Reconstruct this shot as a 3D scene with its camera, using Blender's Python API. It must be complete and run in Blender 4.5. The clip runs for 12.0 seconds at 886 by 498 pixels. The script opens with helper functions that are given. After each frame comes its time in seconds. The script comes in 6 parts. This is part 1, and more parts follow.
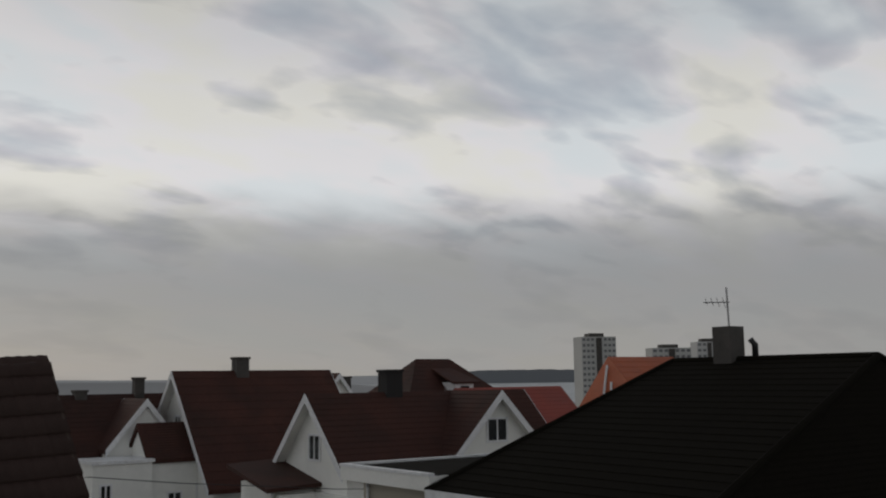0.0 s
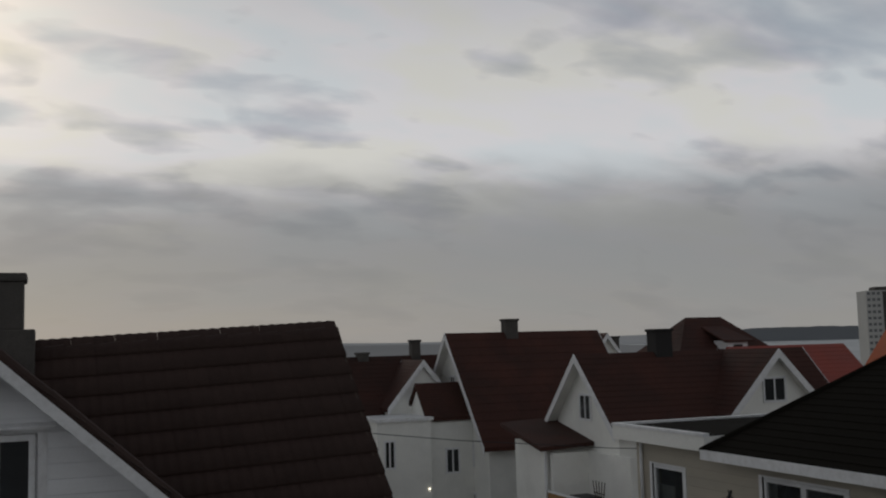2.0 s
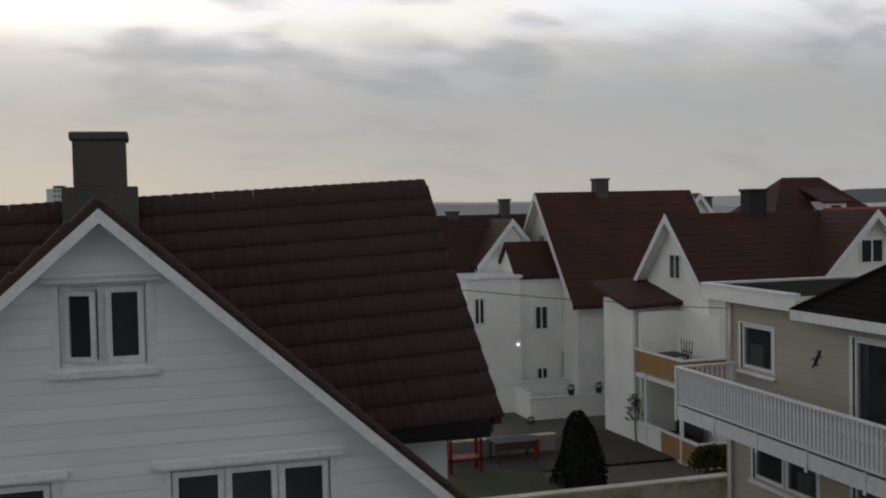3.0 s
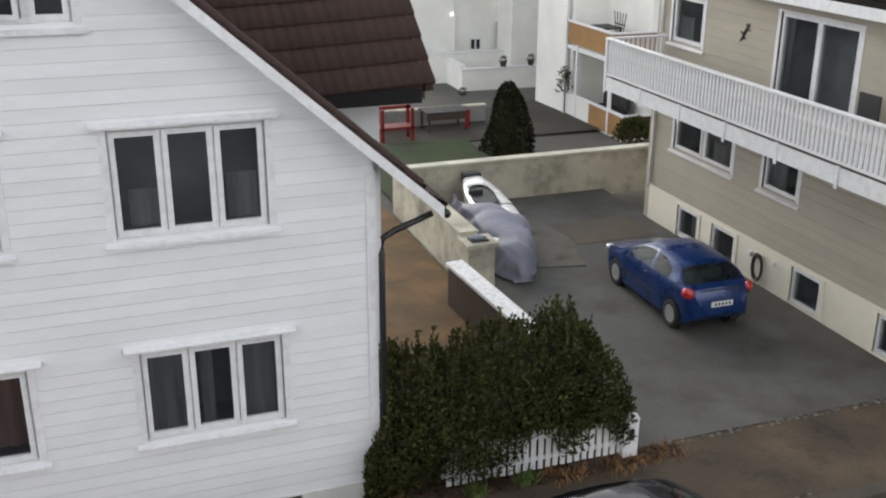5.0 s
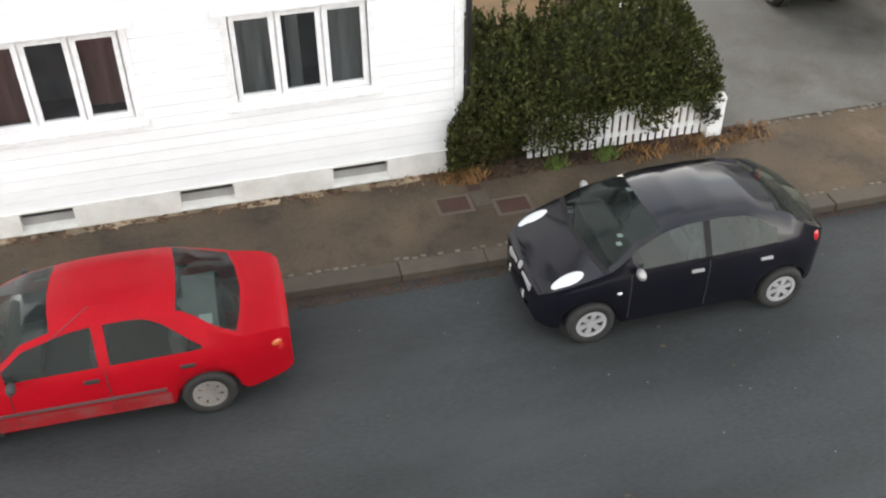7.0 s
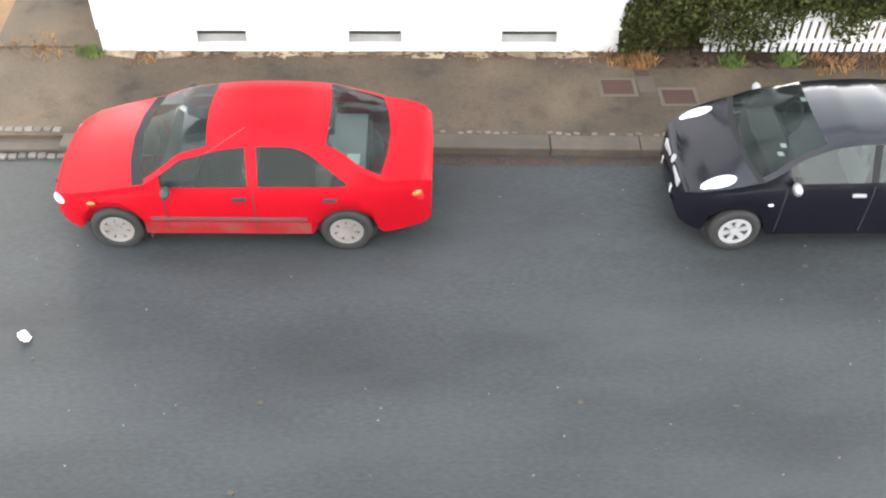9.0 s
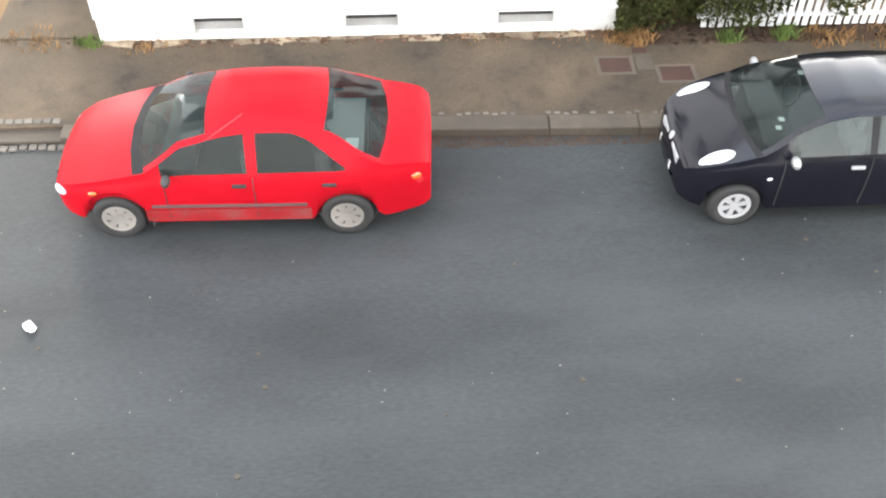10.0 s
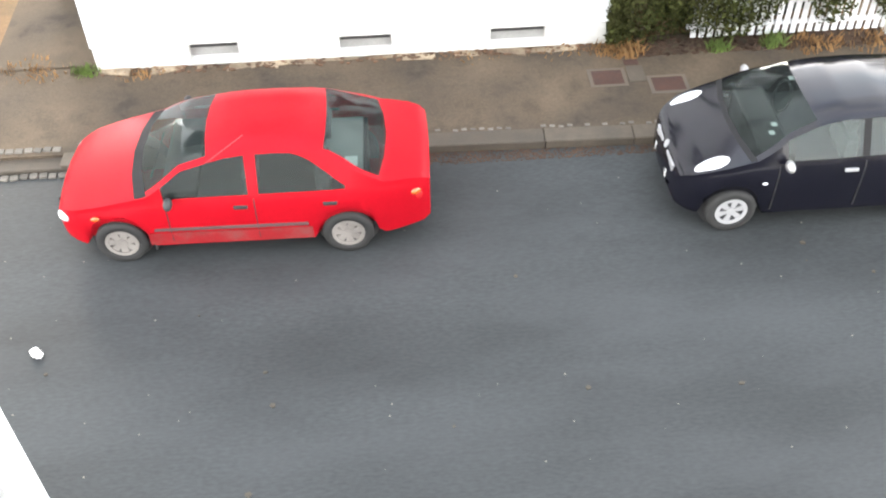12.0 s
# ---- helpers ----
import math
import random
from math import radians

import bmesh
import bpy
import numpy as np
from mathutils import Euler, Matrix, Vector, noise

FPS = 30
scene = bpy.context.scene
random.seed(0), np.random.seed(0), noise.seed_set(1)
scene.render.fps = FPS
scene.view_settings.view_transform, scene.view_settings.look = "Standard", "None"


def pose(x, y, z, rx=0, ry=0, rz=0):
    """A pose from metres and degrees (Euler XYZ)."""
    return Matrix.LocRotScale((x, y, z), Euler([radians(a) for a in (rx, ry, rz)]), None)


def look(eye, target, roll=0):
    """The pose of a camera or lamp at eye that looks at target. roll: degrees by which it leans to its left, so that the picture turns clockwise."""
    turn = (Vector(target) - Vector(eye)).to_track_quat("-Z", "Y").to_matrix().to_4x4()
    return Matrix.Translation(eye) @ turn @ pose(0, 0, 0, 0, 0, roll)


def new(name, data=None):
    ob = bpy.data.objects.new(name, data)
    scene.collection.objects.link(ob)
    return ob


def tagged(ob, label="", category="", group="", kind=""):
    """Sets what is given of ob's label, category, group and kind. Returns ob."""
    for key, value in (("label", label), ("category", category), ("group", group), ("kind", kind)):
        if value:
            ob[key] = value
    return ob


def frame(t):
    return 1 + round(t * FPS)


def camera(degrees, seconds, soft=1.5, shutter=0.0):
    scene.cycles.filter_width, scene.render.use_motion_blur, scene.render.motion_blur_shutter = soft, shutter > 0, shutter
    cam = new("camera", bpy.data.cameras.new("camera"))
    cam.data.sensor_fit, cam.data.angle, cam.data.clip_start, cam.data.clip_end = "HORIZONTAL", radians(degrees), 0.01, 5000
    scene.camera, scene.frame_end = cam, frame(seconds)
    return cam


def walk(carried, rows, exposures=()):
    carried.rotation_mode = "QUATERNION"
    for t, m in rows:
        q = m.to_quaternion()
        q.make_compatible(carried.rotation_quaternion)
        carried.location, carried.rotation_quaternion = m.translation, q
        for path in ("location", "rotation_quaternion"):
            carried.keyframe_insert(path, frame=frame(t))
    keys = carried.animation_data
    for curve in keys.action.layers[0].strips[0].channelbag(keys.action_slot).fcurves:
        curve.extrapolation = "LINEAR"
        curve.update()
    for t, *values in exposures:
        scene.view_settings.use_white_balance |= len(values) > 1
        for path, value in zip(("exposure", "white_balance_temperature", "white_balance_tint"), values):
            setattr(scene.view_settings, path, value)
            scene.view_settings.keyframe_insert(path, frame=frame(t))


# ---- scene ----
cam = camera(46.7, 12.0, soft=2.1)
PATH = [
    (0, (0.283, 1.855, 8.267), (1.449, 3.461, 8.517), -0.8),
    (0.5, (0.257, 1.835, 8.271), (1.339, 3.495, 8.537), -0.0),
    (1, (0.231, 1.809, 8.275), (1.213, 3.531, 8.537), -0.4),
    (1.5, (0.207, 1.773, 8.278), (1.045, 3.565, 8.57), -1.2),
    (2, (0.186, 1.731, 8.275), (0.908, 3.587, 8.459), -1.5),
    (2.5, (0.17, 1.684, 8.267), (0.774, 3.589, 8.351), -1.4),
    (3, (0.167, 1.642, 8.257), (0.72, 3.563, 8.172), -1.2),
    (3.2, (0.165, 1.627, 8.254), (0.71, 3.544, 8.082), -1.8),
    (4.8, (0.122, 1.497, 8.214), (0.773, 3.27, 7.556), 1.2),
    (5, (0.117, 1.484, 8.212), (0.749, 3.246, 7.508), 0.3),
    (5.5, (0.12, 1.459, 8.206), (0.725, 3.165, 7.356), -0.3),
    (6, (0.114, 1.428, 8.199), (0.646, 3.102, 7.243), -1.5),
    (6.5, (0.127, 1.436, 8.189), (0.627, 3.026, 7.083), -0.7),
    (7, (0.126, 1.457, 8.178), (0.512, 2.971, 6.929), -0.5),
    (7.2, (0.129, 1.46, 8.175), (0.496, 2.957, 6.899), 0.9),
    (8.8, (0.176, 1.402, 8.131), (0.282, 2.778, 6.684), 0.3),
    (9, (0.188, 1.399, 8.13), (0.268, 2.792, 6.698), 2.0),
    (9.5, (0.229, 1.385, 8.133), (0.298, 2.744, 6.667), 1.9),
    (10, (0.248, 1.348, 8.141), (0.315, 2.72, 6.687), 0.3),
    (10.5, (0.242, 1.306, 8.145), (0.366, 2.675, 6.692), 0.8),
    (11, (0.219, 1.261, 8.148), (0.362, 2.64, 6.707), 0.2),
    (11.5, (0.195, 1.233, 8.148), (0.308, 2.633, 6.725), -0.7),
    (12, (0.166, 1.222, 8.149), (0.246, 2.625, 6.725), -1.2),
]
EXPOSURES = [(0.0, -0.4, 6500, 10), (1.5, -0.52, 6500, 10), (2.5, -0.67, 6400, 10), (3.0, 0.0, 6500, 10), (3.2, 0.4, 6500, 10), (4.8, 1.70, 6550, 10), (5.5, 1.98, 6600, 10), (6.5, 2.25, 6700, 10), (7.0, 2.85, 6900, 10), (8.8, 3.9, 6700, 10), (12.0, 4.0, 6700, 10)]
walk(cam, [(t, look(eye, target, roll)) for t, eye, target, roll in PATH], EXPOSURES)
SUN_AZ, SUN_EL, SKY_LEVEL = radians(-9), radians(23), 1.0
SKY_STOPS = [(0.412, 0.405, 0.398), (0.36, 0.357, 0.36), (0.37, 0.37, 0.385), (1.18, 1.15, 1.15), (0.22, 0.23, 0.25)]

# ---- world, sun ----
world = bpy.data.worlds.new("sky")
scene.world = world
world.use_nodes = True


def build_sky():
    nt = world.node_tree
    nt.nodes.clear()
    N, L = nt.nodes.new, nt.links.new

    def math_node(op, a, b=None, clamp=False):
        n = N("ShaderNodeMath")
        n.operation, n.use_clamp = op, clamp
        for i, v in enumerate((a, b)):
            if v is None:
                continue
            if isinstance(v, (int, float)):
                n.inputs[i].default_value = v
            else:
                L(v, n.inputs[i])
        return n.outputs[0]

    def mix(f, a, b):
        n = N("ShaderNodeMix")
        n.data_type = "RGBA"
        for i, v in ((0, f), (6, a), (7, b)):
            if isinstance(v, (int, float, tuple)):
                n.inputs[i].default_value = v
            else:
                L(v, n.inputs[i])
        return n.outputs[2]

    def ramp(f, *stops):
        n = N("ShaderNodeValToRGB")
        n.color_ramp.interpolation = "B_SPLINE"
        els = n.color_ramp.elements
        while len(els) < len(stops):
            els.new(0.5)
        for el, (p, c) in zip(els, stops):
            el.position, el.color = p, (*c, 1)
        L(f, n.inputs[0])
        return n.outputs[0]

    tc = N("ShaderNodeTexCoord")
    sep = N("ShaderNodeSeparateXYZ")
    L(tc.outputs["Generated"], sep.inputs[0])
    z = math_node("MAXIMUM", sep.outputs[2], 0.0)
    # cloud layer: the direction laid on a flat ceiling of cloud
    zz = math_node("ADD", z, 0.30)
    px, py = math_node("DIVIDE", sep.outputs[0], zz), math_node("DIVIDE", sep.outputs[1], zz)
    comb = N("ShaderNodeCombineXYZ")
    L(px, comb.inputs[0]), L(py, comb.inputs[1])

    def cloud(scale, detail, rough, off, lac=2.1):
        n = N("ShaderNodeTexNoise")
        n.inputs["Scale"].default_value, n.inputs["Detail"].default_value = scale, detail
        n.inputs["Roughness"].default_value, n.inputs["Lacunarity"].default_value = rough, lac
        n.inputs["Distortion"].default_value = 0.25
        m = N("ShaderNodeMapping")
        m.inputs["Location"].default_value, m.inputs["Scale"].default_value = off, (1.0, 1.5, 1.0)
        L(comb.outputs[0], m.inputs[0]), L(m.outputs[0], n.inputs["Vector"])
        return n.outputs["Fac"]

    big, middle, small = cloud(1.3, 3.0, 0.45, (3.1, 1.4, 0)), cloud(2.6, 3.0, 0.5, (5.3, 0.7, 1)), cloud(5.0, 4.0, 0.42, (7.7, 2.2, 4))
    dens = math_node("ADD", math_node("ADD", math_node("MULTIPLY", big, 0.25), math_node("MULTIPLY", middle, 0.40)), math_node("MULTIPLY", small, 0.35))
    zr = math_node("ADD", z, math_node("MULTIPLY", math_node("SUBTRACT", small, 0.5), 0.045))
    base = ramp(zr, (0.0, SKY_STOPS[0]), (0.07, SKY_STOPS[1]), (0.145, SKY_STOPS[2]), (0.19, SKY_STOPS[3]), (0.50, SKY_STOPS[4]))
    lit = ramp(dens, (0.36, (0.56, 0.59, 0.65)), (0.43, (0.74, 0.76, 0.80)), (0.49, (1.0, 0.99, 0.98)), (0.55, (1.45, 1.42, 1.38)), (0.62, (2.2, 2.15, 2.05)))
    mul = N("ShaderNodeMix")
    mul.data_type, mul.blend_type = "RGBA", "MULTIPLY"
    rise = N("ShaderNodeMapRange")
    for i, v in ((1, 0.09), (2, 0.19), (3, 0.25), (4, 1.0)):
        rise.inputs[i].default_value = v
    L(z, rise.inputs[0])
    L(rise.outputs[0], mul.inputs[0])
    tone = ramp(cloud(2.4, 3.0, 0.5, (1.3, 9.2, 2)), (0.38, (0.90, 0.98, 1.13)), (0.50, (1.0, 1.0, 1.01)), (0.62, (1.12, 1.0, 0.90)))
    tint = N("ShaderNodeMix")
    tint.data_type, tint.blend_type = "RGBA", "MULTIPLY"
    tint.inputs[0].default_value = 1.0
    L(lit, tint.inputs[6]), L(tone, tint.inputs[7])
    L(base, mul.inputs[6]), L(tint.outputs[2], mul.inputs[7])
    # warm glow where the hidden sun stands
    d = N("ShaderNodeVectorMath")
    d.operation = "DOT_PRODUCT"
    L(tc.outputs["Generated"], d.inputs[0])
    d.inputs[1].default_value = Vector((math.sin(SUN_AZ) * math.cos(SUN_EL), math.cos(SUN_AZ) * math.cos(SUN_EL), math.sin(SUN_EL)))
    glow = math_node("POWER", math_node("MAXIMUM", d.outputs["Value"], 0.0), 60.0)
    warm = mix(glow, (1, 1, 1, 1), (2.1, 1.88, 1.52, 1))
    fin = N("ShaderNodeMix")
    fin.data_type, fin.blend_type = "RGBA", "MULTIPLY"
    fin.inputs[0].default_value = 1.0
    L(mul.outputs[2], fin.inputs[6]), L(warm, fin.inputs[7])
    bg, out = N("ShaderNodeBackground"), N("ShaderNodeOutputWorld")
    bg.inputs["Strength"].default_value = SKY_LEVEL
    # a clear-sky tint behind the cloud
    sky = N("ShaderNodeTexSky")
    sky.sky_type, sky.sun_disc = "NISHITA", False
    sky.sun_elevation, sky.sun_rotation = SUN_EL, SUN_AZ
    bg2, add = N("ShaderNodeBackground"), N("ShaderNodeAddShader")
    bg2.inputs["Strength"].default_value = 0.006
    L(sky.outputs[0], bg2.inputs[0])
    L(fin.outputs[2], bg.inputs[0]), L(bg.outputs[0], add.inputs[0]), L(bg2.outputs[0], add.inputs[1])
    L(add.outputs[0], out.inputs[0])


build_sky()
sun = new("sun", bpy.data.lights.new("sun", "SUN"))
sun.data.energy, sun.data.angle, sun.data.color = 0.3, radians(25), (1.0, 0.93, 0.84)
sun.matrix_world = look((0, 0, 0), (-math.sin(SUN_AZ) * math.cos(SUN_EL), -math.cos(SUN_AZ) * math.cos(SUN_EL), -math.sin(SUN_EL)))


# ---- materials ----
def mat(name, col, rough=0.6, metal=0.0, var=0.12, scale=3.0, fine=60.0, bump=0.15, dirt=None, dirt_amt=0.0, stretch=(1, 1, 1), per_piece=0.0, island=0.0, spec=0.5, coat=0.0, dirt_scale=0.8):
    """A painted or mineral surface: two scales of tone, fine relief, optional stains of another colour."""
    m = bpy.data.materials.new(name)
    m.use_nodes = True
    nt = m.node_tree
    N, L = nt.nodes.new, nt.links.new
    b = nt.nodes["Principled BSDF"]
    b.inputs["Metallic"].default_value = metal
    b.inputs["Specular IOR Level"].default_value = spec
    b.inputs["Coat Weight"].default_value = coat
    b.inputs["Coat Roughness"].default_value = 0.06
    tc, mp = N("ShaderNodeTexCoord"), N("ShaderNodeMapping")
    mp.inputs["Scale"].default_value = stretch
    L(tc.outputs["Object"], mp.inputs[0])

    def noise_tex(sc, detail=4.0, rough_=0.55):
        n = N("ShaderNodeTexNoise")
        n.inputs["Scale"].default_value, n.inputs["Detail"].default_value, n.inputs["Roughness"].default_value = sc, detail, rough_
        L(mp.outputs[0], n.inputs["Vector"])
        return n.outputs["Fac"]

    def map_range(v, a, c, lo=0.3, hi=0.7):
        n = N("ShaderNodeMapRange")
        for i, val in ((1, lo), (2, hi), (3, a), (4, c)):
            n.inputs[i].default_value = val
        L(v, n.inputs[0])
        return n.outputs[0]

    big, small = noise_tex(scale), noise_tex(fine, 3.0)
    mm = N("ShaderNodeMath")
    mm.operation = "MULTIPLY"
    L(map_range(big, 1 - var, 1 + var), mm.inputs[0]), L(map_range(small, 1 - var * 0.5, 1 + var * 0.5), mm.inputs[1])
    val = mm.outputs[0]
    if per_piece:
        oi = N("ShaderNodeObjectInfo")
        m2 = N("ShaderNodeMath")
        m2.operation = "MULTIPLY"
        L(val, m2.inputs[0]), L(map_range(oi.outputs["Random"], 1 - per_piece, 1 + per_piece, 0, 1), m2.inputs[1])
        val = m2.outputs[0]
    if island:
        ge = N("ShaderNodeNewGeometry")
        m3 = N("ShaderNodeMath")
        m3.operation = "MULTIPLY"
        L(val, m3.inputs[0]), L(map_range(ge.outputs["Random Per Island"], 1 - island, 1 + island, 0, 1), m3.inputs[1])
        val = m3.outputs[0]
    hsv = N("ShaderNodeHueSaturation")
    hsv.inputs["Color"].default_value = (*col, 1)
    L(val, hsv.inputs["Value"])
    colour = hsv.outputs[0]
    if dirt:
        mx = N("ShaderNodeMix")
        mx.data_type = "RGBA"
        L(map_range(noise_tex(dirt_scale, 6.0, 0.65), 0.0, dirt_amt, 0.45, 0.68), mx.inputs[0])
        L(colour, mx.inputs[6])
        mx.inputs[7].default_value = (*dirt, 1)
        colour = mx.outputs[2]
    L(colour, b.inputs["Base Color"])
    L(map_range(big, max(0.02, rough - 0.08), min(1, rough + 0.08)), b.inputs["Roughness"])
    if bump:
        bn = N("ShaderNodeBump")
        bn.inputs["Strength"].default_value, bn.inputs["Distance"].default_value = bump, 0.01
        L(small, bn.inputs["Height"]), L(bn.outputs[0], b.inputs["Normal"])
    return m


def glass(name, tint, rough=0.03, alpha=0.55, ior=1.5):
    """A window pane: clear glass laid over a see-through share, so that what lies behind shows."""
    m = bpy.data.materials.new(name)
    m.use_nodes = True
    nt = m.node_tree
    b = nt.nodes["Principled BSDF"]
    b.inputs["Base Color"].default_value = (*tint, 1)
    b.inputs["Roughness"].default_value = rough
    b.inputs["IOR"].default_value = ior
    t, mx = nt.nodes.new("ShaderNodeBsdfTransparent"), nt.nodes.new("ShaderNodeMixShader")
    t.inputs[0].default_value = (0.95, 0.97, 0.97, 1)
    mx.inputs[0].default_value = alpha
    nt.links.new(t.outputs[0], mx.inputs[1]), nt.links.new(b.outputs[0], mx.inputs[2])
    nt.links.new(mx.outputs[0], nt.nodes["Material Output"].inputs["Surface"])
    return m


M_WHITE = mat("white_painted_boards", (0.77, 0.785, 0.805), 0.55, var=0.03, scale=1.2, fine=40, dirt=(0.58, 0.59, 0.60), dirt_amt=0.18, dirt_scale=2.2, stretch=(0.7, 1, 2), per_piece=0.035)
M_TRIM = mat("white_gloss_trim", (0.75, 0.76, 0.775), 0.4, var=0.06, scale=2.0, fine=50, dirt=(0.40, 0.39, 0.37), dirt_amt=0.3, dirt_scale=9.0)
M_PLINTH = mat("white_rendered_plinth", (0.66, 0.66, 0.64), 0.8, var=0.1, scale=2.0, fine=70, bump=0.4, dirt=(0.36, 0.35, 0.32), dirt_amt=0.35, dirt_scale=2.5)
M_CREAM = mat("cream_rendered_cellar_wall", (0.78, 0.74, 0.63), 0.85, var=0.08, scale=1.5, fine=60, bump=0.4, dirt=(0.48, 0.43, 0.33), dirt_amt=0.35, dirt_scale=1.5)
M_BEIGE = mat("beige_painted_boards", (0.41, 0.375, 0.305), 0.6, var=0.05, scale=1.0, fine=40, stretch=(1, 0.4, 3), dirt=(0.30, 0.28, 0.24), dirt_amt=0.35, per_piece=0.025)
M_FARWHITE = mat("weathered_white_render", (0.82, 0.82, 0.785), 0.7, var=0.07, scale=0.5, fine=20, dirt=(0.55, 0.56, 0.53), dirt_amt=0.4, dirt_scale=0.4)
M_TILE = mat("brown_concrete_tile", (0.050, 0.031, 0.0265), 0.8, spec=0.2, var=0.2, scale=1.5, fine=45, bump=0.35, dirt=(0.036, 0.028, 0.025), dirt_amt=0.6, per_piece=0.07)
M_ROOF = mat("dark_red_roof_tiles", (0.060, 0.024, 0.018), 0.8, var=0.2, scale=0.6, fine=12, bump=0.5, dirt=(0.028, 0.017, 0.014), dirt_amt=0.65, dirt_scale=0.35, spec=0.25, per_piece=0.1)
M_ROOFBLACK = mat("black_brown_roofing", (0.011, 0.0095, 0.007), 0.95, var=0.2, scale=0.8, fine=15, bump=0.5, dirt=(0.009, 0.008, 0.007), dirt_amt=0.6, spec=0.04)
M_ROOFRED = mat("faded_red_roof", (0.24, 0.045, 0.03), 0.6, var=0.15, scale=0.5, fine=10)
M_ROOFORANGE = mat("orange_clay_roof", (0.42, 0.10, 0.035), 0.6, var=0.12, scale=0.5, fine=10, dirt=(0.25, 0.06, 0.03), dirt_amt=0.4)
M_ASPHALT = mat("damp_asphalt", (0.033, 0.0365, 0.038), 0.64, var=0.36, scale=0.55, fine=34, bump=0.18, dirt=(0.047, 0.051, 0.054), dirt_amt=0.6, dirt_scale=0.7, stretch=(0.38, 1, 1), spec=0.25)
M_PAVE = mat("old_asphalt_pavement", (0.090, 0.068, 0.047), 0.85, spec=0.25, var=0.34, scale=2.2, fine=45, bump=0.8, dirt=(0.033, 0.028, 0.023), dirt_amt=0.9, dirt_scale=1.1)
M_DRIVE = mat("driveway_asphalt", (0.088, 0.086, 0.079), 0.75, var=0.25, scale=0.7, fine=30, bump=0.6, dirt=(0.042, 0.037, 0.029), dirt_amt=0.85, dirt_scale=0.55)
M_KERB = mat("granite_kerb", (0.068, 0.055, 0.041), 0.8, var=0.25, scale=3.0, fine=60, bump=0.5, dirt=(0.045, 0.038, 0.03), dirt_amt=0.7, dirt_scale=2.0, per_piece=0.2)
M_COBBLE = mat("pale_cobble", (0.115, 0.105, 0.09), 0.85, var=0.2, scale=6.0, fine=60, bump=0.6, per_piece=0.3)
M_SOIL = mat("dry_grass_and_soil", (0.16, 0.095, 0.045), 0.95, var=0.3, scale=1.5, fine=50, bump=0.9, dirt=(0.07, 0.06, 0.03), dirt_amt=0.7, dirt_scale=1.0)
M_GRASS = mat("garden_grass", (0.020, 0.040, 0.008), 0.95, var=0.3, scale=1.0, fine=50, bump=0.9, dirt=(0.05, 0.045, 0.022), dirt_amt=0.6)
M_CONC = mat("stained_concrete", (0.52, 0.49, 0.39), 0.9, var=0.14, scale=1.2, fine=40, bump=0.5, dirt=(0.13, 0.12, 0.095), dirt_amt=0.85, dirt_scale=0.9)
M_DARK = mat("dim_interior", (0.33, 0.33, 0.36), 0.9, var=0.2, bump=0)
M_CURTAIN = mat("grey_curtain", (0.66, 0.68, 0.70), 0.9, var=0.25, scale=1.0, fine=5, bump=0, stretch=(9, 1, 0.6))
M_BLIND = mat("pale_net_curtain", (0.70, 0.72, 0.72), 0.9, var=0.2, scale=1.0, fine=4, bump=0, stretch=(7, 1, 0.5))
M_PINK = mat("pinkish_curtain", (0.55, 0.36, 0.34), 0.9, var=0.2, scale=1.0, fine=4, bump=0, stretch=(7, 1, 0.5))
M_GLASS = glass("window_glass", (0.02, 0.022, 0.022), 0.03, 0.22)


def car_glass():
    m = bpy.data.materials.new("car_glass")
    m.use_nodes = True
    nt = m.node_tree
    nt.nodes.remove(nt.nodes["Principled BSDF"])
    fr, tr, gl_, mx = (nt.nodes.new(k) for k in ("ShaderNodeFresnel", "ShaderNodeBsdfTransparent", "ShaderNodeBsdfGlossy", "ShaderNodeMixShader"))
    fr.inputs["IOR"].default_value = 1.3
    tr.inputs[0].default_value = (0.46, 0.54, 0.52, 1)
    gl_.inputs["Color"].default_value, gl_.inputs["Roughness"].default_value = (0.95, 1.0, 0.98, 1), 0.02
    nt.links.new(fr.outputs[0], mx.inputs[0]), nt.links.new(tr.outputs[0], mx.inputs[1]), nt.links.new(gl_.outputs[0], mx.inputs[2])
    # a thin diffuse film: reflected sky and inside light painted as pale grey
    sheen, film = nt.nodes.new("ShaderNodeBsdfDiffuse"), nt.nodes.new("ShaderNodeMixShader")
    sheen.inputs[0].default_value = (0.42, 0.50, 0.49, 1)
    film.inputs[0].default_value = 0.024
    nt.links.new(mx.outputs[0], film.inputs[1]), nt.links.new(sheen.outputs[0], film.inputs[2])
    nt.links.new(film.outputs[0], nt.nodes["Material Output"].inputs["Surface"])
    return m


M_CARGLASS = car_glass()
M_BLACKPIPE = mat("black_plastic_pipe", (0.02, 0.02, 0.02), 0.4, var=0.1, bump=0)
M_BRICKDARK = mat("sooty_chimney_render", (0.075, 0.068, 0.062), 0.85, var=0.18, scale=2.0, fine=30, bump=0.6, dirt=(0.03, 0.028, 0.027), dirt_amt=0.6)
M_OCHRE = mat("ochre_board", (0.30, 0.165, 0.06), 0.6, var=0.15, scale=1.5, fine=30)
M_WOODDARK = mat("dark_brown_wood", (0.05, 0.032, 0.022), 0.7, var=0.25, scale=2, fine=40)
M_FOLIAGE = mat("hedge_leaves", (0.052, 0.060, 0.018), 0.85, var=0.35, island=0.5, scale=3.0, fine=20, bump=0, spec=0.15, dirt=(0.052, 0.047, 0.020), dirt_amt=0.6, dirt_scale=2.0)
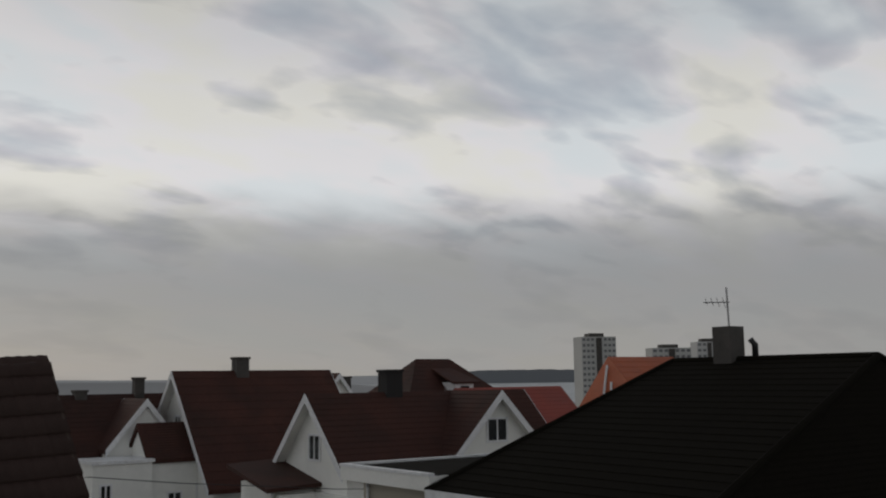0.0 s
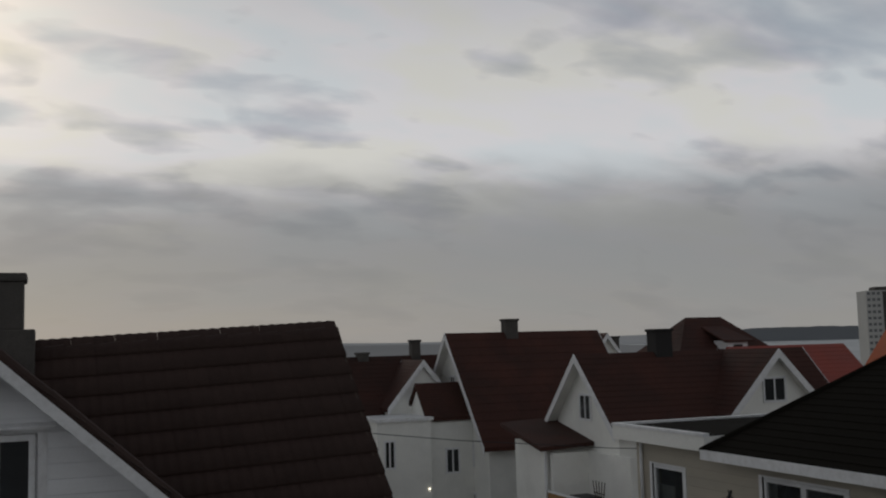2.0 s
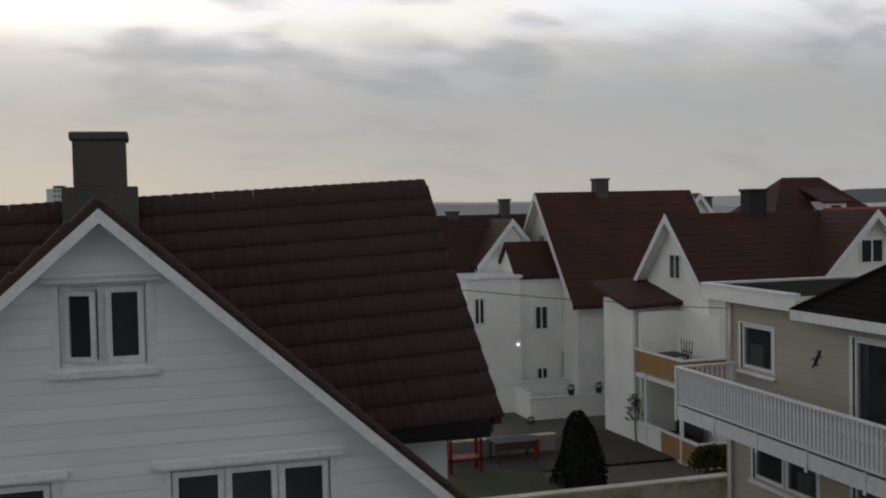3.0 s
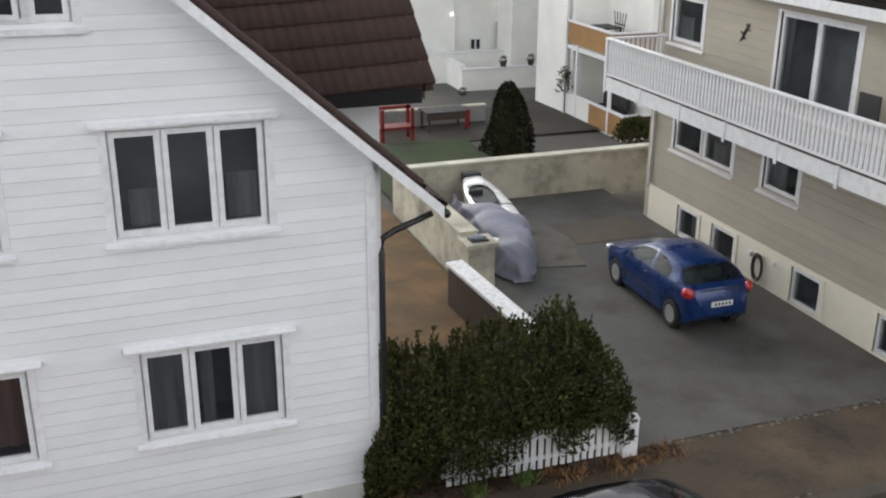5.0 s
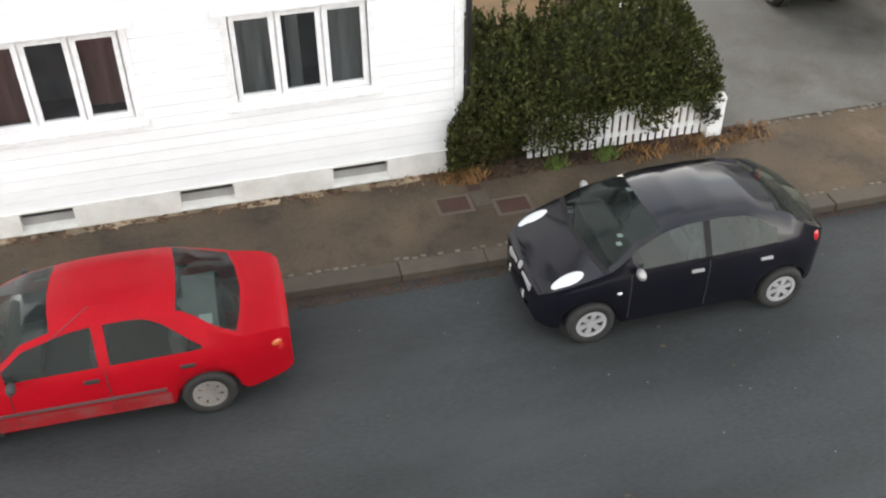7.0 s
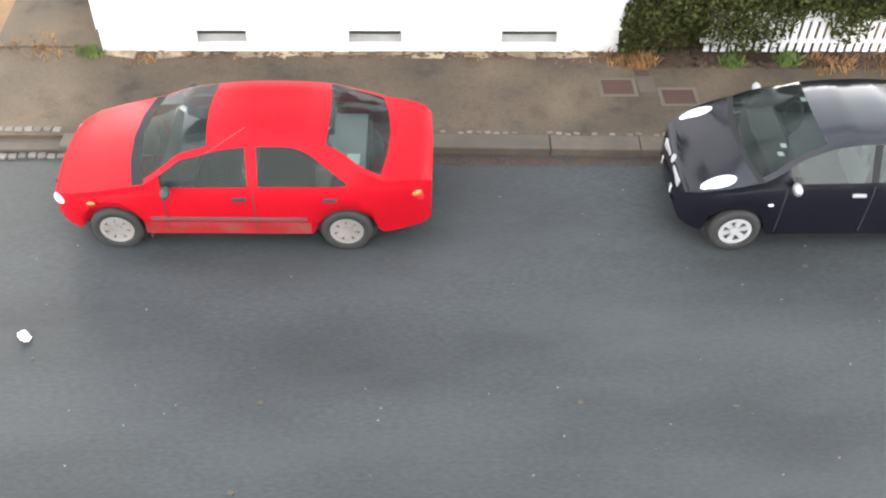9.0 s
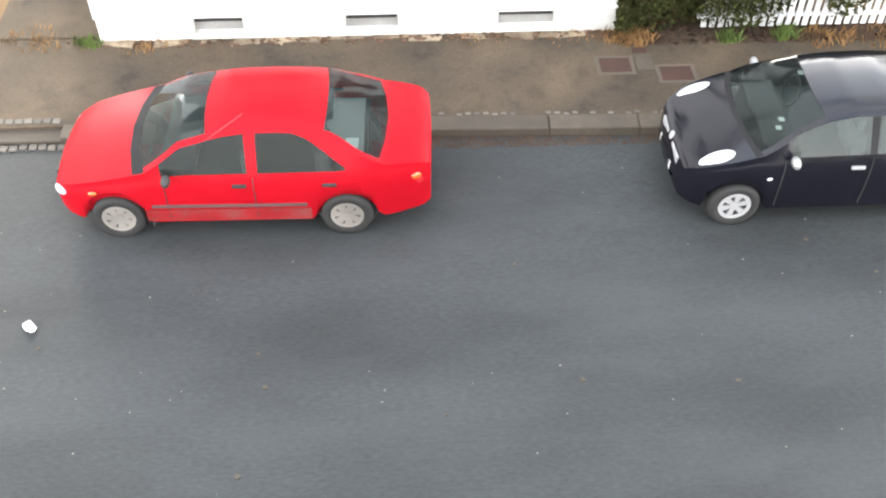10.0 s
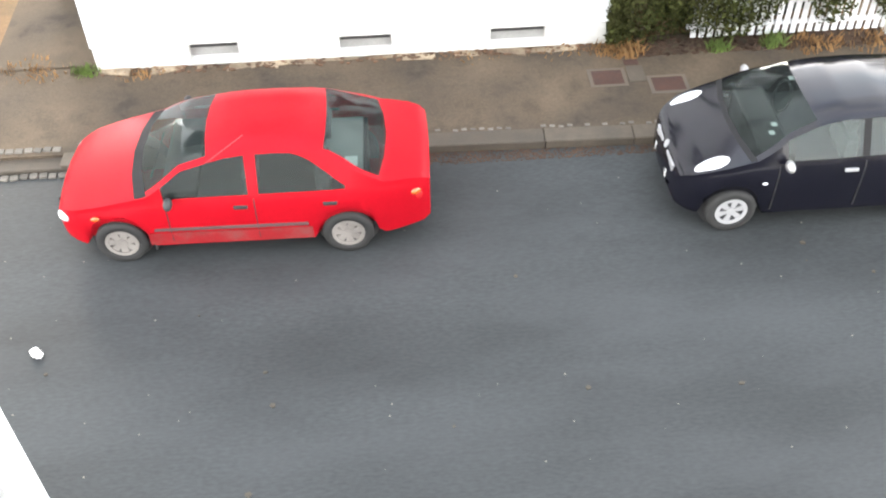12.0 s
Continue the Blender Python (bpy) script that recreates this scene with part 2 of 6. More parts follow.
M_CYPRESS = mat("cypress_needles", (0.024, 0.028, 0.014), 0.9, var=0.3, island=0.5, spec=0.1, scale=3.0, fine=20, bump=0)
M_BARK = mat("bark", (0.06, 0.045, 0.03), 0.9, var=0.25, fine=40)
M_METALGREY = mat("galvanised_steel", (0.35, 0.35, 0.35), 0.45, 0.8, var=0.1)
M_TYRE = mat("tyre_rubber", (0.018, 0.018, 0.018), 0.8, var=0.15, bump=0.2)
M_RIM = mat("silver_wheel_trim", (0.36, 0.36, 0.37), 0.45, 0.2, var=0.08, bump=0)
M_RIMDIRTY = mat("dirty_grey_wheel_trim", (0.24, 0.22, 0.205), 0.5, 0.2, var=0.2, bump=0)
M_REDPAINT = mat("sun_faded_red_car_paint", (0.335, 0.004, 0.011), 0.36, var=0.1, scale=1.0, fine=30, bump=0, coat=0.0, spec=0.12)
M_BLACKPAINT = mat("blue_black_car_paint", (0.004, 0.004, 0.008), 0.16, var=0.1, bump=0, coat=0.15, spec=0.4)
M_BLUEPAINT = mat("metallic_blue_car_paint", (0.002, 0.026, 0.125), 0.3, 0.2, var=0.1, bump=0, coat=0.3)
M_SEAT = mat("grey_seat_cloth", (0.10, 0.10, 0.105), 0.9, var=0.2, scale=3, fine=60, bump=0.2)
M_PLASTIC = mat("black_trim_plastic", (0.025, 0.025, 0.026), 0.6, var=0.1, bump=0)
M_COWL = mat("matt_black_trim", (0.008, 0.008, 0.009), 0.6, var=0.1, bump=0, spec=0.25)
M_LAMP = mat("headlamp_lens", (0.60, 0.62, 0.64), 0.1, 0.0, var=0.05, bump=0, coat=1.0)
M_TAIL = mat("red_lamp_lens", (0.45, 0.012, 0.015), 0.15, var=0.1, bump=0, coat=1.0)
M_AMBER = mat("amber_lamp_lens", (0.42, 0.085, 0.012), 0.15, var=0.1, bump=0, coat=1.0)
M_PLATE = mat("plate_white", (0.72, 0.72, 0.70), 0.4, var=0.05, bump=0)
M_BAR = mat("dark_marking", (0.03, 0.03, 0.03), 0.5, var=0.05, bump=0)
M_TARP = mat("grey_tarpaulin", (0.21, 0.215, 0.265), 0.6, var=0.15, scale=1.5, fine=25, bump=0.4)
M_GEL = mat("white_gelcoat", (0.80, 0.80, 0.79), 0.25, var=0.04, bump=0, coat=0.6)
M_PAPER = mat("white_paper", (0.82, 0.82, 0.80), 0.8, var=0.05)
M_RUST = mat("rusty_iron_cover", (0.050, 0.023, 0.016), 0.85, var=0.3, scale=5, fine=60, bump=0.6)
M_RED = mat("bright_red_plastic", (0.17, 0.010, 0.010), 0.45, var=0.1, bump=0)
M_DUSTRED = mat("dusty_red_paint", (0.26, 0.016, 0.02), 0.5, var=0.12, scale=3, fine=30, bump=0, dirt=(0.18, 0.075, 0.07), dirt_amt=0.6, dirt_scale=4.0, spec=0.2)
M_MOULD = mat("dull_grey_rubbing_strip", (0.085, 0.04, 0.042), 0.7, var=0.1, bump=0)
M_PATCH = mat("leaf_stained_asphalt", (0.095, 0.075, 0.055), 0.85, var=0.2, scale=1.2, fine=60, bump=0.5, dirt=(0.07, 0.065, 0.058), dirt_amt=0.7)
M_VENT = mat("grey_vent_board", (0.30, 0.30, 0.29), 0.8, var=0.15, scale=3, fine=40, bump=0.2)
M_MOSS = mat("leaf_litter", (0.060, 0.034, 0.020), 0.95, var=0.4, scale=4, fine=60, bump=0.6)


# ---- mesh helpers ----
def part(name, bm, material, parent=None, label="", smooth=False):
    me = bpy.data.meshes.new(name)
    bm.normal_update()
    bm.to_mesh(me)
    bm.free()
    if smooth:
        for p in me.polygons:
            p.use_smooth = True
    me.materials.append(material)
    ob = new(name, me)
    if parent:
        ob.parent = parent
    if label:
        ob["label"] = label
    return ob


def thing(name, label, category, at=None, group="", kind=""):
    ob = new(name)
    ob.empty_display_size = 0.2
    if at is not None:
        ob.matrix_basis = at if isinstance(at, Matrix) else Matrix.Translation(at)
    return tagged(ob, label, category, group, kind)


def bx(bm, x0, x1, y0, y1, z0, z1):
    v = [bm.verts.new(p) for p in ((x0, y0, z0), (x1, y0, z0), (x1, y1, z0), (x0, y1, z0), (x0, y0, z1), (x1, y0, z1), (x1, y1, z1), (x0, y1, z1))]
    for f in ((0, 3, 2, 1), (4, 5, 6, 7), (0, 1, 5, 4), (1, 2, 6, 5), (2, 3, 7, 6), (3, 0, 4, 7)):
        bm.faces.new([v[i] for i in f])
    return v


def box(*lim, bevel=0.0):
    bm = bmesh.new()
    bx(bm, *lim)
    if bevel:
        bmesh.ops.bevel(bm, geom=bm.edges[:], offset=bevel, segments=2, affect="EDGES", profile=0.6)
    return bm


def slab(bm, pts, up):
    """A closed plate: a polygon of points, thickened by the vector up."""
    a = [bm.verts.new(p) for p in pts]
    b = [bm.verts.new(Vector(p) + Vector(up)) for p in pts]
    n = len(pts)
    bm.faces.new(a[::-1])
    bm.faces.new(b)
    for i in range(n):
        bm.faces.new((a[i], a[(i + 1) % n], b[(i + 1) % n], b[i]))
    return bm


def tube(bm, pts, r, seg=8):
    """A round bar through the points."""
    rings = []
    for i, p in enumerate(pts):
        p = Vector(p)
        d = (Vector(pts[min(i + 1, len(pts) - 1)]) - Vector(pts[max(i - 1, 0)])).normalized()
        side = d.cross(Vector((0, 0, 1)) if abs(d.z) < 0.9 else Vector((1, 0, 0))).normalized()
        up = side.cross(d)
        rr = r[i] if isinstance(r, (list, tuple)) else r
        rings.append([bm.verts.new(p + (side * math.cos(a) + up * math.sin(a)) * rr) for a in (2 * math.pi * k / seg for k in range(seg))])
    for a, b in zip(rings, rings[1:]):
        for k in range(seg):
            bm.faces.new((a[k], a[(k + 1) % seg], b[(k + 1) % seg], b[k]))
    bm.faces.new(rings[0][::-1])
    bm.faces.new(rings[-1])
    return bm


def cyl(bm, c, axis, r, h, seg=20, r2=None):
    c, axis = Vector(c), Vector(axis).normalized()
    return tube(bm, [c, c + axis * h], [r, r if r2 is None else r2], seg)


def courses(bm, a, b, c, d, n, step=0.035):
    """A tiled slope as overlapping courses: eaves a to b, ridge d to c (a triangle when c is d)."""
    a, b, c, d = (Vector(p) for p in (a, b, c, d))
    up = (b - a).cross(d - a).normalized()
    if up.z < 0:
        up = -up
    foot = [bm.verts.new(a - up * 0.01), bm.verts.new(b - up * 0.01)]
    for k in range(n):
        t0, t1 = k / n, (k + 1) / n
        l0, r0, l1, r1 = a.lerp(d, t0), b.lerp(c, t0), a.lerp(d, t1), b.lerp(c, t1)
        v = [bm.verts.new(l0 + up * step), bm.verts.new(r0 + up * step), bm.verts.new(r1)]
        bm.faces.new((foot[0], foot[1], v[1], v[0]))
        if (r1 - l1).length < 1e-4:
            bm.faces.new(v)
            break
        v.append(bm.verts.new(l1))
        bm.faces.new(v)
        foot = [v[3], v[2]]
    return bm


def bars(bm, *rows):
    for r in rows:
        bx(bm, *r)
    return bm


# ---- ground and street ----
def sheet(name, fn, xs, ys, material, label, category):
    bm = bmesh.new()
    g = [[bm.verts.new((x, y, fn(x, y))) for x in xs] for y in ys]
    for r0, r1 in zip(g, g[1:]):
        for i in range(len(xs) - 1):
            bm.faces.new((r0[i], r0[i + 1], r1[i + 1], r1[i]))
    ob = part(name, bm, material, smooth=True)
    return tagged(ob, label, category, kind="structure")


def ground_z(x, y):
    d = math.hypot(x, y)
    return -0.06 - (0.0 if d < 30 else min(1.0, (d - 30) / 20) * 0.5) - (0 if d < 70 else min(1, (d - 70) / 500) * 17)


ax = [-4500, -2000, -900, -400, -200, -100, -60, -30, 0, 30, 60, 100, 200, 400, 900, 2000, 4500]
M_LAND = mat("town_ground", (0.09, 0.085, 0.075), 0.95, var=0.2, scale=0.05, fine=2, bump=0.2)
sheet("ground", ground_z, ax, ax, M_LAND, "dull grey-brown town ground falling away to the sea", "ground")
M_SEA = mat("grey_sea", (0.10, 0.12, 0.13), 0.35, var=0.06, scale=0.01, fine=0.3, bump=0.1)
sheet("water", lambda x, y: -13.0, [200, 1200, 2500, 4600], [500, 1500, 3000, 4600], M_SEA, "flat grey fjord water under cloud", "water")


def kerb_y(x):
    return 10.95 - 0.15 * min(1, max(0, (x + 1) / 6))


road = sheet("road", lambda x, y: 0.0 + 0.03 * (1 - ((y - 6.5) / 4.5) ** 2), [-45 + 5 * i for i in range(21)], [2.2, 4, 5.5, 7, 8.5, 10, 11.0], M_ASPHALT, "damp grey asphalt street with small pale specks", "road")

bm = bmesh.new()
xs = [-45 + 1.5 * i for i in range(66)]
for a, b in zip(xs, xs[1:]):
    za, zb = (0.10 + 0.0 * x for x in (a, b))
    slab(bm, [(a, kerb_y(a) + 0.22, -0.05), (b, kerb_y(b) + 0.22, -0.05), (b, 13.6, -0.05), (a, 13.6, -0.05)], (0, 0, 0.15))
tagged(part("pavement", bm, M_PAVE), "worn grey-brown asphalt pavement with weeds at its edge", "pavement", kind="structure")
tagged(part("near_pavement", box(-45, 45, 0.7, 2.2, -0.05, 0.1), M_PAVE), "plain asphalt pavement on the near side", "pavement", kind="structure")

# driveway
tagged(sheet("driveway", lambda x, y: 0.112 + 0.006 * (y - 13), [7.15, 9, 11, 12.85], [12.95, 16, 20, 24.6], M_DRIVE, "", ""), "grey asphalt driveway between two houses", "driveway", kind="structure")
# garden beside the white house
tagged(sheet("garden_soil", lambda x, y: 0.13 + 0.02 * math.sin(3 * x + y), [3.3 + 0.41 * i for i in range(10)], [13 + i for i in range(13)], M_SOIL, "", ""), "bare brown soil and dry grass strip", "garden", kind="structure")
# strip at the other end of the white house
tagged(sheet("side_lawn", lambda x, y: 0.112, [-12, -6.5, -5.2], [13.0, 18, 26], M_SOIL, "", ""), "thin yellow-green lawn beside the white house", "lawn", kind="structure")
tagged(sheet("side_path", lambda x, y: 0.113, [-5.2, -3.7], [13.0, 18, 26], M_PAVE, "", ""), "dark asphalt path beside the white house", "path", kind="structure")


# ---- openings, boards, windows ----
def minus(a, b, holes):
    """The stretch a..b without the holes."""
    out = [(a, b)]
    for h0, h1 in holes:
        nxt = []
        for p, q in out:
            if h1 <= p or h0 >= q:
                nxt.append((p, q))
            else:
                if h0 - p > 0.02:
                    nxt.append((p, h0))
                if q - h1 > 0.02:
                    nxt.append((h1, q))
        out = nxt
    return out


def boarded_wall(parent, at, span, z0, z1, step, holes, board_mat, thick=0.2, wall_name="wall", gap=0.006):
    """A wall core and overlapping boards on it. Local: x along the wall, -y outwards. span(z) gives the ends at a height."""
    core = bmesh.new()
    boards = {}
    n = max(1, round((z1 - z0) / step))
    h = (z1 - z0) / n
    for i in range(n):
        a, b = z0 + i * h, z0 + (i + 1) * h
        cuts = sorted({a, b} | {z for w in holes for z in w[2:4] if a + 0.004 < z < b - 0.004})
        for lo, hi in zip(cuts, cuts[1:]):
            mid = (lo + hi) / 2
            s0, s1 = span(mid)
            if s1 - s0 < 0.05:
                continue
            for p, q in minus(s0, s1, [(w[0], w[1]) for w in holes if w[2] < mid < w[3]]):
                bx(core, p, q, 0.0, thick, lo, hi)
                bm = bmesh.new()
                joint = hi - gap if abs(hi - b) < 1e-6 and hi - lo > 0.05 else hi
                bx(bm, p, q, -0.022, 0.0, lo, joint)
                if joint < hi:
                    bx(bm, p, q, -0.012, 0.0, joint, hi)
                ob = part("board", bm, board_mat, parent)
                ob.matrix_basis = at
    w = part(wall_name, core, board_mat, parent)
    w.matrix_basis = at
    return w


def window(name, parent, at, x0, x1, z0, z1, lights, label, curtain=None, hood=True, sill=True, deep=0.10, frame_w=0.055, curtain_w=1.0, gap=0.09, split=None, open_light=None, trim_m=None):
    """A timber window in an opening: lining, sashes with panes, architrave, hood and sill. Local x along the wall, -y outwards."""
    trim_m = trim_m or M_TRIM
    win = thing(name, label, "window", at) if parent is None else new(name)
    if parent is not None:
        win.parent = parent
        win.matrix_basis = at
        if label:
            win["label"] = label
    f = bmesh.new()
    w = frame_w
    bars(f, (x0, x1, 0.02, 0.12, z0, z0 + w), (x0, x1, 0.02, 0.12, z1 - w, z1), (x0, x0 + w, 0.02, 0.12, z0 + w, z1 - w), (x1 - w, x1, 0.02, 0.12, z0 + w, z1 - w))
    cuts = [x0 + (x1 - x0) * k / lights for k in range(lights + 1)] if split is None else split
    for c in cuts[1:-1]:
        bx(f, c - gap / 2, c + gap / 2, 0.03, 0.12, z0 + w, z1 - w)
    part("window_frame", f, M_TRIM, win)
    a = bmesh.new()
    bars(a, (x0 - 0.09, x0, -0.035, 0.02, z0 - 0.02, z1 + 0.035), (x1, x1 + 0.09, -0.035, 0.02, z0 - 0.02, z1 + 0.035), (x0, x1, -0.033, 0.02, z1, z1 + 0.035))
    part("architrave", a, trim_m, win)
    if hood:
        part("hood", slab(bmesh.new(), [(x0 - 0.17, -0.12, z1 + 0.037), (x1 + 0.17, -0.12, z1 + 0.037), (x1 + 0.17, 0.0, z1 + 0.08), (x0 - 0.17, 0.0, z1 + 0.08)], (0, 0, 0.025)), M_TRIM, win)
    if sill:
        part("window_sill", slab(bmesh.new(), [(x0 - 0.13, -0.09, z0 - 0.11), (x1 + 0.13, -0.09, z0 - 0.11), (x1 + 0.13, 0.02, z0 - 0.07), (x0 - 0.13, 0.02, z0 - 0.07)], (0, 0, 0.035)), M_TRIM, win)
    for c0, c1 in zip(cuts, cuts[1:]):
        p0, p1 = c0 + (w if c0 == cuts[0] else gap / 2) - 0.032, c1 - (w if c1 == cuts[-1] else gap / 2) + 0.032
        if c0 == cuts[0] and open_light == "first":
            continue
        s = bmesh.new()
        t, q0, q1 = 0.062, z0 + w - 0.032, z1 - w + 0.032
        bars(s, (p0, p1, 0.0, 0.062, q0, q0 + t), (p0, p1, 0.0, 0.062, q1 - t, q1), (p0, p0 + t, 0.0, 0.062, q0 + t, q1 - t), (p1 - t, p1, 0.0, 0.062, q0 + t, q1 - t))
        part("sash", s, M_TRIM, win)
        g = part("pane", box(p0 + t, p1 - t, 0.04, 0.046, q0 + t, q1 - t), M_GLASS, win)
        g.visible_shadow = False
    if curtain is not None:
        cm, pieces = curtain
        for c0, c1, b0, b1 in pieces:
            bm = bmesh.new()
            n = max(4, int((c1 - c0) / 0.05))
            lo, hi = [], []
            for k in range(n + 1):
                x = c0 + (c1 - c0) * k / n
                y = 0.13 + 0.02 * math.sin(k * 1.9) + 0.012 * math.sin(k * 0.7)
                lo.append(bm.verts.new((x, y, b0)))
                hi.append(bm.verts.new((x, y, b1)))
            for k in range(n):
                bm.faces.new((lo[k], lo[k + 1], hi[k + 1], hi[k]))
            bmesh.ops.solidify(bm, geom=bm.faces[:], thickness=0.012)
            part("curtain", bm, cm, win, "hanging curtain", smooth=True)
    part("dark_room", room_box(x0, x1, z0, z1), M_DARK, win, "dim room behind the glass")
    return win


def room_box(x0, x1, z0, z1, depth=0.9):
    """An open-fronted box behind a window: the room's walls."""
    bm = bmesh.new()
    m = 0.12
    bars(bm, (x0 - m, x1 + m, depth, depth + 0.03, z0 - m, z1 + m), (x0 - m - 0.03, x0 - m, 0.205, depth, z0 - m, z1 + m), (x1 + m, x1 + m + 0.03, 0.205, depth, z0 - m, z1 + m),
         (x0 - m, x1 + m, 0.205, depth, z1 + m, z1 + m + 0.03), (x0 - m, x1 + m, 0.205, depth, z0 - m - 0.03, z0 - m))
    return bm


# ---- white house ----
FY, XL, XR, XA, ZA = 12.95, -3.75, 3.32, -0.30, 8.27
SLOPE = 0.90
house = thing("white_house", "white boarded timber house with brown tiled roof and street gable", "house")
AT = pose(0, FY, 0)
ATTIC = (-0.74, 0.13, 6.65, 7.50)
WUP, WLO = (0.32, 2.05, 4.22, 5.47), (0.42, 2.12, 1.60, 2.78)
WUPL, WLOL = (-2.62, -0.87, 4.22, 5.47), (-2.53, -0.82, 1.59, 2.77)
VENTS = [(-2.50, -1.84, 0.15, 0.43), (-0.50, 0.20, 0.15, 0.43), (1.53, 2.28, 0.15, 0.43)]


def gable_span(z):
    half = (ZA - 0.05 - z) / SLOPE
    return max(XL, XA - half), min(XR, XA + half)


wall = boarded_wall(house, AT, gable_span, 0.45, 8.12, 0.155, [ATTIC, WUP, WLO, WUPL, WLOL], M_WHITE)
# plinth with openings for the cellar vents
for p, q in minus(XL, XR, [(v[0], v[1]) for v in VENTS]):
    part("plinth", box(p, q, FY - 0.045, FY + 0.2, 0.05, 0.45), M_PLINTH, house, "stained white rendered plinth")
for v in VENTS:
    part("plinth", box(v[0], v[1], FY - 0.045, FY + 0.2, 0.05, v[2]), M_PLINTH, house)
    part("plinth", box(v[0], v[1], FY - 0.045, FY + 0.2, v[3], 0.45), M_PLINTH, house)
for v in VENTS:
    ve = part("cellar_vent", box(v[0], v[1], FY + 0.06, FY + 0.09, v[2], v[3]), M_VENT, house, "grey boarded cellar vent")
    # solid dark strip paints the shade of the vent's slot
    part("vent_slot", box(v[0] + 0.02, v[1] - 0.02, FY + 0.02, FY + 0.058, v[3] - 0.09, v[3] - 0.01), M_BAR, ve, "dark strip coloured as the shade in a slot")
    part("vent_sill", slab(bmesh.new(), [(v[0] - 0.02, FY - 0.075, v[2] - 0.02), (v[1] + 0.02, FY - 0.075, v[2] - 0.02), (v[1] + 0.02, FY + 0.06, v[2] + 0.02), (v[0] - 0.02, FY + 0.06, v[2] + 0.02)], (0, 0, 0.02)), M_PLINTH, ve)
part("corner_board", box(XR - 0.10, XR + 0.022, FY - 0.05, FY - 0.024, 0.45, 4.75), M_TRIM, house)
part("corner_board", box(XL - 0.022, XL + 0.10, FY - 0.05, FY - 0.024, 0.45, 4.95), M_TRIM, house)
# side and back walls
for lim in ((XR - 0.2, XR, FY + 0.2, 14.9, 0.05, 4.6), (XL, XL + 0.2, FY + 0.2, 14.9, 0.05, 4.8), (3.3, 3.98, 14.9, 15.1, 0.05, 5.6), (XL - 0.9, XL, 14.9, 15.1, 0.05, 5.6),
            (3.78, 3.98, 15.1, 19.7, 0.05, 5.6), (XL - 0.9, XL - 0.7, 15.1, 19.7, 0.05, 5.4), (XL - 0.7, 3.78, 19.5, 19.7, 0.05, 5.4)):
    part("side_wall", box(*lim), M_WHITE, house)
part("end_gable", slab(bmesh.new(), [(3.78, 15.1, 5.6), (3.78, 19.5, 5.6), (3.78, 17.3, 8.2)], (0.2, 0, 0)), M_WHITE, house)

window("window_1", house, AT, *WUP, 3, "three-light white casement window", (M_BLIND, [(0.5, 0.95, 4.3, 4.75), (1.6, 1.95, 4.3, 4.85)]))
window("window_2", house, AT, *WLO, 3, "three-light white casement window with drawn curtains", (M_CURTAIN, [(0.47, 1.02, 1.6, 2.74), (1.12, 1.28, 1.6, 2.74), (1.50, 2.08, 1.6, 2.74)]))
window("window_3", house, AT, *WLOL, 3, "three-light white casement window with pinkish curtain", (M_PINK, [(-2.47, -2.0, 1.6, 2.73), (-1.36, -0.86, 1.75, 2.73)]))
window("window_4", house, AT, *WUPL, 3, "three-light white casement window", (M_BLIND, [(-2.5, -2.1, 4.3, 4.8)]))
window("window_5", house, AT, *ATTIC, 2, "small two-light attic window, one casement ajar", None, gap=0.11, open_light="first")
# the attic casement that stands ajar
aj = part("open_casement", bars(bmesh.new(), (0, 0.335, -0.02, 0.02, 0, 0.05), (0, 0.335, -0.02, 0.02, 0.69, 0.74), (0, 0.05, -0.02, 0.02, 0.05, 0.69), (0.285, 0.335, -0.02, 0.02, 0.05, 0.69)), M_TRIM, house, "white casement standing ajar")
aj.matrix_basis = pose(-0.685, FY + 0.03, 6.705, 0, 0, -24)
gl = part("pane", box(0.05, 0.285, -0.003, 0.003, 0.05, 0.69), M_GLASS, aj)
gl.visible_shadow = False

# roofs
TH = 0.10
EXR, EXL = 4.10, -4.70
zr = lambda x: ZA - SLOPE * abs(x - XA)
WY0 = FY - 0.38
rf = bmesh.new()
slab(rf, [(XA, WY0, ZA - TH), (EXR, WY0, zr(EXR) - TH), (EXR, 15.2, zr(EXR) - TH), (XA, 17.2, ZA - TH)], (0, 0, TH))
slab(rf, [(EXL, WY0, zr(EXL) - TH), (XA, WY0, ZA - TH), (XA, 17.2, ZA - TH), (EXL, 15.2, zr(EXL) - TH)], (0, 0, TH))
part("wing_roof", rf, M_TILE, house, "brown tiled gable roof")
RX0, RX1, RE, RR, ZE, ZR = -5.3, 4.42, 14.3, 17.3, 5.52, 8.56
rf = bmesh.new()
slab(rf, [(RX0, RE, ZE - 0.1), (RX1, RE, ZE - 0.1), (RX1, RR, ZR - 0.1), (RX0, RR, ZR - 0.1)], (0, 0, 0.1))
slab(rf, [(RX0, RR, ZR - 0.1), (RX1, RR, ZR - 0.1), (RX1, 20.3, ZE - 0.1), (RX0, 20.3, ZE - 0.1)], (0, 0, 0.1))
part("main_roof", rf, M_TILE, house, "dark brown tiled main roof")
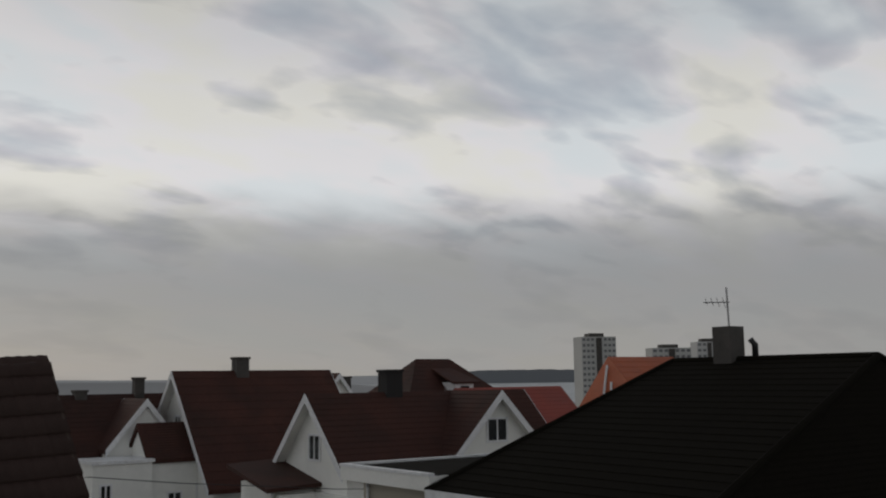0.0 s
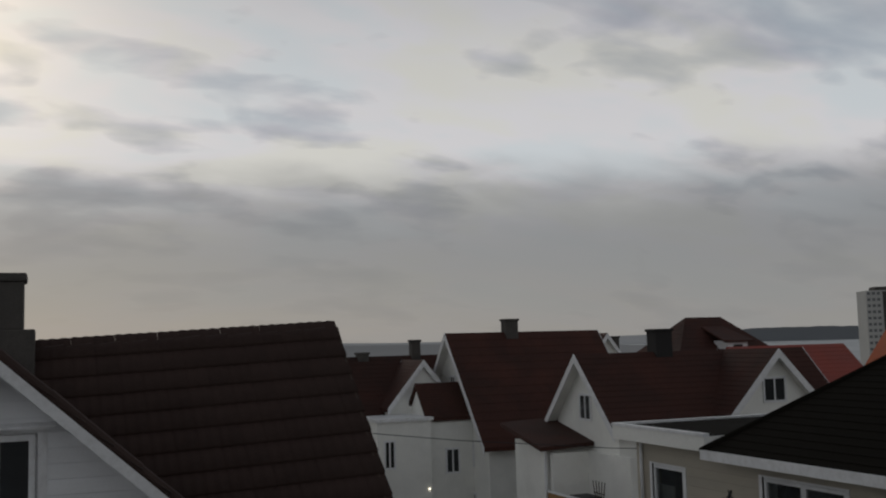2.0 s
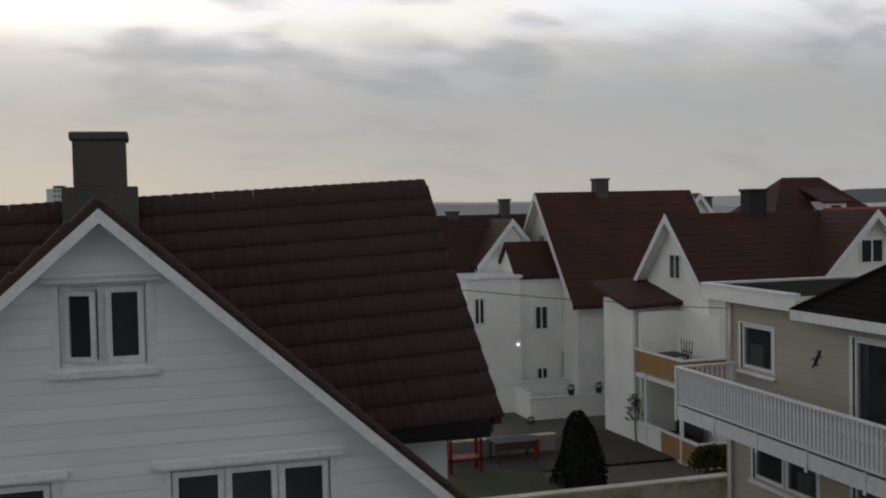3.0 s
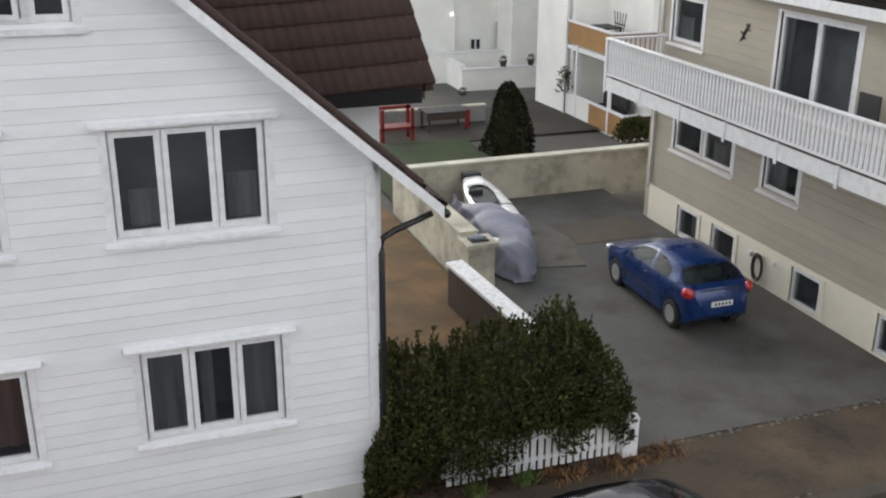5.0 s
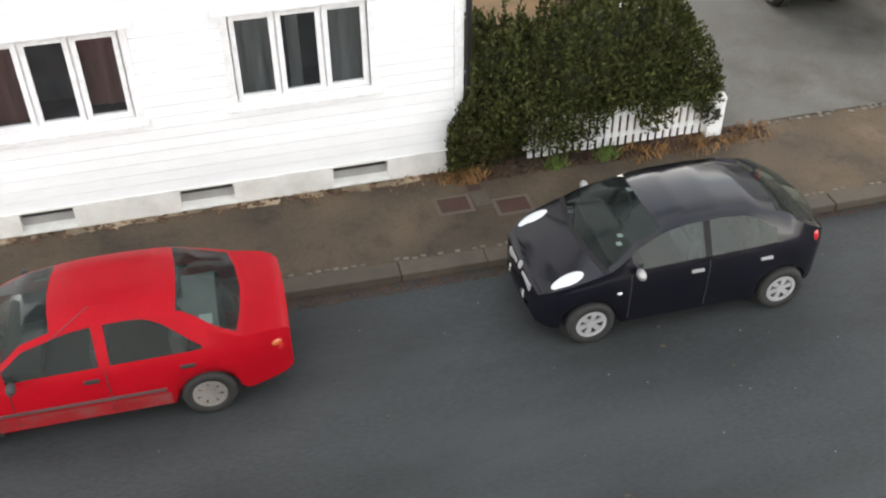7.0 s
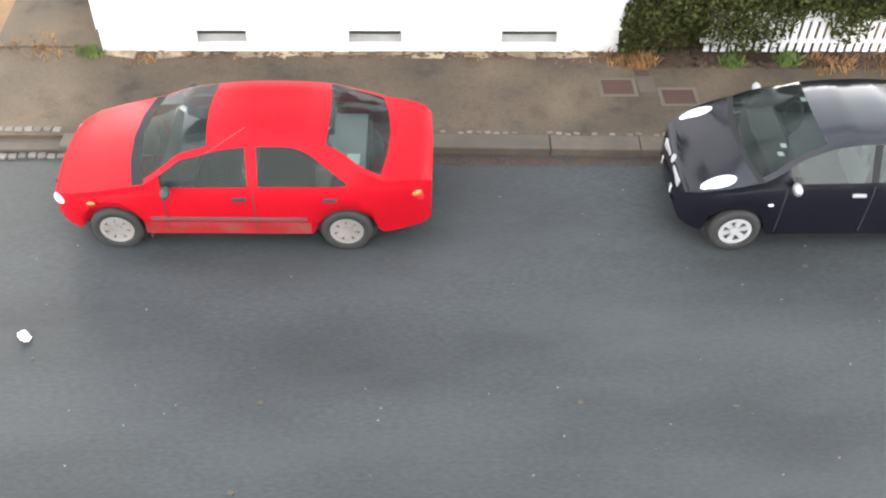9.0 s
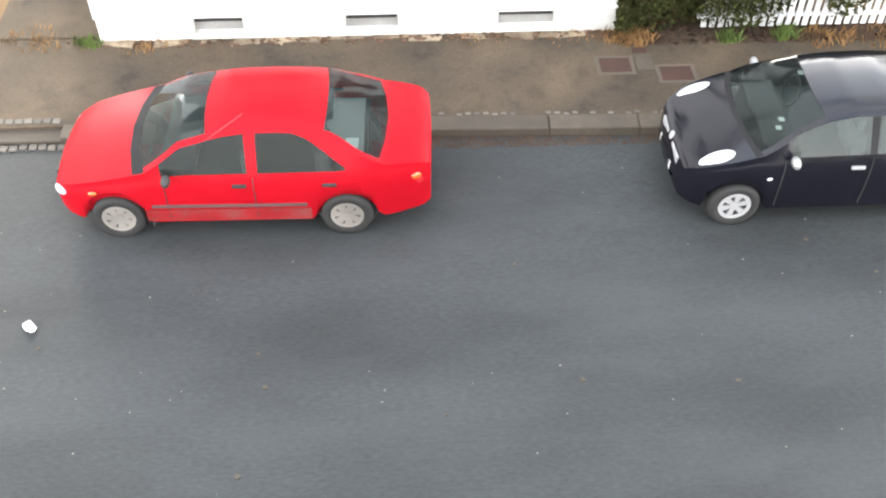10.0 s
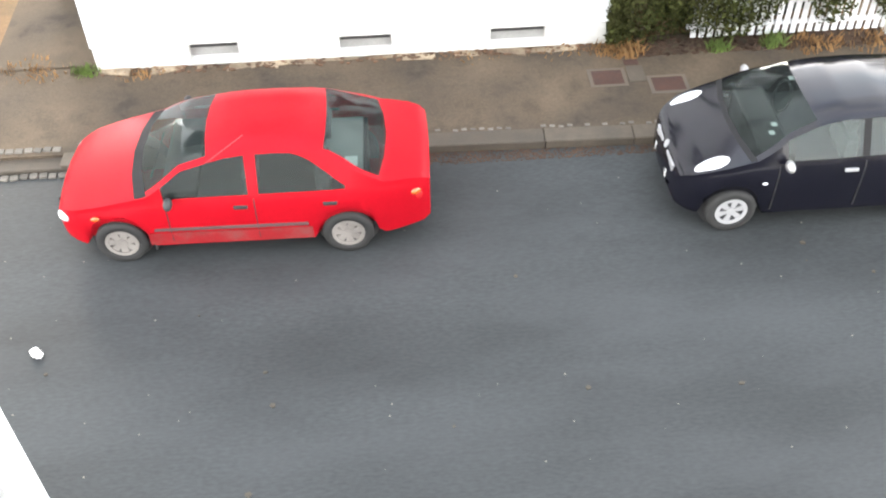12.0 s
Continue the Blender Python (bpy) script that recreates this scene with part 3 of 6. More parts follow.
# verge boards
for s, ex in ((1, EXR), (-1, EXL)):
    vb = bmesh.new()
    slab(vb, [(XA, WY0 - 0.03, ZA - 0.115), (ex, WY0 - 0.03, zr(ex) - 0.115), (ex, WY0 - 0.03, zr(ex) + 0.03), (XA, WY0 - 0.03, ZA + 0.03)], (0, 0.03, 0))
    part("bargeboard", vb, M_TRIM, house, "white bargeboard along the gable")
    so = bmesh.new()
    slab(so, [(XA, WY0, ZA - TH - 0.02), (ex, WY0, zr(ex) - TH - 0.02), (ex, FY + 0.02, zr(ex) - TH - 0.02), (XA, FY + 0.02, ZA - TH - 0.02)], (0, 0, 0.015))
    part("soffit", so, M_TRIM, house)
part("fascia", box(3.0, RX1 - 0.02, RE - 0.02, RE + 0.02, ZE - 0.30, ZE - 0.10), M_COWL, house, "black eaves board")
part("eaves_soffit", box(3.0, RX1 - 0.02, RE + 0.02, 14.9, ZE - 0.28, ZE - 0.24), M_WOODDARK, house)
vg = bmesh.new()
slab(vg, [(RX1, RE, ZE - 0.26), (RX1, RR, ZR - 0.26), (RX1, RR, ZR + 0.02), (RX1, RE, ZE + 0.02)], (0.03, 0, 0))
part("verge_board", vg, M_WOODDARK, house)
# chimney
ch = thing("chimney", "sooty rendered chimney with stepped base on the ridge", "chimney", (-0.44, RR, 0))
part("chimney_base", box(-0.52, 0.50, -0.45, 0.45, 7.6, 8.62, bevel=0.02), M_BRICKDARK, ch)
part("shaft", box(-0.37, 0.35, -0.34, 0.34, 8.62, 9.28, bevel=0.02), M_BRICKDARK, ch)
part("cap", box(-0.41, 0.39, -0.38, 0.38, 9.28, 9.40, bevel=0.03), M_BRICKDARK, ch)
# gutter pipe
dp = thing("downpipe", "black rainwater pipe bent under the eaves of the white house", "drainpipe")
part("pipe", tube(bmesh.new(), [(4.02, FY - 0.2, 4.20), (3.55, FY - 0.09, 3.98), (3.42, FY - 0.07, 3.9), (3.40, FY - 0.07, 3.7), (3.40, FY - 0.07, 0.15)], 0.042, 8), M_BLACKPIPE, dp, smooth=True)
part("gutter", tube(bmesh.new(), [(4.15, FY - 0.36, 4.22), (4.15, 15.2, 4.22)], 0.055, 8), M_BLACKPIPE, dp, smooth=True)

# ---- beige house ----
BXW = 12.8
beige = thing("beige_house", "beige boarded house with white cellar wall and dark hip roof", "house")
BAT = pose(BXW, 22.1, 0, 0, 0, -90)      # local x runs from the back corner towards the street
bl = lambda y: 22.1 - y
BW = {"window_6": (bl(21.65), bl(20.45), 4.52, 5.52, 1), "window_7": (bl(21.2), bl(18.95), 2.15, 3.05, 2), "window_8": (bl(17.88), bl(16.80), 2.17, 3.08, 1)}
DOOR = (bl(17.88), bl(15.70), 3.74, 5.63)
holes = [v[:4] for v in BW.values()] + [DOOR]
boarded_wall(beige, BAT, lambda z: (0.0, 9.4), 1.03, 5.96, 0.19, holes, M_BEIGE, gap=0.004)
part("back_wall", box(12.8, 20.0, 22.1, 22.3, 0.0, 6.0), M_BEIGE, beige)
part("front_wall", box(13.0, 22.0, 12.7, 12.9, 0.0, 6.0), M_BEIGE, beige)
CELL = [(bl(20.80), bl(19.95), 0.18, 0.90), (bl(19.42), bl(18.55), 0.14, 0.90), (bl(16.67), bl(15.80), 0.18, 0.92), (bl(14.32), bl(13.45), 0.18, 0.92)]
lims = [(p, q, 0.0, 1.03) for p, q in minus(0.0, 9.4, [(c[0], c[1]) for c in CELL])]
lims += [(c[0], c[1], c[3], 1.03) for c in CELL] + [(c[0], c[1], 0.0, c[2]) for c in CELL]
for p, q, lo, hi in lims:
    o = part("cellar_wall", box(p, q, -0.01, 0.2, lo, hi), M_CREAM, beige)
    o.matrix_basis = BAT
for nm, (a, b, c, d, n) in BW.items():
    window(nm, beige, BAT, a, b, c, d, n, "white framed window in the beige wall", (M_BLIND, [(a, a + 0.5 * (b - a), c, c + 0.55)]) if n < 2 else (M_BLIND, [(b - 0.9, b - 0.3, c, c + 0.45)]), hood=False, gap=0.16)
for i, c in enumerate(CELL):
    window("cellar_window", beige, BAT, *c, 1, "low dark cellar window", (M_BLIND, [(c[0] + 0.4, c[1], c[2], c[3])]) if i == 0 else None, hood=False, sill=False, frame_w=0.05, trim_m=M_CREAM)
window("balcony_door", beige, BAT, *DOOR, 2, "wide white framed sliding glass door", (M_CURTAIN, [(DOOR[0], DOOR[0] + 0.25, 3.74, 5.6), (DOOR[1] - 0.25, DOOR[1], 3.74, 5.6)]), hood=False, sill=False, gap=0.07)
# balcony
BX, BY0, BY1, BZ = 11.30, 11.6, 21.85, 3.72
balc = thing("balcony", "long white balcony with upright balusters on the beige house", "balcony")
part("deck", box(BX, BXW - 0.02, BY0, BY1, BZ - 0.05, BZ), M_WOODDARK, balc)
part("fascia", box(BX - 0.03, BX, BY0, BY1 + 0.03, BZ - 0.27, BZ + 0.02), M_TRIM, balc)
part("end_fascia", box(BX, BXW - 0.02, BY1, BY1 + 0.03, BZ - 0.27, BZ + 0.02), M_TRIM, balc)
part("top_rail", box(BX - 0.05, BX + 0.05, BY0, BY1 + 0.05, 4.56, 4.61, bevel=0.01), M_TRIM, balc)
part("top_rail", box(BX + 0.05, BXW - 0.03, BY1 - 0.05, BY1 + 0.05, 4.56, 4.61, bevel=0.01), M_TRIM, balc)
part("bottom_rail", box(BX - 0.02, BX + 0.02, BY0, BY1, 3.79, 3.84), M_TRIM, balc)
part("bottom_rail", box(BX + 0.02, BXW - 0.03, BY1 - 0.02, BY1 + 0.02, 3.79, 3.84), M_TRIM, balc)
bme = None
for k in range(90):
    y = BY1 - 0.02 - 0.115 * k
    if y < BY0:
        break
    if bme is None:
        ob = part("baluster", box(-0.019, 0.019, -0.03, 0.03, 0, 0.72), M_TRIM, balc)
        bme = ob.data
    else:
        ob = new("baluster", bme)
        ob.parent = balc
    ob.location = (BX, y, 3.84)
for k in range(1, 12):
    ob = new("baluster", bme)
    ob.parent = balc
    ob.matrix_basis = pose(BX + 0.125 * k, BY1, 3.84, 0, 0, 90)
for y in (BY1, 20.3, 18.75, 17.2, 15.65, 14.1, 12.55):
    part("bracket", box(BX - 0.05, BX - 0.032, y - 0.035, y + 0.035, BZ - 0.33, BZ + 0.05), M_TRIM, balc)
part("corner_post", box(BX - 0.045, BX + 0.045, BY1 - 0.045, BY1 + 0.045, BZ - 0.30, 4.58), M_TRIM, balc)
# roof
EY0, EY1, EX0, EX1, EZ, RZ = 12.3, 19.1, 12.30, 24.7, 6.03, 8.58
R0, R1 = (18.5, 18.0, RZ), (18.5, 12.9, RZ)
c00, c01, c11, c10 = (EX0, EY0, EZ), (EX0, EY1, EZ), (EX1, EY1, EZ), (EX1, EY0, EZ)
for quad in ((c01, c00, R1, R0), (c11, c01, R0, R0), (c10, c11, R0, R1), (c00, c10, R1, R1)):
    part("roof_slope", courses(bmesh.new(), *quad, 24, 0.014), M_ROOFBLACK, beige, "dark brown-black roof slope")
for a_, b_ in ((c01, R0), (c11, R0), (c10, R1), (c00, R1), (R0, R1)):
    part("hip_cap", tube(bmesh.new(), [a_, b_], 0.075, 8), M_ROOFBLACK, beige)
part("eaves_board", box(EX0 - 0.03, EX0, EY0, EY1, EZ - 0.16, EZ + 0.03), M_TRIM, beige)
part("eaves_soffit", box(EX0, BXW, EY0, EY1, EZ - 0.14, EZ - 0.10), M_TRIM, beige)
fr = part("flat_roof", box(12.42, 19.5, 19.15, 22.7, 6.0, 6.30), M_FARWHITE, beige, "white boarded parapet of the flat roof")
part("roof_felt", box(12.55, 19.4, 19.2, 22.55, 6.30, 6.312), M_ROOFBLACK, fr, "dark roofing felt")
part("parapet_edge", bars(bmesh.new(), (12.40, 12.55, 19.15, 22.72, 6.30, 6.36), (12.55, 19.5, 22.57, 22.72, 6.30, 6.36)), M_TRIM, fr)
bc = thing("chimney", "grey rendered chimney with a flue pipe on the hip roof", "chimney", (18.5, 16.4, 0))
part("shaft", box(-0.24, 0.24, -0.24, 0.24, 8.3, 9.30, bevel=0.01), M_BRICKDARK, bc)
part("flue_pipe", tube(bmesh.new(), [(0.36, -0.42, 8.4), (0.36, -0.42, 8.9), (0.28, -0.36, 9.02)], 0.07, 8), M_BLACKPIPE, bc, smooth=True)
an = thing("aerial", "thin rooftop television aerial on a short mast", "aerial", (18.55, 16.4, 9.36))
part("mast", cyl(bmesh.new(), (0, 0, -0.1), (-0.04, 0, 1), 0.022, 0.9, 6), M_METALGREY, an)
part("boom", cyl(bmesh.new(), (0.05, 0, 0.48), (-1, 0.45, -0.02), 0.014, 0.62, 6), M_METALGREY, an)
for k in range(4):
    part("element", cyl(bmesh.new(), (-0.04 - 0.13 * k, 0.04 + 0.06 * k, 0.36 + 0.02 * k), (0.2, 0.5, 1), 0.009, 0.26 - 0.03 * k, 5), M_METALGREY, an)


# ---- houses beyond ----
def gable_house(name, label, x0, x1, y0, y1, zb, ze, zr_, axis, wall_m=None, roof_m=None, over=0.35, yaw=0.0, windows=(), trim=True, at=(0, 0, 0)):
    """A gabled house. axis 'x': ridge along x. windows: (face, along, z, w, h) with face one of w, s, e."""
    wall_m, roof_m = wall_m or M_FARWHITE, roof_m or M_ROOF
    h = thing(name, label, "house", pose(*at, 0, 0, yaw))
    cx, cy = (x0 + x1) / 2, (y0 + y1) / 2
    w = bmesh.new()
    if axis == "x":
        prof = [(y0, zb), (y1, zb), (y1, ze), (cy, zr_), (y0, ze)]
        slab(w, [(x0, a, b) for a, b in prof], (x1 - x0, 0, 0))
    else:
        prof = [(x0, zb), (x1, zb), (x1, ze), (cx, zr_), (x0, ze)]
        slab(w, [(a, y0, b) for a, b in prof], (0, y1 - y0, 0))
    bmesh.ops.recalc_face_normals(w, faces=w.faces[:])
    part("wall", w, wall_m, h)
    half = (y1 - y0) / 2 if axis == "x" else (x1 - x0) / 2
    k = (zr_ - ze) / half
    th = 0.16
    for s in (-1, 1):
        r = bmesh.new()
        e = half + over
        if axis == "x":
            slab(r, [(x0 - over, cy, zr_ + 0.02), (x1 + over, cy, zr_ + 0.02), (x1 + over, cy + s * e, zr_ + 0.02 - k * e), (x0 - over, cy + s * e, zr_ + 0.02 - k * e)], (0, 0, th))
        else:
            slab(r, [(cx, y0 - over, zr_ + 0.02), (cx, y1 + over, zr_ + 0.02), (cx + s * e, y1 + over, zr_ + 0.02 - k * e), (cx + s * e, y0 - over, zr_ + 0.02 - k * e)], (0, 0, th))
        bmesh.ops.recalc_face_normals(r, faces=r.faces[:])
        zt, ztop = zr_ + 0.025 + th - k * e, zr_ + 0.025 + th
        if axis == "x":
            courses(r, (x0 - over, cy + s * e, zt), (x1 + over, cy + s * e, zt), (x1 + over, cy, ztop), (x0 - over, cy, ztop), 14, 0.012)
        else:
            courses(r, (cx + s * e, y0 - over, zt), (cx + s * e, y1 + over, zt), (cx, y1 + over, ztop), (cx, y0 - over, ztop), 14, 0.012)
        part("roof", r, roof_m, h)
        if trim and over > 0.2:
            for end in (0, 1):
                q = bmesh.new()
                if axis == "x":
                    p0, p1 = (x0 - over, x0 - 0.005) if end == 0 else (x1 + 0.005, x1 + over)
                    slab(q, [(p0, cy, zr_ - 0.01), (p1, cy, zr_ - 0.01), (p1, cy + s * e, zr_ - 0.01 - k * e), (p0, cy + s * e, zr_ - 0.01 - k * e)], (0, 0, 0.02))
                else:
                    p0, p1 = (y0 - over, y0 - 0.005) if end == 0 else (y1 + 0.005, y1 + over)
                    slab(q, [(cx, p0, zr_ - 0.01), (cx, p1, zr_ - 0.01), (cx + s * e, p1, zr_ - 0.01 - k * e), (cx + s * e, p0, zr_ - 0.01 - k * e)], (0, 0, 0.02))
                bmesh.ops.recalc_face_normals(q, faces=q.faces[:])
                part("soffit", q, M_FARWHITE, h)
        if trim:
            for end in (0, 1):
                b = bmesh.new()
                if axis == "x":
                    xx = (x0 - over - 0.03) if end == 0 else (x1 + over)
                    slab(b, [(xx, cy, zr_ - 0.12), (xx, cy + s * e, zr_ - 0.12 - k * e), (xx, cy + s * e, zr_ + 0.19 - k * e), (xx, cy, zr_ + 0.19)], (0.03, 0, 0))
                else:
                    yy = (y0 - over - 0.03) if end == 0 else (y1 + over)
                    slab(b, [(cx, yy, zr_ - 0.12), (cx + s * e, yy, zr_ - 0.12 - k * e), (cx + s * e, yy, zr_ + 0.19 - k * e), (cx, yy, zr_ + 0.19)], (0, 0.03, 0))
                bmesh.ops.recalc_face_normals(b, faces=b.faces[:])
                part("bargeboard", b, M_TRIM, h)
    for face, u, z, ww, hh in windows:
        if face == "s":
            m = pose(u, y0, z)
        elif face == "w":
            m = pose(x0, u, z, 0, 0, -90)
        else:
            m = pose(x1, u, z, 0, 0, 90)
        far_window(h, m, ww, hh)
    return h


def far_window(parent, m, w, h):
    fr_ = part("window", bars(bmesh.new(), (-w / 2 - 0.07, w / 2 + 0.07, -0.05, 0.01, -0.08, 0), (-w / 2 - 0.07, w / 2 + 0.07, -0.05, 0.01, h, h + 0.08), (-w / 2 - 0.07, -w / 2, -0.05, 0.01, 0, h), (w / 2, w / 2 + 0.07, -0.05, 0.01, 0, h), (-0.03, 0.03, -0.045, 0.01, 0, h)), M_TRIM, parent)
    fr_.matrix_basis = m
    part("pane", box(-w / 2, w / 2, -0.02, -0.005, 0, h), M_PANE, fr_)


M_PANE = mat("dark_far_pane", (0.02, 0.022, 0.024), 0.12, var=0.1, bump=0)


def stack(label, x, y, z0, z1, w=0.6, d=0.6, m=None):
    c = thing("chimney", label, "chimney", (x, y, 0))
    part("shaft", box(-w / 2, w / 2, -d / 2, d / 2, z0, z1 - 0.1), m or M_BRICKDARK, c)
    part("cap", box(-w / 2 - 0.05, w / 2 + 0.05, -d / 2 - 0.05, d / 2 + 0.05, z1 - 0.1, z1, bevel=0.02), m or M_BRICKDARK, c)
    return c


tall = gable_house("tall_white_house", "tall white house with a steep dark red roof", 16.95, 23.9, 40.3, 47.7, -0.6, 4.3, 8.55, "x", over=0.35,
                   windows=(("w", 44.0, 5.9, 0.5, 0.9), ("w", 42.2, 3.2, 0.6, 0.9), ("w", 45.8, 3.2, 0.6, 0.9), ("w", 42.0, 0.9, 0.5, 1.1)))
stack("grey chimney on the steep dark roof", 19.75, 44.0, 8.2, 9.32, 0.58, 0.58)
g2 = gable_house("balcony_house", "white house with a brown roof, white bargeboards and balconies", 18.2, 27.5, 32.2, 36.6, -0.6, 5.4, 7.6, "x", over=0.4,
                 windows=(("w", 34.4, 5.5, 0.7, 0.8), ("w", 33.3, 3.0, 0.6, 1.2)))
stack("sooty black double chimney", 21.45, 34.5, 6.5, 8.62, 0.7, 0.62, mat("soot_black_chimney", (0.022, 0.02, 0.02), 0.9, var=0.2, bump=0.3))
gable_house("rear_house", "white gabled house behind the steep dark roof", 26.6, 30.2, 50.5, 58.0, -1, 6.1, 8.45, "y", over=0.3)
stack("small dark chimney behind the brown roof", 29.4, 51.5, 6.4, 8.45, 0.6, 0.6)
stack("grey capped chimney on the small brown roof", 16.25, 47.0, 7.2, 8.5, 0.42, 0.42)
stack("small dark chimney on the small brown roof", 13.7, 47.0, 7.0, 7.98, 0.5, 0.45)
g3 = gable_house("gabled_bay", "white street gable with a small two-light window", 22.4, 26.0, 31.6, 34.4, -0.6, 5.75, 7.62, "y", over=0.35, windows=(("s", 24.2, 6.0, 0.85, 0.75),))
small = gable_house("small_white_house", "small white house with a brown roof", 13.0, 18.6, 44.6, 49.4, -0.6, 5.2, 7.6, "x", over=0.25, windows=(("s", 13.6, 3.2, 0.5, 1.1),))
gable_house("cross_gable", "white cross gable with thin white bargeboards", 13.95, 17.05, 43.9, 46.5, -0.6, 5.55, 7.42, "y", over=0.12)
gable_house("lean_to_house", "low white annex with a dark red roof", 14.95, 17.2, 41.9, 44.3, -0.6, 5.2, 6.45, "x", over=0.12, trim=False, windows=(("s", 16.0, 3.0, 0.5, 0.9), ("s", 16.0, 0.9, 0.4, 0.4)))
annex = thing("flat_annex", "pale rendered flat-topped annex", "building", (13.6, 42.4, 0))
part("wall", box(-1.0, 1.3, -1.0, 1.3, -0.6, 5.2), M_FARWHITE, annex)
part("roof_edge", box(-1.08, 1.38, -1.08, 1.38, 5.2, 5.32), M_TRIM, annex)
far_window(annex, pose(-0.5, -1.0, 3.4), 0.35, 1.0)
far_window(annex, pose(-0.5, -1.0, 0.9), 0.35, 0.5)
hip = thing("hip_roofed_house", "house with a brown hipped roof and a white dormer", "house", (41.5, 60.0, 0))


def hip_roof(x0, x1, y0, y1, z0, z1, rx0, rx1, ry, m, parent, name="roof"):
    p, q = (rx0, ry, z1), (rx1, ry, z1)
    a, c, d, e = (x0, y0, z0), (x1, y0, z0), (x1, y1, z0), (x0, y1, z0)
    for quad in ((a, c, q, p), (c, d, q, q), (d, e, p, q), (e, a, p, p)):
        part("roof_slope", courses(bmesh.new(), *quad, 16, 0.012), m, parent)


part("wall", box(-5.2, 5.2, -4.5, 4.5, -1, 5.2), M_FARWHITE, hip)
hip_roof(-6, 6, -5.2, 5.2, 5.1, 9.6, -1.4, 1.4, 0, M_ROOF, hip)
dm = part("dormer", slab(bmesh.new(), [(-0.6, -3.4, 6.8), (0.9, -3.4, 6.8), (0.9, -3.4, 8.0), (-0.6, -3.4, 8.0)], (0, 2.4, 0)), M_TRIM, hip, "white boxed dormer")
part("pane", box(-0.2, 0.5, -3.43, -3.4, 7.0, 7.75), M_PANE, dm)
part("dormer_roof", slab(bmesh.new(), [(-1.0, -3.6, 7.9), (1.3, -3.6, 7.9), (1.0, -0.6, 8.9), (-0.7, -0.6, 8.9)], (0, 0, 0.12)), M_ROOF, dm)
red_h = gable_house("red_roofed_house", "house with a faded red roof", 36.8, 44.5, 47.5, 54.0, -1, 4.6, 7.5, "x", roof_m=M_ROOFRED, trim=False)
orange_h = thing("orange_roofed_house", "house with an orange tiled hip roof", "house")
part("wall", box(30.1, 36.8, 28.3, 33.6, -1, 5.7), M_FARWHITE, orange_h)
hip_roof(29.6, 37.2, 27.5, 34.2, 5.6, 9.05, 30.6, 34.5, 32.2, M_ROOFORANGE, orange_h)


# unseen house added to the west to keep bright low sky off the car glass
gable_house("unseen_west_house", "unseen plain white house added to block the low western sky", -21.0, -9.6, 13.2, 21.0, 0.05, 5.4, 8.6, "x")
# tower blocks
# pane grey is raised to put distance haze into the colour
M_FARPANE = mat("hazy_far_panes", (0.16, 0.165, 0.17), 0.4, var=0.1, bump=0)


def tower(label, d, az, w, dep, z0, z1, floors, cols, shade=(0.52, 0.52, 0.50)):
    a = radians(az)
    m = mat("tower_render", shade, 0.9, var=0.06, scale=0.05, fine=1, bump=0)
    t = thing("tower_block", label, "tower block", pose(d * math.sin(a), d * math.cos(a), 0, 0, 0, -az + 18))
    part("wall", box(-w / 2, w / 2, -dep / 2, dep / 2, z0, z1), m, t)
    part("lift_house", box(-w * 0.22, w * 0.2, -dep * 0.3, dep * 0.3, z1, z1 + 1.8), M_BRICKDARK, t, "dark lift house")
    part("stair_band", box(-w * 0.08, w * 0.08, -dep / 2 - 0.4, -dep / 2, z0, z1 - 0.5), M_BRICKDARK, t, "dark vertical stair band")
    me = None
    for i in range(floors):
        for j in range(cols):
            if abs((j + 0.5) / cols - 0.5) < 0.09:
                continue
            if me is None:
                ob = part("window", box(-w / cols * 0.32, w / cols * 0.32, -0.2, 0.0, 0, (z1 - z0) / floors * 0.45), M_FARPANE, t)
                me = ob.data
            else:
                ob = new("window", me)
                ob.parent = t
            ob.location = (-w / 2 + w * (j + 0.5) / cols, -dep / 2, z0 + (z1 - z0) * (i + 0.3) / floors)
    return t


tower("pale grey tower block far off by the water", 520, 44.15, 17.5, 14, -12, 27.5, 14, 8)
tower("lower grey block of flats far off", 560, 48.1, 21, 12, -12, 22.5, 11, 7)
tower("pale block of flats far off", 600, 50.1, 14, 12, -12, 26.5, 12, 5, (0.55, 0.55, 0.54))
tower("pale distant block of flats", 700, -4.3, 13, 12, -10, 24, 10, 5, (0.6, 0.61, 0.62))


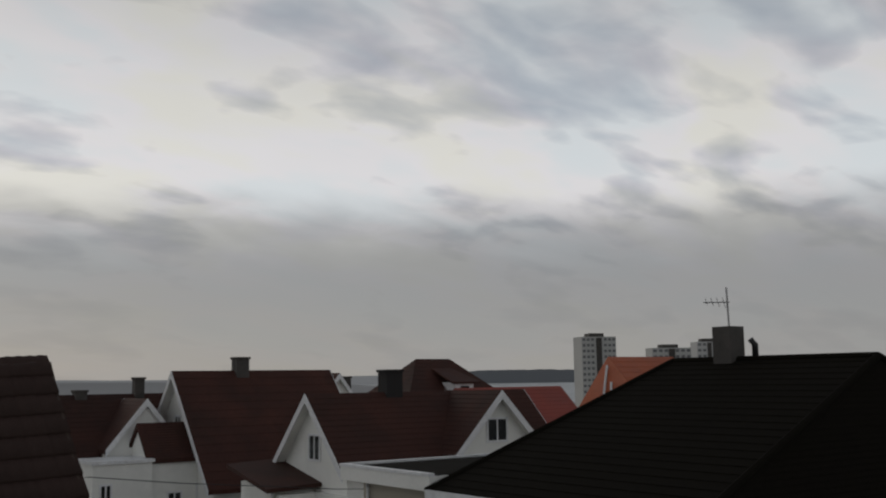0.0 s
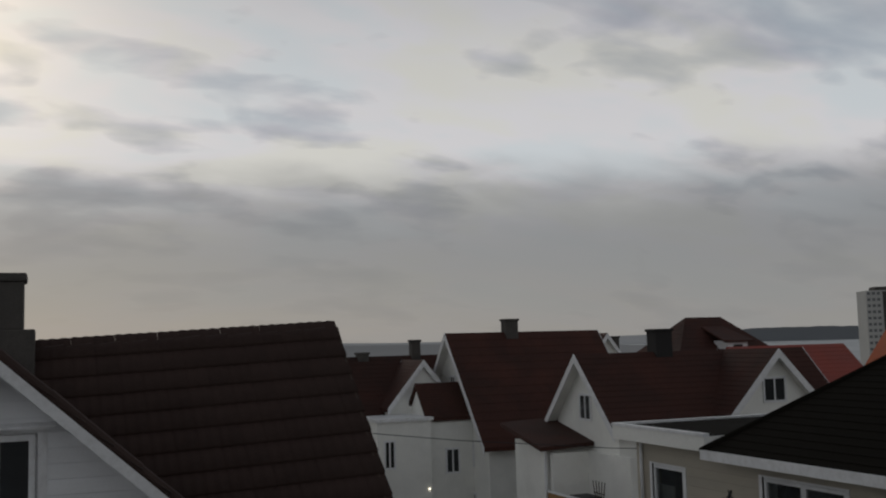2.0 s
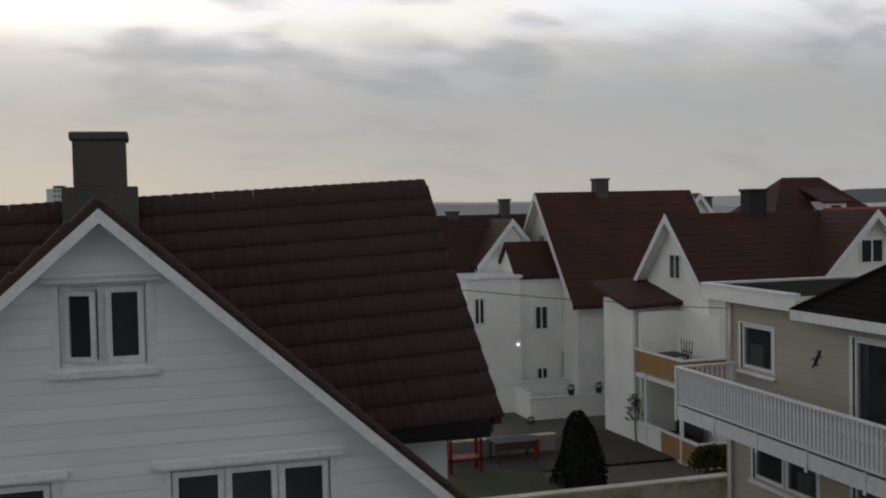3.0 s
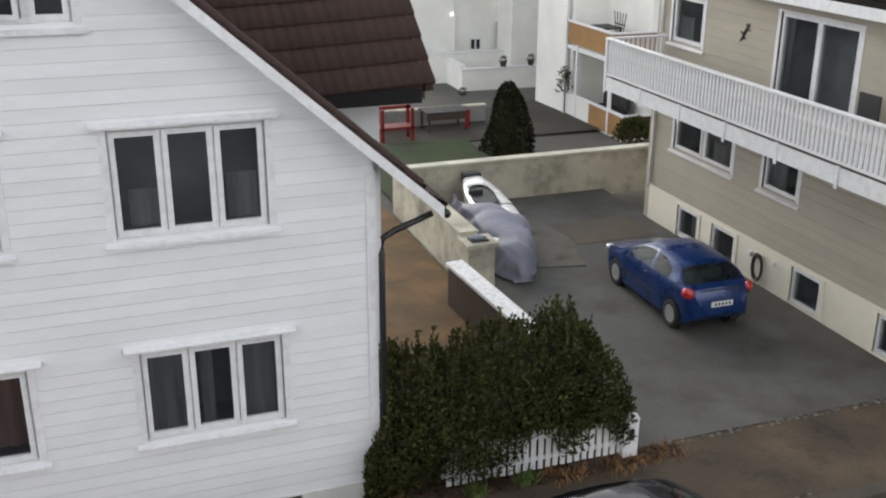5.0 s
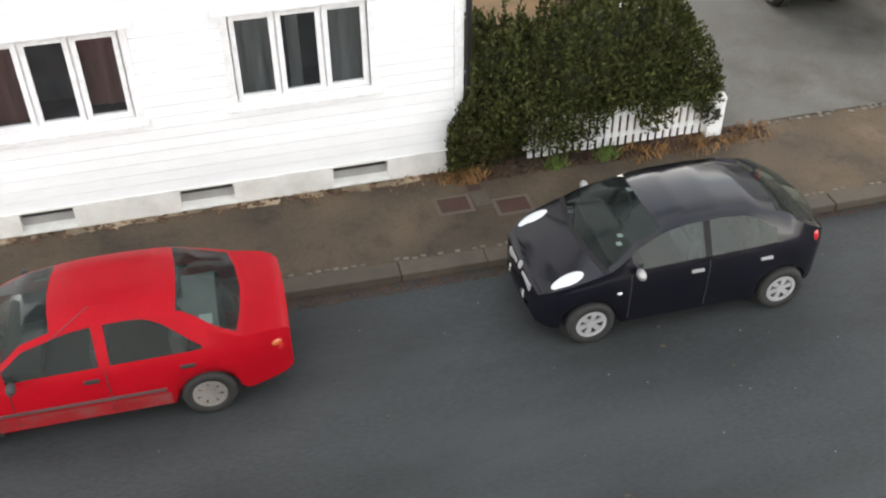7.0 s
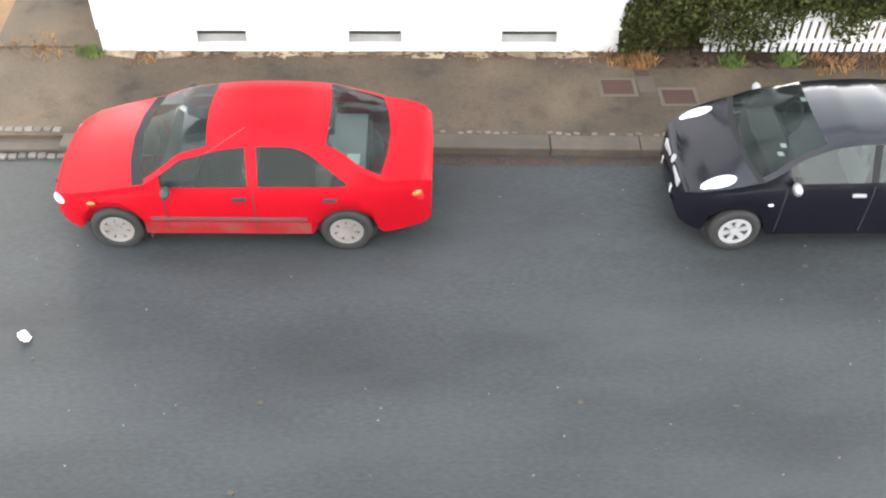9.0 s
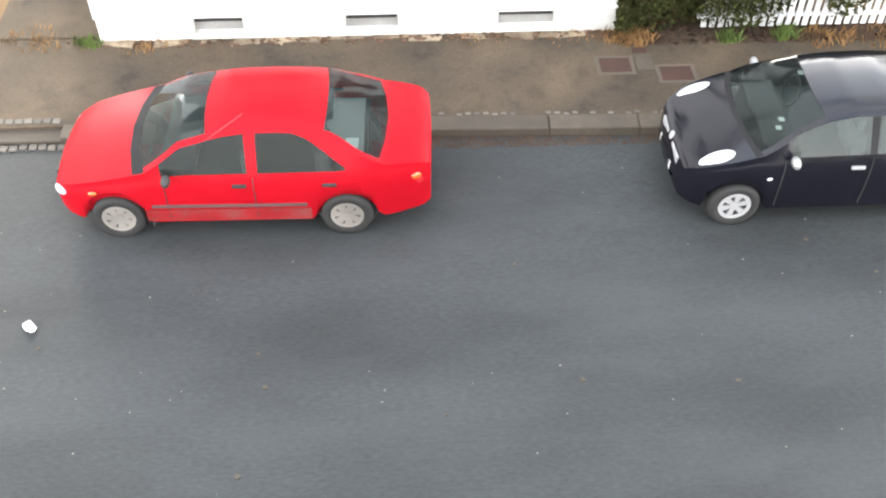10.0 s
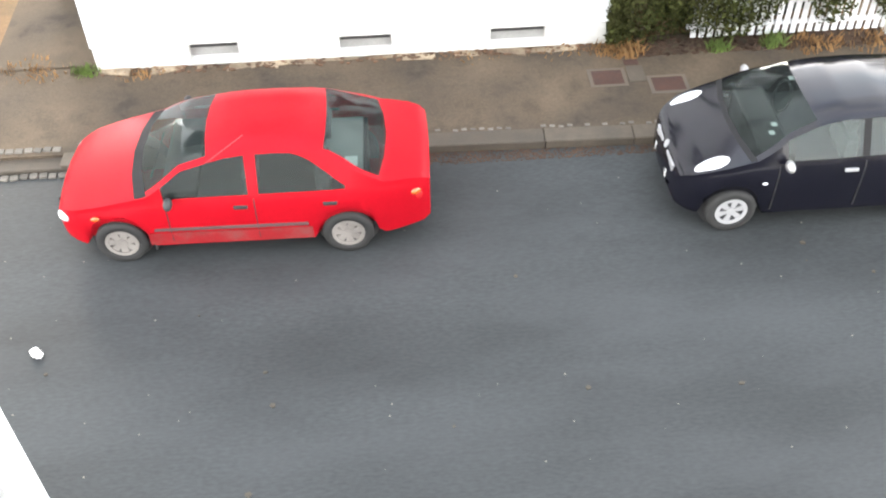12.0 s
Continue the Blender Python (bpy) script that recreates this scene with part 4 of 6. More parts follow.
# far shores: distance haze is painted into each base colour
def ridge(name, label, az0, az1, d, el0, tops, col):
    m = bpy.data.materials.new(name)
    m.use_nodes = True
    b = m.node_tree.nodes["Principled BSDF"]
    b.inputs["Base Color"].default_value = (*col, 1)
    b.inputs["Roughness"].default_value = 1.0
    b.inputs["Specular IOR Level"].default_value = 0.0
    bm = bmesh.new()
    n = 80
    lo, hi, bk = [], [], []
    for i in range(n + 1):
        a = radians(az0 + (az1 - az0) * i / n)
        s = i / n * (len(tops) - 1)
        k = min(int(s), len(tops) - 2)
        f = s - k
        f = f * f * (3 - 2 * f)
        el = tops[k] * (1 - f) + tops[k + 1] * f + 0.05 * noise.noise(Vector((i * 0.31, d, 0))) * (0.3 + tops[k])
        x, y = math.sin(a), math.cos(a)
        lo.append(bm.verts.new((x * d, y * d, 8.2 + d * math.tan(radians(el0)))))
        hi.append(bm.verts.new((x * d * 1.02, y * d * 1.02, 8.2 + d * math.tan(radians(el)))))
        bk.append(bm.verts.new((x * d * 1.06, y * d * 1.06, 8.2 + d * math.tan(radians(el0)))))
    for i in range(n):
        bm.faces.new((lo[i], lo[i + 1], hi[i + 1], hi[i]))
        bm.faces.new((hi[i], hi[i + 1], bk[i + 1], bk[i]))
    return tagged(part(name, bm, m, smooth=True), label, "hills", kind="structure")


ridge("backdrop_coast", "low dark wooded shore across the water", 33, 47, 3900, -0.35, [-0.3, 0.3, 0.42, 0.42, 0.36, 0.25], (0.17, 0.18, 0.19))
ridge("backdrop_land", "low grey land behind the town roofs, haze in its colour", -40, 36, 1500, -1.2, [0.05, 0.1, 0.12, 0.05, 0.1, 0.15, 0.1, 0.0, -0.2, -0.5], (0.42, 0.415, 0.41))
ridge("backdrop_hills", "faint hills beyond the water, haze in their colour", -40, 75, 4300, -0.4, [0.1, 0.1, 0.15, 0.2, 0.15, 0.2, 0.1, 0.2, 0.3, 0.2, 0.0, 0.0], (0.52, 0.52, 0.52))


# ---- cars ----
def car(name, label, L, W, H, fw, rw, wr, paint, tab, cabin, at, details, rim_m, doors=4):
    """A car lofted along its length. Local x: nose at 0, tail at L; z up from the road. tab: key tables of x against belt, top, half width, underside."""
    c = thing(name, label, "car", at)
    f = {k: (lambda x, t=t: float(np.interp(x, t[0], t[1]))) for k, t in tab.items()}
    cowl, rf0, rf1, deck = cabin["cowl"], cabin["roof0"], cabin["roof1"], cabin["deck"]
    keys = {0.0, L, cowl, cowl - cabin["cowl_w"], rf0, rf1, deck, *cabin["pillars"]}
    xs = sorted(keys | {round(i * L / 64, 4) for i in range(65)})
    xs = [x for i, x in enumerate(xs) if i == 0 or x in keys or min(abs(x - k) for k in keys) > 0.02]
    R = wr + 0.055

    def ring(x):
        w, zb_, belt, top = f["half"](x), f["under"](x), f["belt"](x), f["top"](x)
        arch = zb_
        for xw in (fw, rw):
            if abs(x - xw) < R:
                arch = max(arch, wr + math.sqrt(R * R - (x - xw) ** 2))
        mid = max(0.5 * (zb_ + belt), arch + 0.05)
        cab = min(1.0, max(0.0, (top - belt) / 0.30))
        we = w * (0.955 - cabin["tumble"] * min(1, max(0, (top - belt) / (H - 0.95 * belt + 1e-6))) * cab)
        g = top - belt
        pts = [(0, zb_ + 0.02), (w * 0.80, zb_ + 0.02), (w * 0.96, arch + 0.0), (w * 1.0, mid), (w * 0.995, belt - 0.10), (w * 0.965, belt - 0.015), (w * 0.955 - 0.008 * cab, belt + 0.03 * cab)]
        end = cabin["taper"]
        up = 1.0 - 0.9 * min(1.0, max(0.0, (x - end[0]) / (end[1] - end[0]))) ** 1.4
        up = up if cab > 0 else 0.0
        low_y, low_z = w * 0.955 - 0.008 * cab, belt + 0.03 * cab
        pts += [(low_y + (we - low_y) * 0.93 * up, low_z + (belt + 0.865 * g - low_z) * up)]
        pts += [(we * 0.985, belt + g * 0.90), (we * 0.91, belt + g * 0.97), (we * 0.5, top + 0.022), (0, top + 0.034)]
        return pts

    bm_body, panes = bmesh.new(), {}
    rings = [ring(x) for x in xs]
    n = len(rings[0])

    def region(x0, x1, row):
        xm = (x0 + x1) / 2
        if row == 6:
            for i, (p, q) in enumerate(cabin["side"]):
                if p <= xm <= q:
                    return "side_window", i
            if cabin.get("dark_pillar") and cabin["side"][0][1] < xm < cabin["side"][1][0]:
                return "pillar_trim", 0
        if row >= 8:
            if cowl - cabin["cowl_w"] < xm < cowl and row >= 8:
                return "cowl_panel", 0
            if cowl < xm < rf0 and row >= 9:
                return "windscreen", 0
            if rf1 < xm < deck and row >= 9:
                return "rear_window", 0
        return None

    for s in (-1, 1):
        made = {}

        def vert(store, key, i, j):
            kk = (key, i, j)
            if kk not in made:
                y, z = rings[i][j]
                bow = float(np.interp(xs[i], [0, cowl * 0.5, cowl, rf0, (rf0 + rf1) / 2, rf1, deck, L], [-0.02, -0.05, -0.15, -0.10, 0.0, 0.07, 0.13, 0.02]))
                made[kk] = store.verts.new((xs[i] + bow * (1 - min(1.0, y / f["half"](xs[i])) ** 2), s * y, z))
            return made[kk]

        for i in range(len(xs) - 1):
            for j in range(n - 1):
                reg = region(xs[i], xs[i + 1], j)
                if reg is None:
                    store, key = bm_body, "body"
                else:
                    key = (reg[0], reg[1], s if reg[0] in ("side_window", "pillar_trim") else 0)
                    store = panes.setdefault(key, bmesh.new())
                q = [vert(store, key, i, j), vert(store, key, i + 1, j), vert(store, key, i + 1, j + 1), vert(store, key, i, j + 1)]
                if s < 0:
                    q.reverse()
                store.faces.new(q)
        for i in (0, len(xs) - 1):
            q = [vert(bm_body, "body", i, j) for j in range(n)]
            if (s > 0) == (i == 0):
                q.reverse()
            bm_body.faces.new(q)
    bmesh.ops.remove_doubles(bm_body, verts=bm_body.verts[:], dist=0.0008)
    bmesh.ops.recalc_face_normals(bm_body, faces=bm_body.faces[:])
    body = part("body", bm_body, paint, c, smooth=True)
    body.data.set_sharp_from_angle(angle=radians(38))
    for key, b in panes.items():
        bmesh.ops.remove_doubles(b, verts=b.verts[:], dist=0.0008)
        bmesh.ops.recalc_face_normals(b, faces=b.faces[:])
        ob = part(key[0], b, M_COWL if key[0] in ("cowl_panel", "pillar_trim") else M_CARGLASS, c, smooth=True)
        ob.visible_shadow = key[0] in ("cowl_panel", "pillar_trim")
    # shut lines of the doors
    for dx in cabin["seams"]:
        w_, b_ = f["half"](dx), f["belt"](dx)
        for s in (-1, 1):
            part("door_seam", tube(bmesh.new(), [(dx, s * (w_ * 0.985), 0.30), (dx, s * (w_ + 0.001), 0.5 * (0.2 + b_)), (dx, s * (w_ * 0.995 + 0.001), b_ - 0.10), (dx, s * (w_ * 0.965 + 0.001), b_ - 0.015)], 0.006, 5), M_PLASTIC, c)
    # cabin floor, seats
    part("interior", box(cowl + 0.1, deck - 0.1, -W / 2 * 0.8, W / 2 * 0.8, 0.30, f["belt"](rf0) - 0.12), M_PLASTIC, c, "dark interior")
    for sx in cabin["seats"]:
        for sy in (-0.36, 0.36):
            part("seat_back", box(sx, sx + 0.16, sy - 0.24, sy + 0.24, 0.45, f["belt"](rf0) + 0.12, bevel=0.05), M_SEAT, c)
            part("headrest", box(sx + 0.04, sx + 0.14, sy - 0.12, sy + 0.12, f["belt"](rf0) + 0.13, f["belt"](rf0) + 0.29, bevel=0.04), M_SEAT, c)
    part("dashboard", box(cowl + 0.08, rf0 - 0.22, -W / 2 * 0.78, W / 2 * 0.78, f["belt"](rf0) - 0.10, f["belt"](rf0) + 0.0, bevel=0.03), M_PLASTIC, c)
    wheel_at = Vector((rf0 - 0.08, 0.36, f["belt"](rf0) + 0.04))
    part("steering_wheel", tube(bmesh.new(), [wheel_at + Vector((0.05 * math.sin(q), 0.18 * math.cos(q), 0.17 * math.sin(q))) for q in (2 * math.pi * i / 18 for i in range(19))], 0.014, 6), M_PLASTIC, c, smooth=True)
    # wheels
    for xw in (fw, rw):
        for s in (-1, 1):
            y0 = s * (W / 2 - 0.185)
            tb = bmesh.new()
            prof = [(wr * 0.62, 0.0), (wr * 0.95, 0.0), (wr, 0.03), (wr, 0.14), (wr * 0.95, 0.172), (wr * 0.66, 0.165), (wr * 0.62, 0.13)]
            seg = 28
            rg = [[tb.verts.new((xw + r * math.cos(2 * math.pi * k / seg), y0 + s * d, wr + r * math.sin(2 * math.pi * k / seg))) for r, d in prof] for k in range(seg)]
            for k in range(seg):
                for j in range(len(prof) - 1):
                    tb.faces.new((rg[k][j], rg[k][j + 1], rg[(k + 1) % seg][j + 1], rg[(k + 1) % seg][j]))
            bmesh.ops.recalc_face_normals(tb, faces=tb.faces[:])
            wheel = part("wheel", tb, M_TYRE, c, smooth=True)
            rb = bmesh.new()
            cyl(rb, (xw, y0 + s * 0.10, wr), (0, s, 0), wr * 0.66, 0.035, 28)
            rim = part("rim_well", rb, M_PLASTIC, wheel)
            sp = bmesh.new()
            for k in range(details["spokes"]):
                a = 2 * math.pi * k / details["spokes"] + 0.3
                ca, sa = math.cos(a), math.sin(a)
                wdt = details["spoke_w"]
                quad = []
                for r, t_ in ((0.05, -wdt * 0.6), (wr * 0.52, -wdt), (wr * 0.52, wdt), (0.05, wdt * 0.6)):
                    quad.append((xw + r * ca - t_ * sa, y0 + s * 0.137, wr + r * sa + t_ * ca))
                slab(sp, quad, (0, s * 0.018, 0))
            cyl(sp, (xw, y0 + s * 0.136, wr), (0, s, 0), wr * 0.20, 0.028, 16)
            for k in range(28):
                a0, a1 = 2 * math.pi * k / 28, 2 * math.pi * (k + 1) / 28
                slab(sp, [(xw + r * math.cos(a), y0 + s * 0.150, wr + r * math.sin(a)) for r, a in ((wr * 0.50, a0), (wr * 0.645, a0), (wr * 0.645, a1), (wr * 0.50, a1))], (0, s * 0.016, 0))
            part("wheel_trim", sp, rim_m, wheel)
            aw = bmesh.new()
            cyl(aw, (xw, s * (W / 2 - 0.34), wr + 0.01), (0, s, 0), R + 0.012, 0.18, 28)
            part("wheel_arch", aw, M_PLASTIC, c)
    return c, f


SED = {"belt": ([0, 0.03, 0.10, 0.30, 1.1, 1.4, 3.2, 3.8, 4.08, 4.18, 4.22], [0.46, 0.54, 0.60, 0.67, 0.81, 0.85, 0.88, 0.89, 0.87, 0.80, 0.66]),
       "top": ([0, 0.03, 0.10, 0.30, 0.7, 1.12, 1.55, 2.00, 2.2, 2.5, 2.85, 3.05, 3.35, 3.62, 3.95, 4.12, 4.22], [0.47, 0.57, 0.64, 0.72, 0.82, 0.915, 1.18, 1.30, 1.325, 1.335, 1.315, 1.26, 1.08, 0.955, 0.935, 0.89, 0.70]),
       "half": ([0, 0.02, 0.06, 0.14, 0.30, 0.6, 1.1, 3.1, 3.7, 4.0, 4.12, 4.18, 4.22], [0.30, 0.45, 0.56, 0.65, 0.735, 0.785, 0.815, 0.815, 0.765, 0.70, 0.65, 0.58, 0.46]),
       "under": ([0, 0.05, 0.2, 0.5, 3.7, 4.1, 4.22], [0.38, 0.30, 0.24, 0.22, 0.24, 0.31, 0.42])}
red_at = pose(-3.56, 10.15, 0.01, 0, 0, -1.1) @ Matrix.Diagonal((0.985, 1, 1, 1))
red_car, RF = car("red_car", "faded red four-door saloon parked at the kerb", 4.14, 1.63, 1.34, 0.72, 3.22, 0.285, M_REDPAINT, SED,
                  {"tumble": 0.31, "cowl_w": 0.14, "taper": (2.66, 3.24), "cowl": 1.14, "roof0": 1.84, "roof1": 2.98, "deck": 3.56, "pillars": [1.30, 2.20, 2.31, 3.22], "side": [(1.30, 2.20), (2.31, 3.22)], "seats": [2.1, 2.9], "seams": [1.30, 2.25]}, red_at,
                  {"spokes": 7, "spoke_w": 0.05}, M_RIMDIRTY)
HAT = {"belt": ([0, 0.03, 0.10, 0.30, 0.8, 1.1, 2.5, 3.2, 3.50, 3.60, 3.64], [0.45, 0.56, 0.66, 0.77, 0.89, 0.92, 0.955, 0.975, 0.95, 0.88, 0.72]),
       "top": ([0, 0.03, 0.10, 0.30, 0.6, 0.85, 1.2, 1.55, 1.82, 2.2, 2.6, 2.95, 3.2, 3.42, 3.56, 3.64], [0.46, 0.60, 0.70, 0.81, 0.91, 0.985, 1.20, 1.345, 1.39, 1.40, 1.365, 1.275, 1.155, 1.03, 0.95, 0.76]),
       "half": ([0, 0.02, 0.06, 0.14, 0.30, 0.6, 1.0, 2.7, 3.2, 3.45, 3.56, 3.61, 3.64], [0.30, 0.45, 0.56, 0.655, 0.735, 0.78, 0.80, 0.80, 0.76, 0.69, 0.61, 0.53, 0.44]),
       "under": ([0, 0.05, 0.2, 0.5, 3.2, 3.5, 3.64], [0.36, 0.27, 0.24, 0.23, 0.24, 0.29, 0.42])}
black_at = pose(3.19, 10.03, 0.02) @ Matrix.Diagonal((0.98, 1, 1, 1))
black_car, HF = car("black_car", "small rounded blue-black hatchback parked at the kerb", 3.64, 1.60, 1.42, 0.65, 3.05, 0.285, M_BLACKPAINT, HAT,
                    {"tumble": 0.30, "cowl_w": 0.07, "taper": (2.45, 3.1), "cowl": 0.85, "roof0": 1.52, "roof1": 2.86, "deck": 3.40, "pillars": [1.18, 1.98, 2.06, 2.86], "side": [(1.18, 1.98), (2.06, 2.86)], "seats": [1.85, 2.6], "seams": [1.08, 2.03], "dark_pillar": True}, black_at,
                    {"spokes": 6, "spoke_w": 0.038}, M_RIM)
MEG = {"belt": ([0, 0.03, 0.10, 0.35, 1.0, 1.3, 3.1, 3.75, 3.98, 4.05, 4.10], [0.46, 0.58, 0.66, 0.76, 0.89, 0.92, 0.99, 1.02, 1.0, 0.92, 0.66]),
       "top": ([0, 0.03, 0.10, 0.35, 0.8, 1.12, 1.55, 1.95, 2.4, 2.9, 3.2, 3.38, 3.55, 3.70, 3.82, 4.0, 4.10], [0.47, 0.61, 0.69, 0.80, 0.91, 0.96, 1.18, 1.335, 1.385, 1.37, 1.34, 1.275, 1.14, 1.04, 1.02, 0.99, 0.70]),
       "half": ([0, 0.02, 0.06, 0.14, 0.35, 0.7, 1.2, 3.0, 3.6, 3.9, 4.02, 4.07, 4.10], [0.34, 0.50, 0.62, 0.72, 0.80, 0.85, 0.865, 0.865, 0.82, 0.77, 0.71, 0.64, 0.52]),
       "under": ([0, 0.05, 0.2, 0.5, 3.6, 3.95, 4.10], [0.36, 0.27, 0.22, 0.19, 0.22, 0.30, 0.44])}
blue_at = pose(10.73, 19.29, 0.15, 0, 0, -91.5) @ Matrix.Diagonal((0.84, 0.85, 0.89, 1))
blue_car, BF = car("blue_car", "metallic blue hatchback parked nose-in on the driveway", 4.10, 1.70, 1.385, 0.82, 3.40, 0.30, M_BLUEPAINT, MEG,
                   {"tumble": 0.28, "cowl_w": 0.07, "taper": (2.8, 3.4), "cowl": 1.12, "roof0": 1.93, "roof1": 3.34, "deck": 3.70, "pillars": [1.50, 2.40, 2.48, 3.18], "side": [(1.50, 2.40), (2.48, 3.18)], "seats": [2.2, 2.95], "seams": [1.30, 2.44]}, blue_at,
                   {"spokes": 8, "spoke_w": 0.05}, M_RIM)


# ---- car details ----
def blob(c, r, m=None, seg=14, rings=8):
    """A rounded lump: an ellipsoid, turned by m."""
    bm = bmesh.new()
    bmesh.ops.create_uvsphere(bm, u_segments=seg, v_segments=rings, radius=1.0)
    mt = Matrix.Translation(c) @ (m or Matrix.Identity(4)) @ Matrix.Diagonal((*r, 1))
    bmesh.ops.transform(bm, matrix=mt, verts=bm.verts[:])
    return bm


def plate(parent, x, z, s):
    p = part("number_plate", box(x - 0.012, x + 0.012, -0.26, 0.26, z - 0.055, z + 0.055, bevel=0.005), M_PLATE, parent, "white number plate")
    for k in range(5):
        part("plate_mark", box(x + s * 0.012, x + s * 0.015, -0.19 + 0.085 * k, -0.14 + 0.085 * k, z - 0.03, z + 0.03), M_BAR, p)


def common(c, f, L, mirror_x, handles, mirror_m, handle_m, wz):
    for s in (-1, 1):
        part("mirror", blob((mirror_x, s * (f["half"](mirror_x) + 0.07), f["belt"](mirror_x) + 0.06), (0.05, 0.085, 0.06)), mirror_m, c, smooth=True)
        for hx in handles:
            part("door_handle", box(hx - 0.075, hx + 0.075, s * f["half"](hx) - 0.02, s * f["half"](hx) + 0.025, wz - 0.018, wz + 0.018, bevel=0.008), handle_m, c)


# red saloon
common(red_car, RF, 4.14, 1.36, [2.10, 3.06], M_PLASTIC, M_PLASTIC, 0.76)
for s in (-1, 1):
    part("headlamp", blob((0.12, s * 0.60, 0.565), (0.05, 0.10, 0.055), pose(0, 0, 0, 0, 0, s * -40)), M_LAMP, red_car, "clear headlamp", smooth=True)
    part("indicator", blob((0.52, s * 0.795, 0.66), (0.05, 0.02, 0.03)), M_AMBER, red_car, smooth=True)
    part("tail_lamp", blob((4.03, s * 0.630, 0.70), (0.085, 0.055, 0.09), pose(0, 0, 0, 0, 0, s * -48)), M_TAIL, red_car, "red and amber tail lamp", smooth=True)
    part("amber_lamp", blob((4.01, s * 0.650, 0.76), (0.10, 0.045, 0.055), pose(0, 0, 0, 0, 0, s * -42)), M_AMBER, red_car, smooth=True)
    part("side_moulding", box(1.12, 2.80, s * 0.812 - 0.01, s * 0.812 + 0.010, 0.455, 0.50, bevel=0.008), M_MOULD, red_car, "dull grey rubbing strip")
    part("sill_panel", slab(bmesh.new(), [(1.04, s * 0.788, 0.245), (2.84, s * 0.788, 0.245), (2.84, s * 0.811, 0.43), (1.04, s * 0.811, 0.43)], (0, s * 0.006, 0)), M_DUSTRED, red_car, "road-dusty lower door panel")
    part("mud_flap", box(1.05, 1.075, s * 0.66 - 0.07, s * 0.66 + 0.07, 0.10, 0.30), M_PLASTIC, red_car)
part("grille", box(-0.005, 0.03, -0.30, 0.30, 0.50, 0.56, bevel=0.01), M_PLASTIC, red_car)
plate(red_car, 0.0, 0.40, -1)
plate(red_car, 4.13, 0.56, 1)
part("wiper", cyl(bmesh.new(), (1.14, -0.5, 0.955), (0.05, 1, 0.01), 0.01, 0.75, 5), M_PLASTIC, red_car)
part("aerial", cyl(bmesh.new(), (1.74, -0.60, 1.17), (0.53, 0.0, 0.42), 0.0045, 0.62, 6), M_MOULD, red_car, "thin raised aerial at the pillar")
sh = part("parcel_shelf", box(3.0, 3.42, -0.5, 0.5, 0.84, 0.87), M_VENT, red_car)
part("sticker", box(3.22, 3.36, -0.36, -0.20, 0.871, 0.877), M_PAPER, sh, "pale paper on the parcel shelf")

# black hatchback
common(black_car, HF, 3.64, 1.14, [1.88, 2.74], M_METALGREY, M_RIM, 0.83)
for s in (-1, 1):
    part("headlamp", blob((0.395, s * 0.585, 0.80), (0.24, 0.112, 0.075), pose(0, 0, 0, 0, -23, s * 3)), M_LAMP, black_car, "clear bulging headlamp", smooth=True)
    part("tail_lamp", blob((3.41, s * 0.655, 0.90), (0.06, 0.04, 0.10)), M_TAIL, black_car, smooth=True)
    part("grille_bar", box(0.02, 0.05, s * 0.23 - 0.14, s * 0.23 + 0.14, 0.56, 0.66, bevel=0.015), M_RIM, black_car, "chrome-edged grille half")
    part("indicator", blob((0.95, s * 0.79, 0.69), (0.035, 0.02, 0.02)), M_LAMP, black_car, smooth=True)
    part("wiper", cyl(bmesh.new(), (0.86, s * 0.30 - 0.3, 1.02), (0.10, 1, 0.015), 0.009, 0.6, 5), M_PLASTIC, black_car)
part("badge", cyl(bmesh.new(), (0.06, 0, 0.66), (-1, 0, 0.4), 0.05, 0.03, 14), M_RIM, black_car)
plate(black_car, 0.005, 0.44, -1)
plate(black_car, 3.62, 0.72, 1)
for x, y in ((1.03, -0.46), (1.08, -0.36), (1.42, 0.22)):
    z = HF["top"](x) + 0.024
    part("sticker", box(x - 0.03, x + 0.03, y - 0.03, y + 0.03, z, z + 0.006), M_PAPER, black_car, "white sticker on the windscreen")

# blue hatchback
common(blue_car, BF, 4.10, 1.40, [2.28], M_BLUEPAINT, M_BLUEPAINT, 0.85)
for s in (-1, 1):
    part("headlamp", blob((0.24, s * 0.66, 0.70), (0.16, 0.10, 0.07), pose(0, 0, 0, 0, 0, s * -30)), M_LAMP, blue_car, smooth=True)
    part("tail_lamp", blob((3.93, s * 0.735, 0.93), (0.15, 0.10, 0.12), pose(0, 0, 0, 0, 0, s * -38)), M_TAIL, blue_car, "large red tail lamp", smooth=True)
    part("side_moulding", box(1.1, 2.7, s * 0.86 - 0.006, s * 0.86 + 0.014, 0.50, 0.54), M_PLASTIC, blue_car)
plate(blue_car, 4.125, 0.70, 1)
part("tailgate_strip", box(4.02, 4.07, -0.5, 0.5, 0.98, 1.0, bevel=0.008), M_PLASTIC, blue_car)


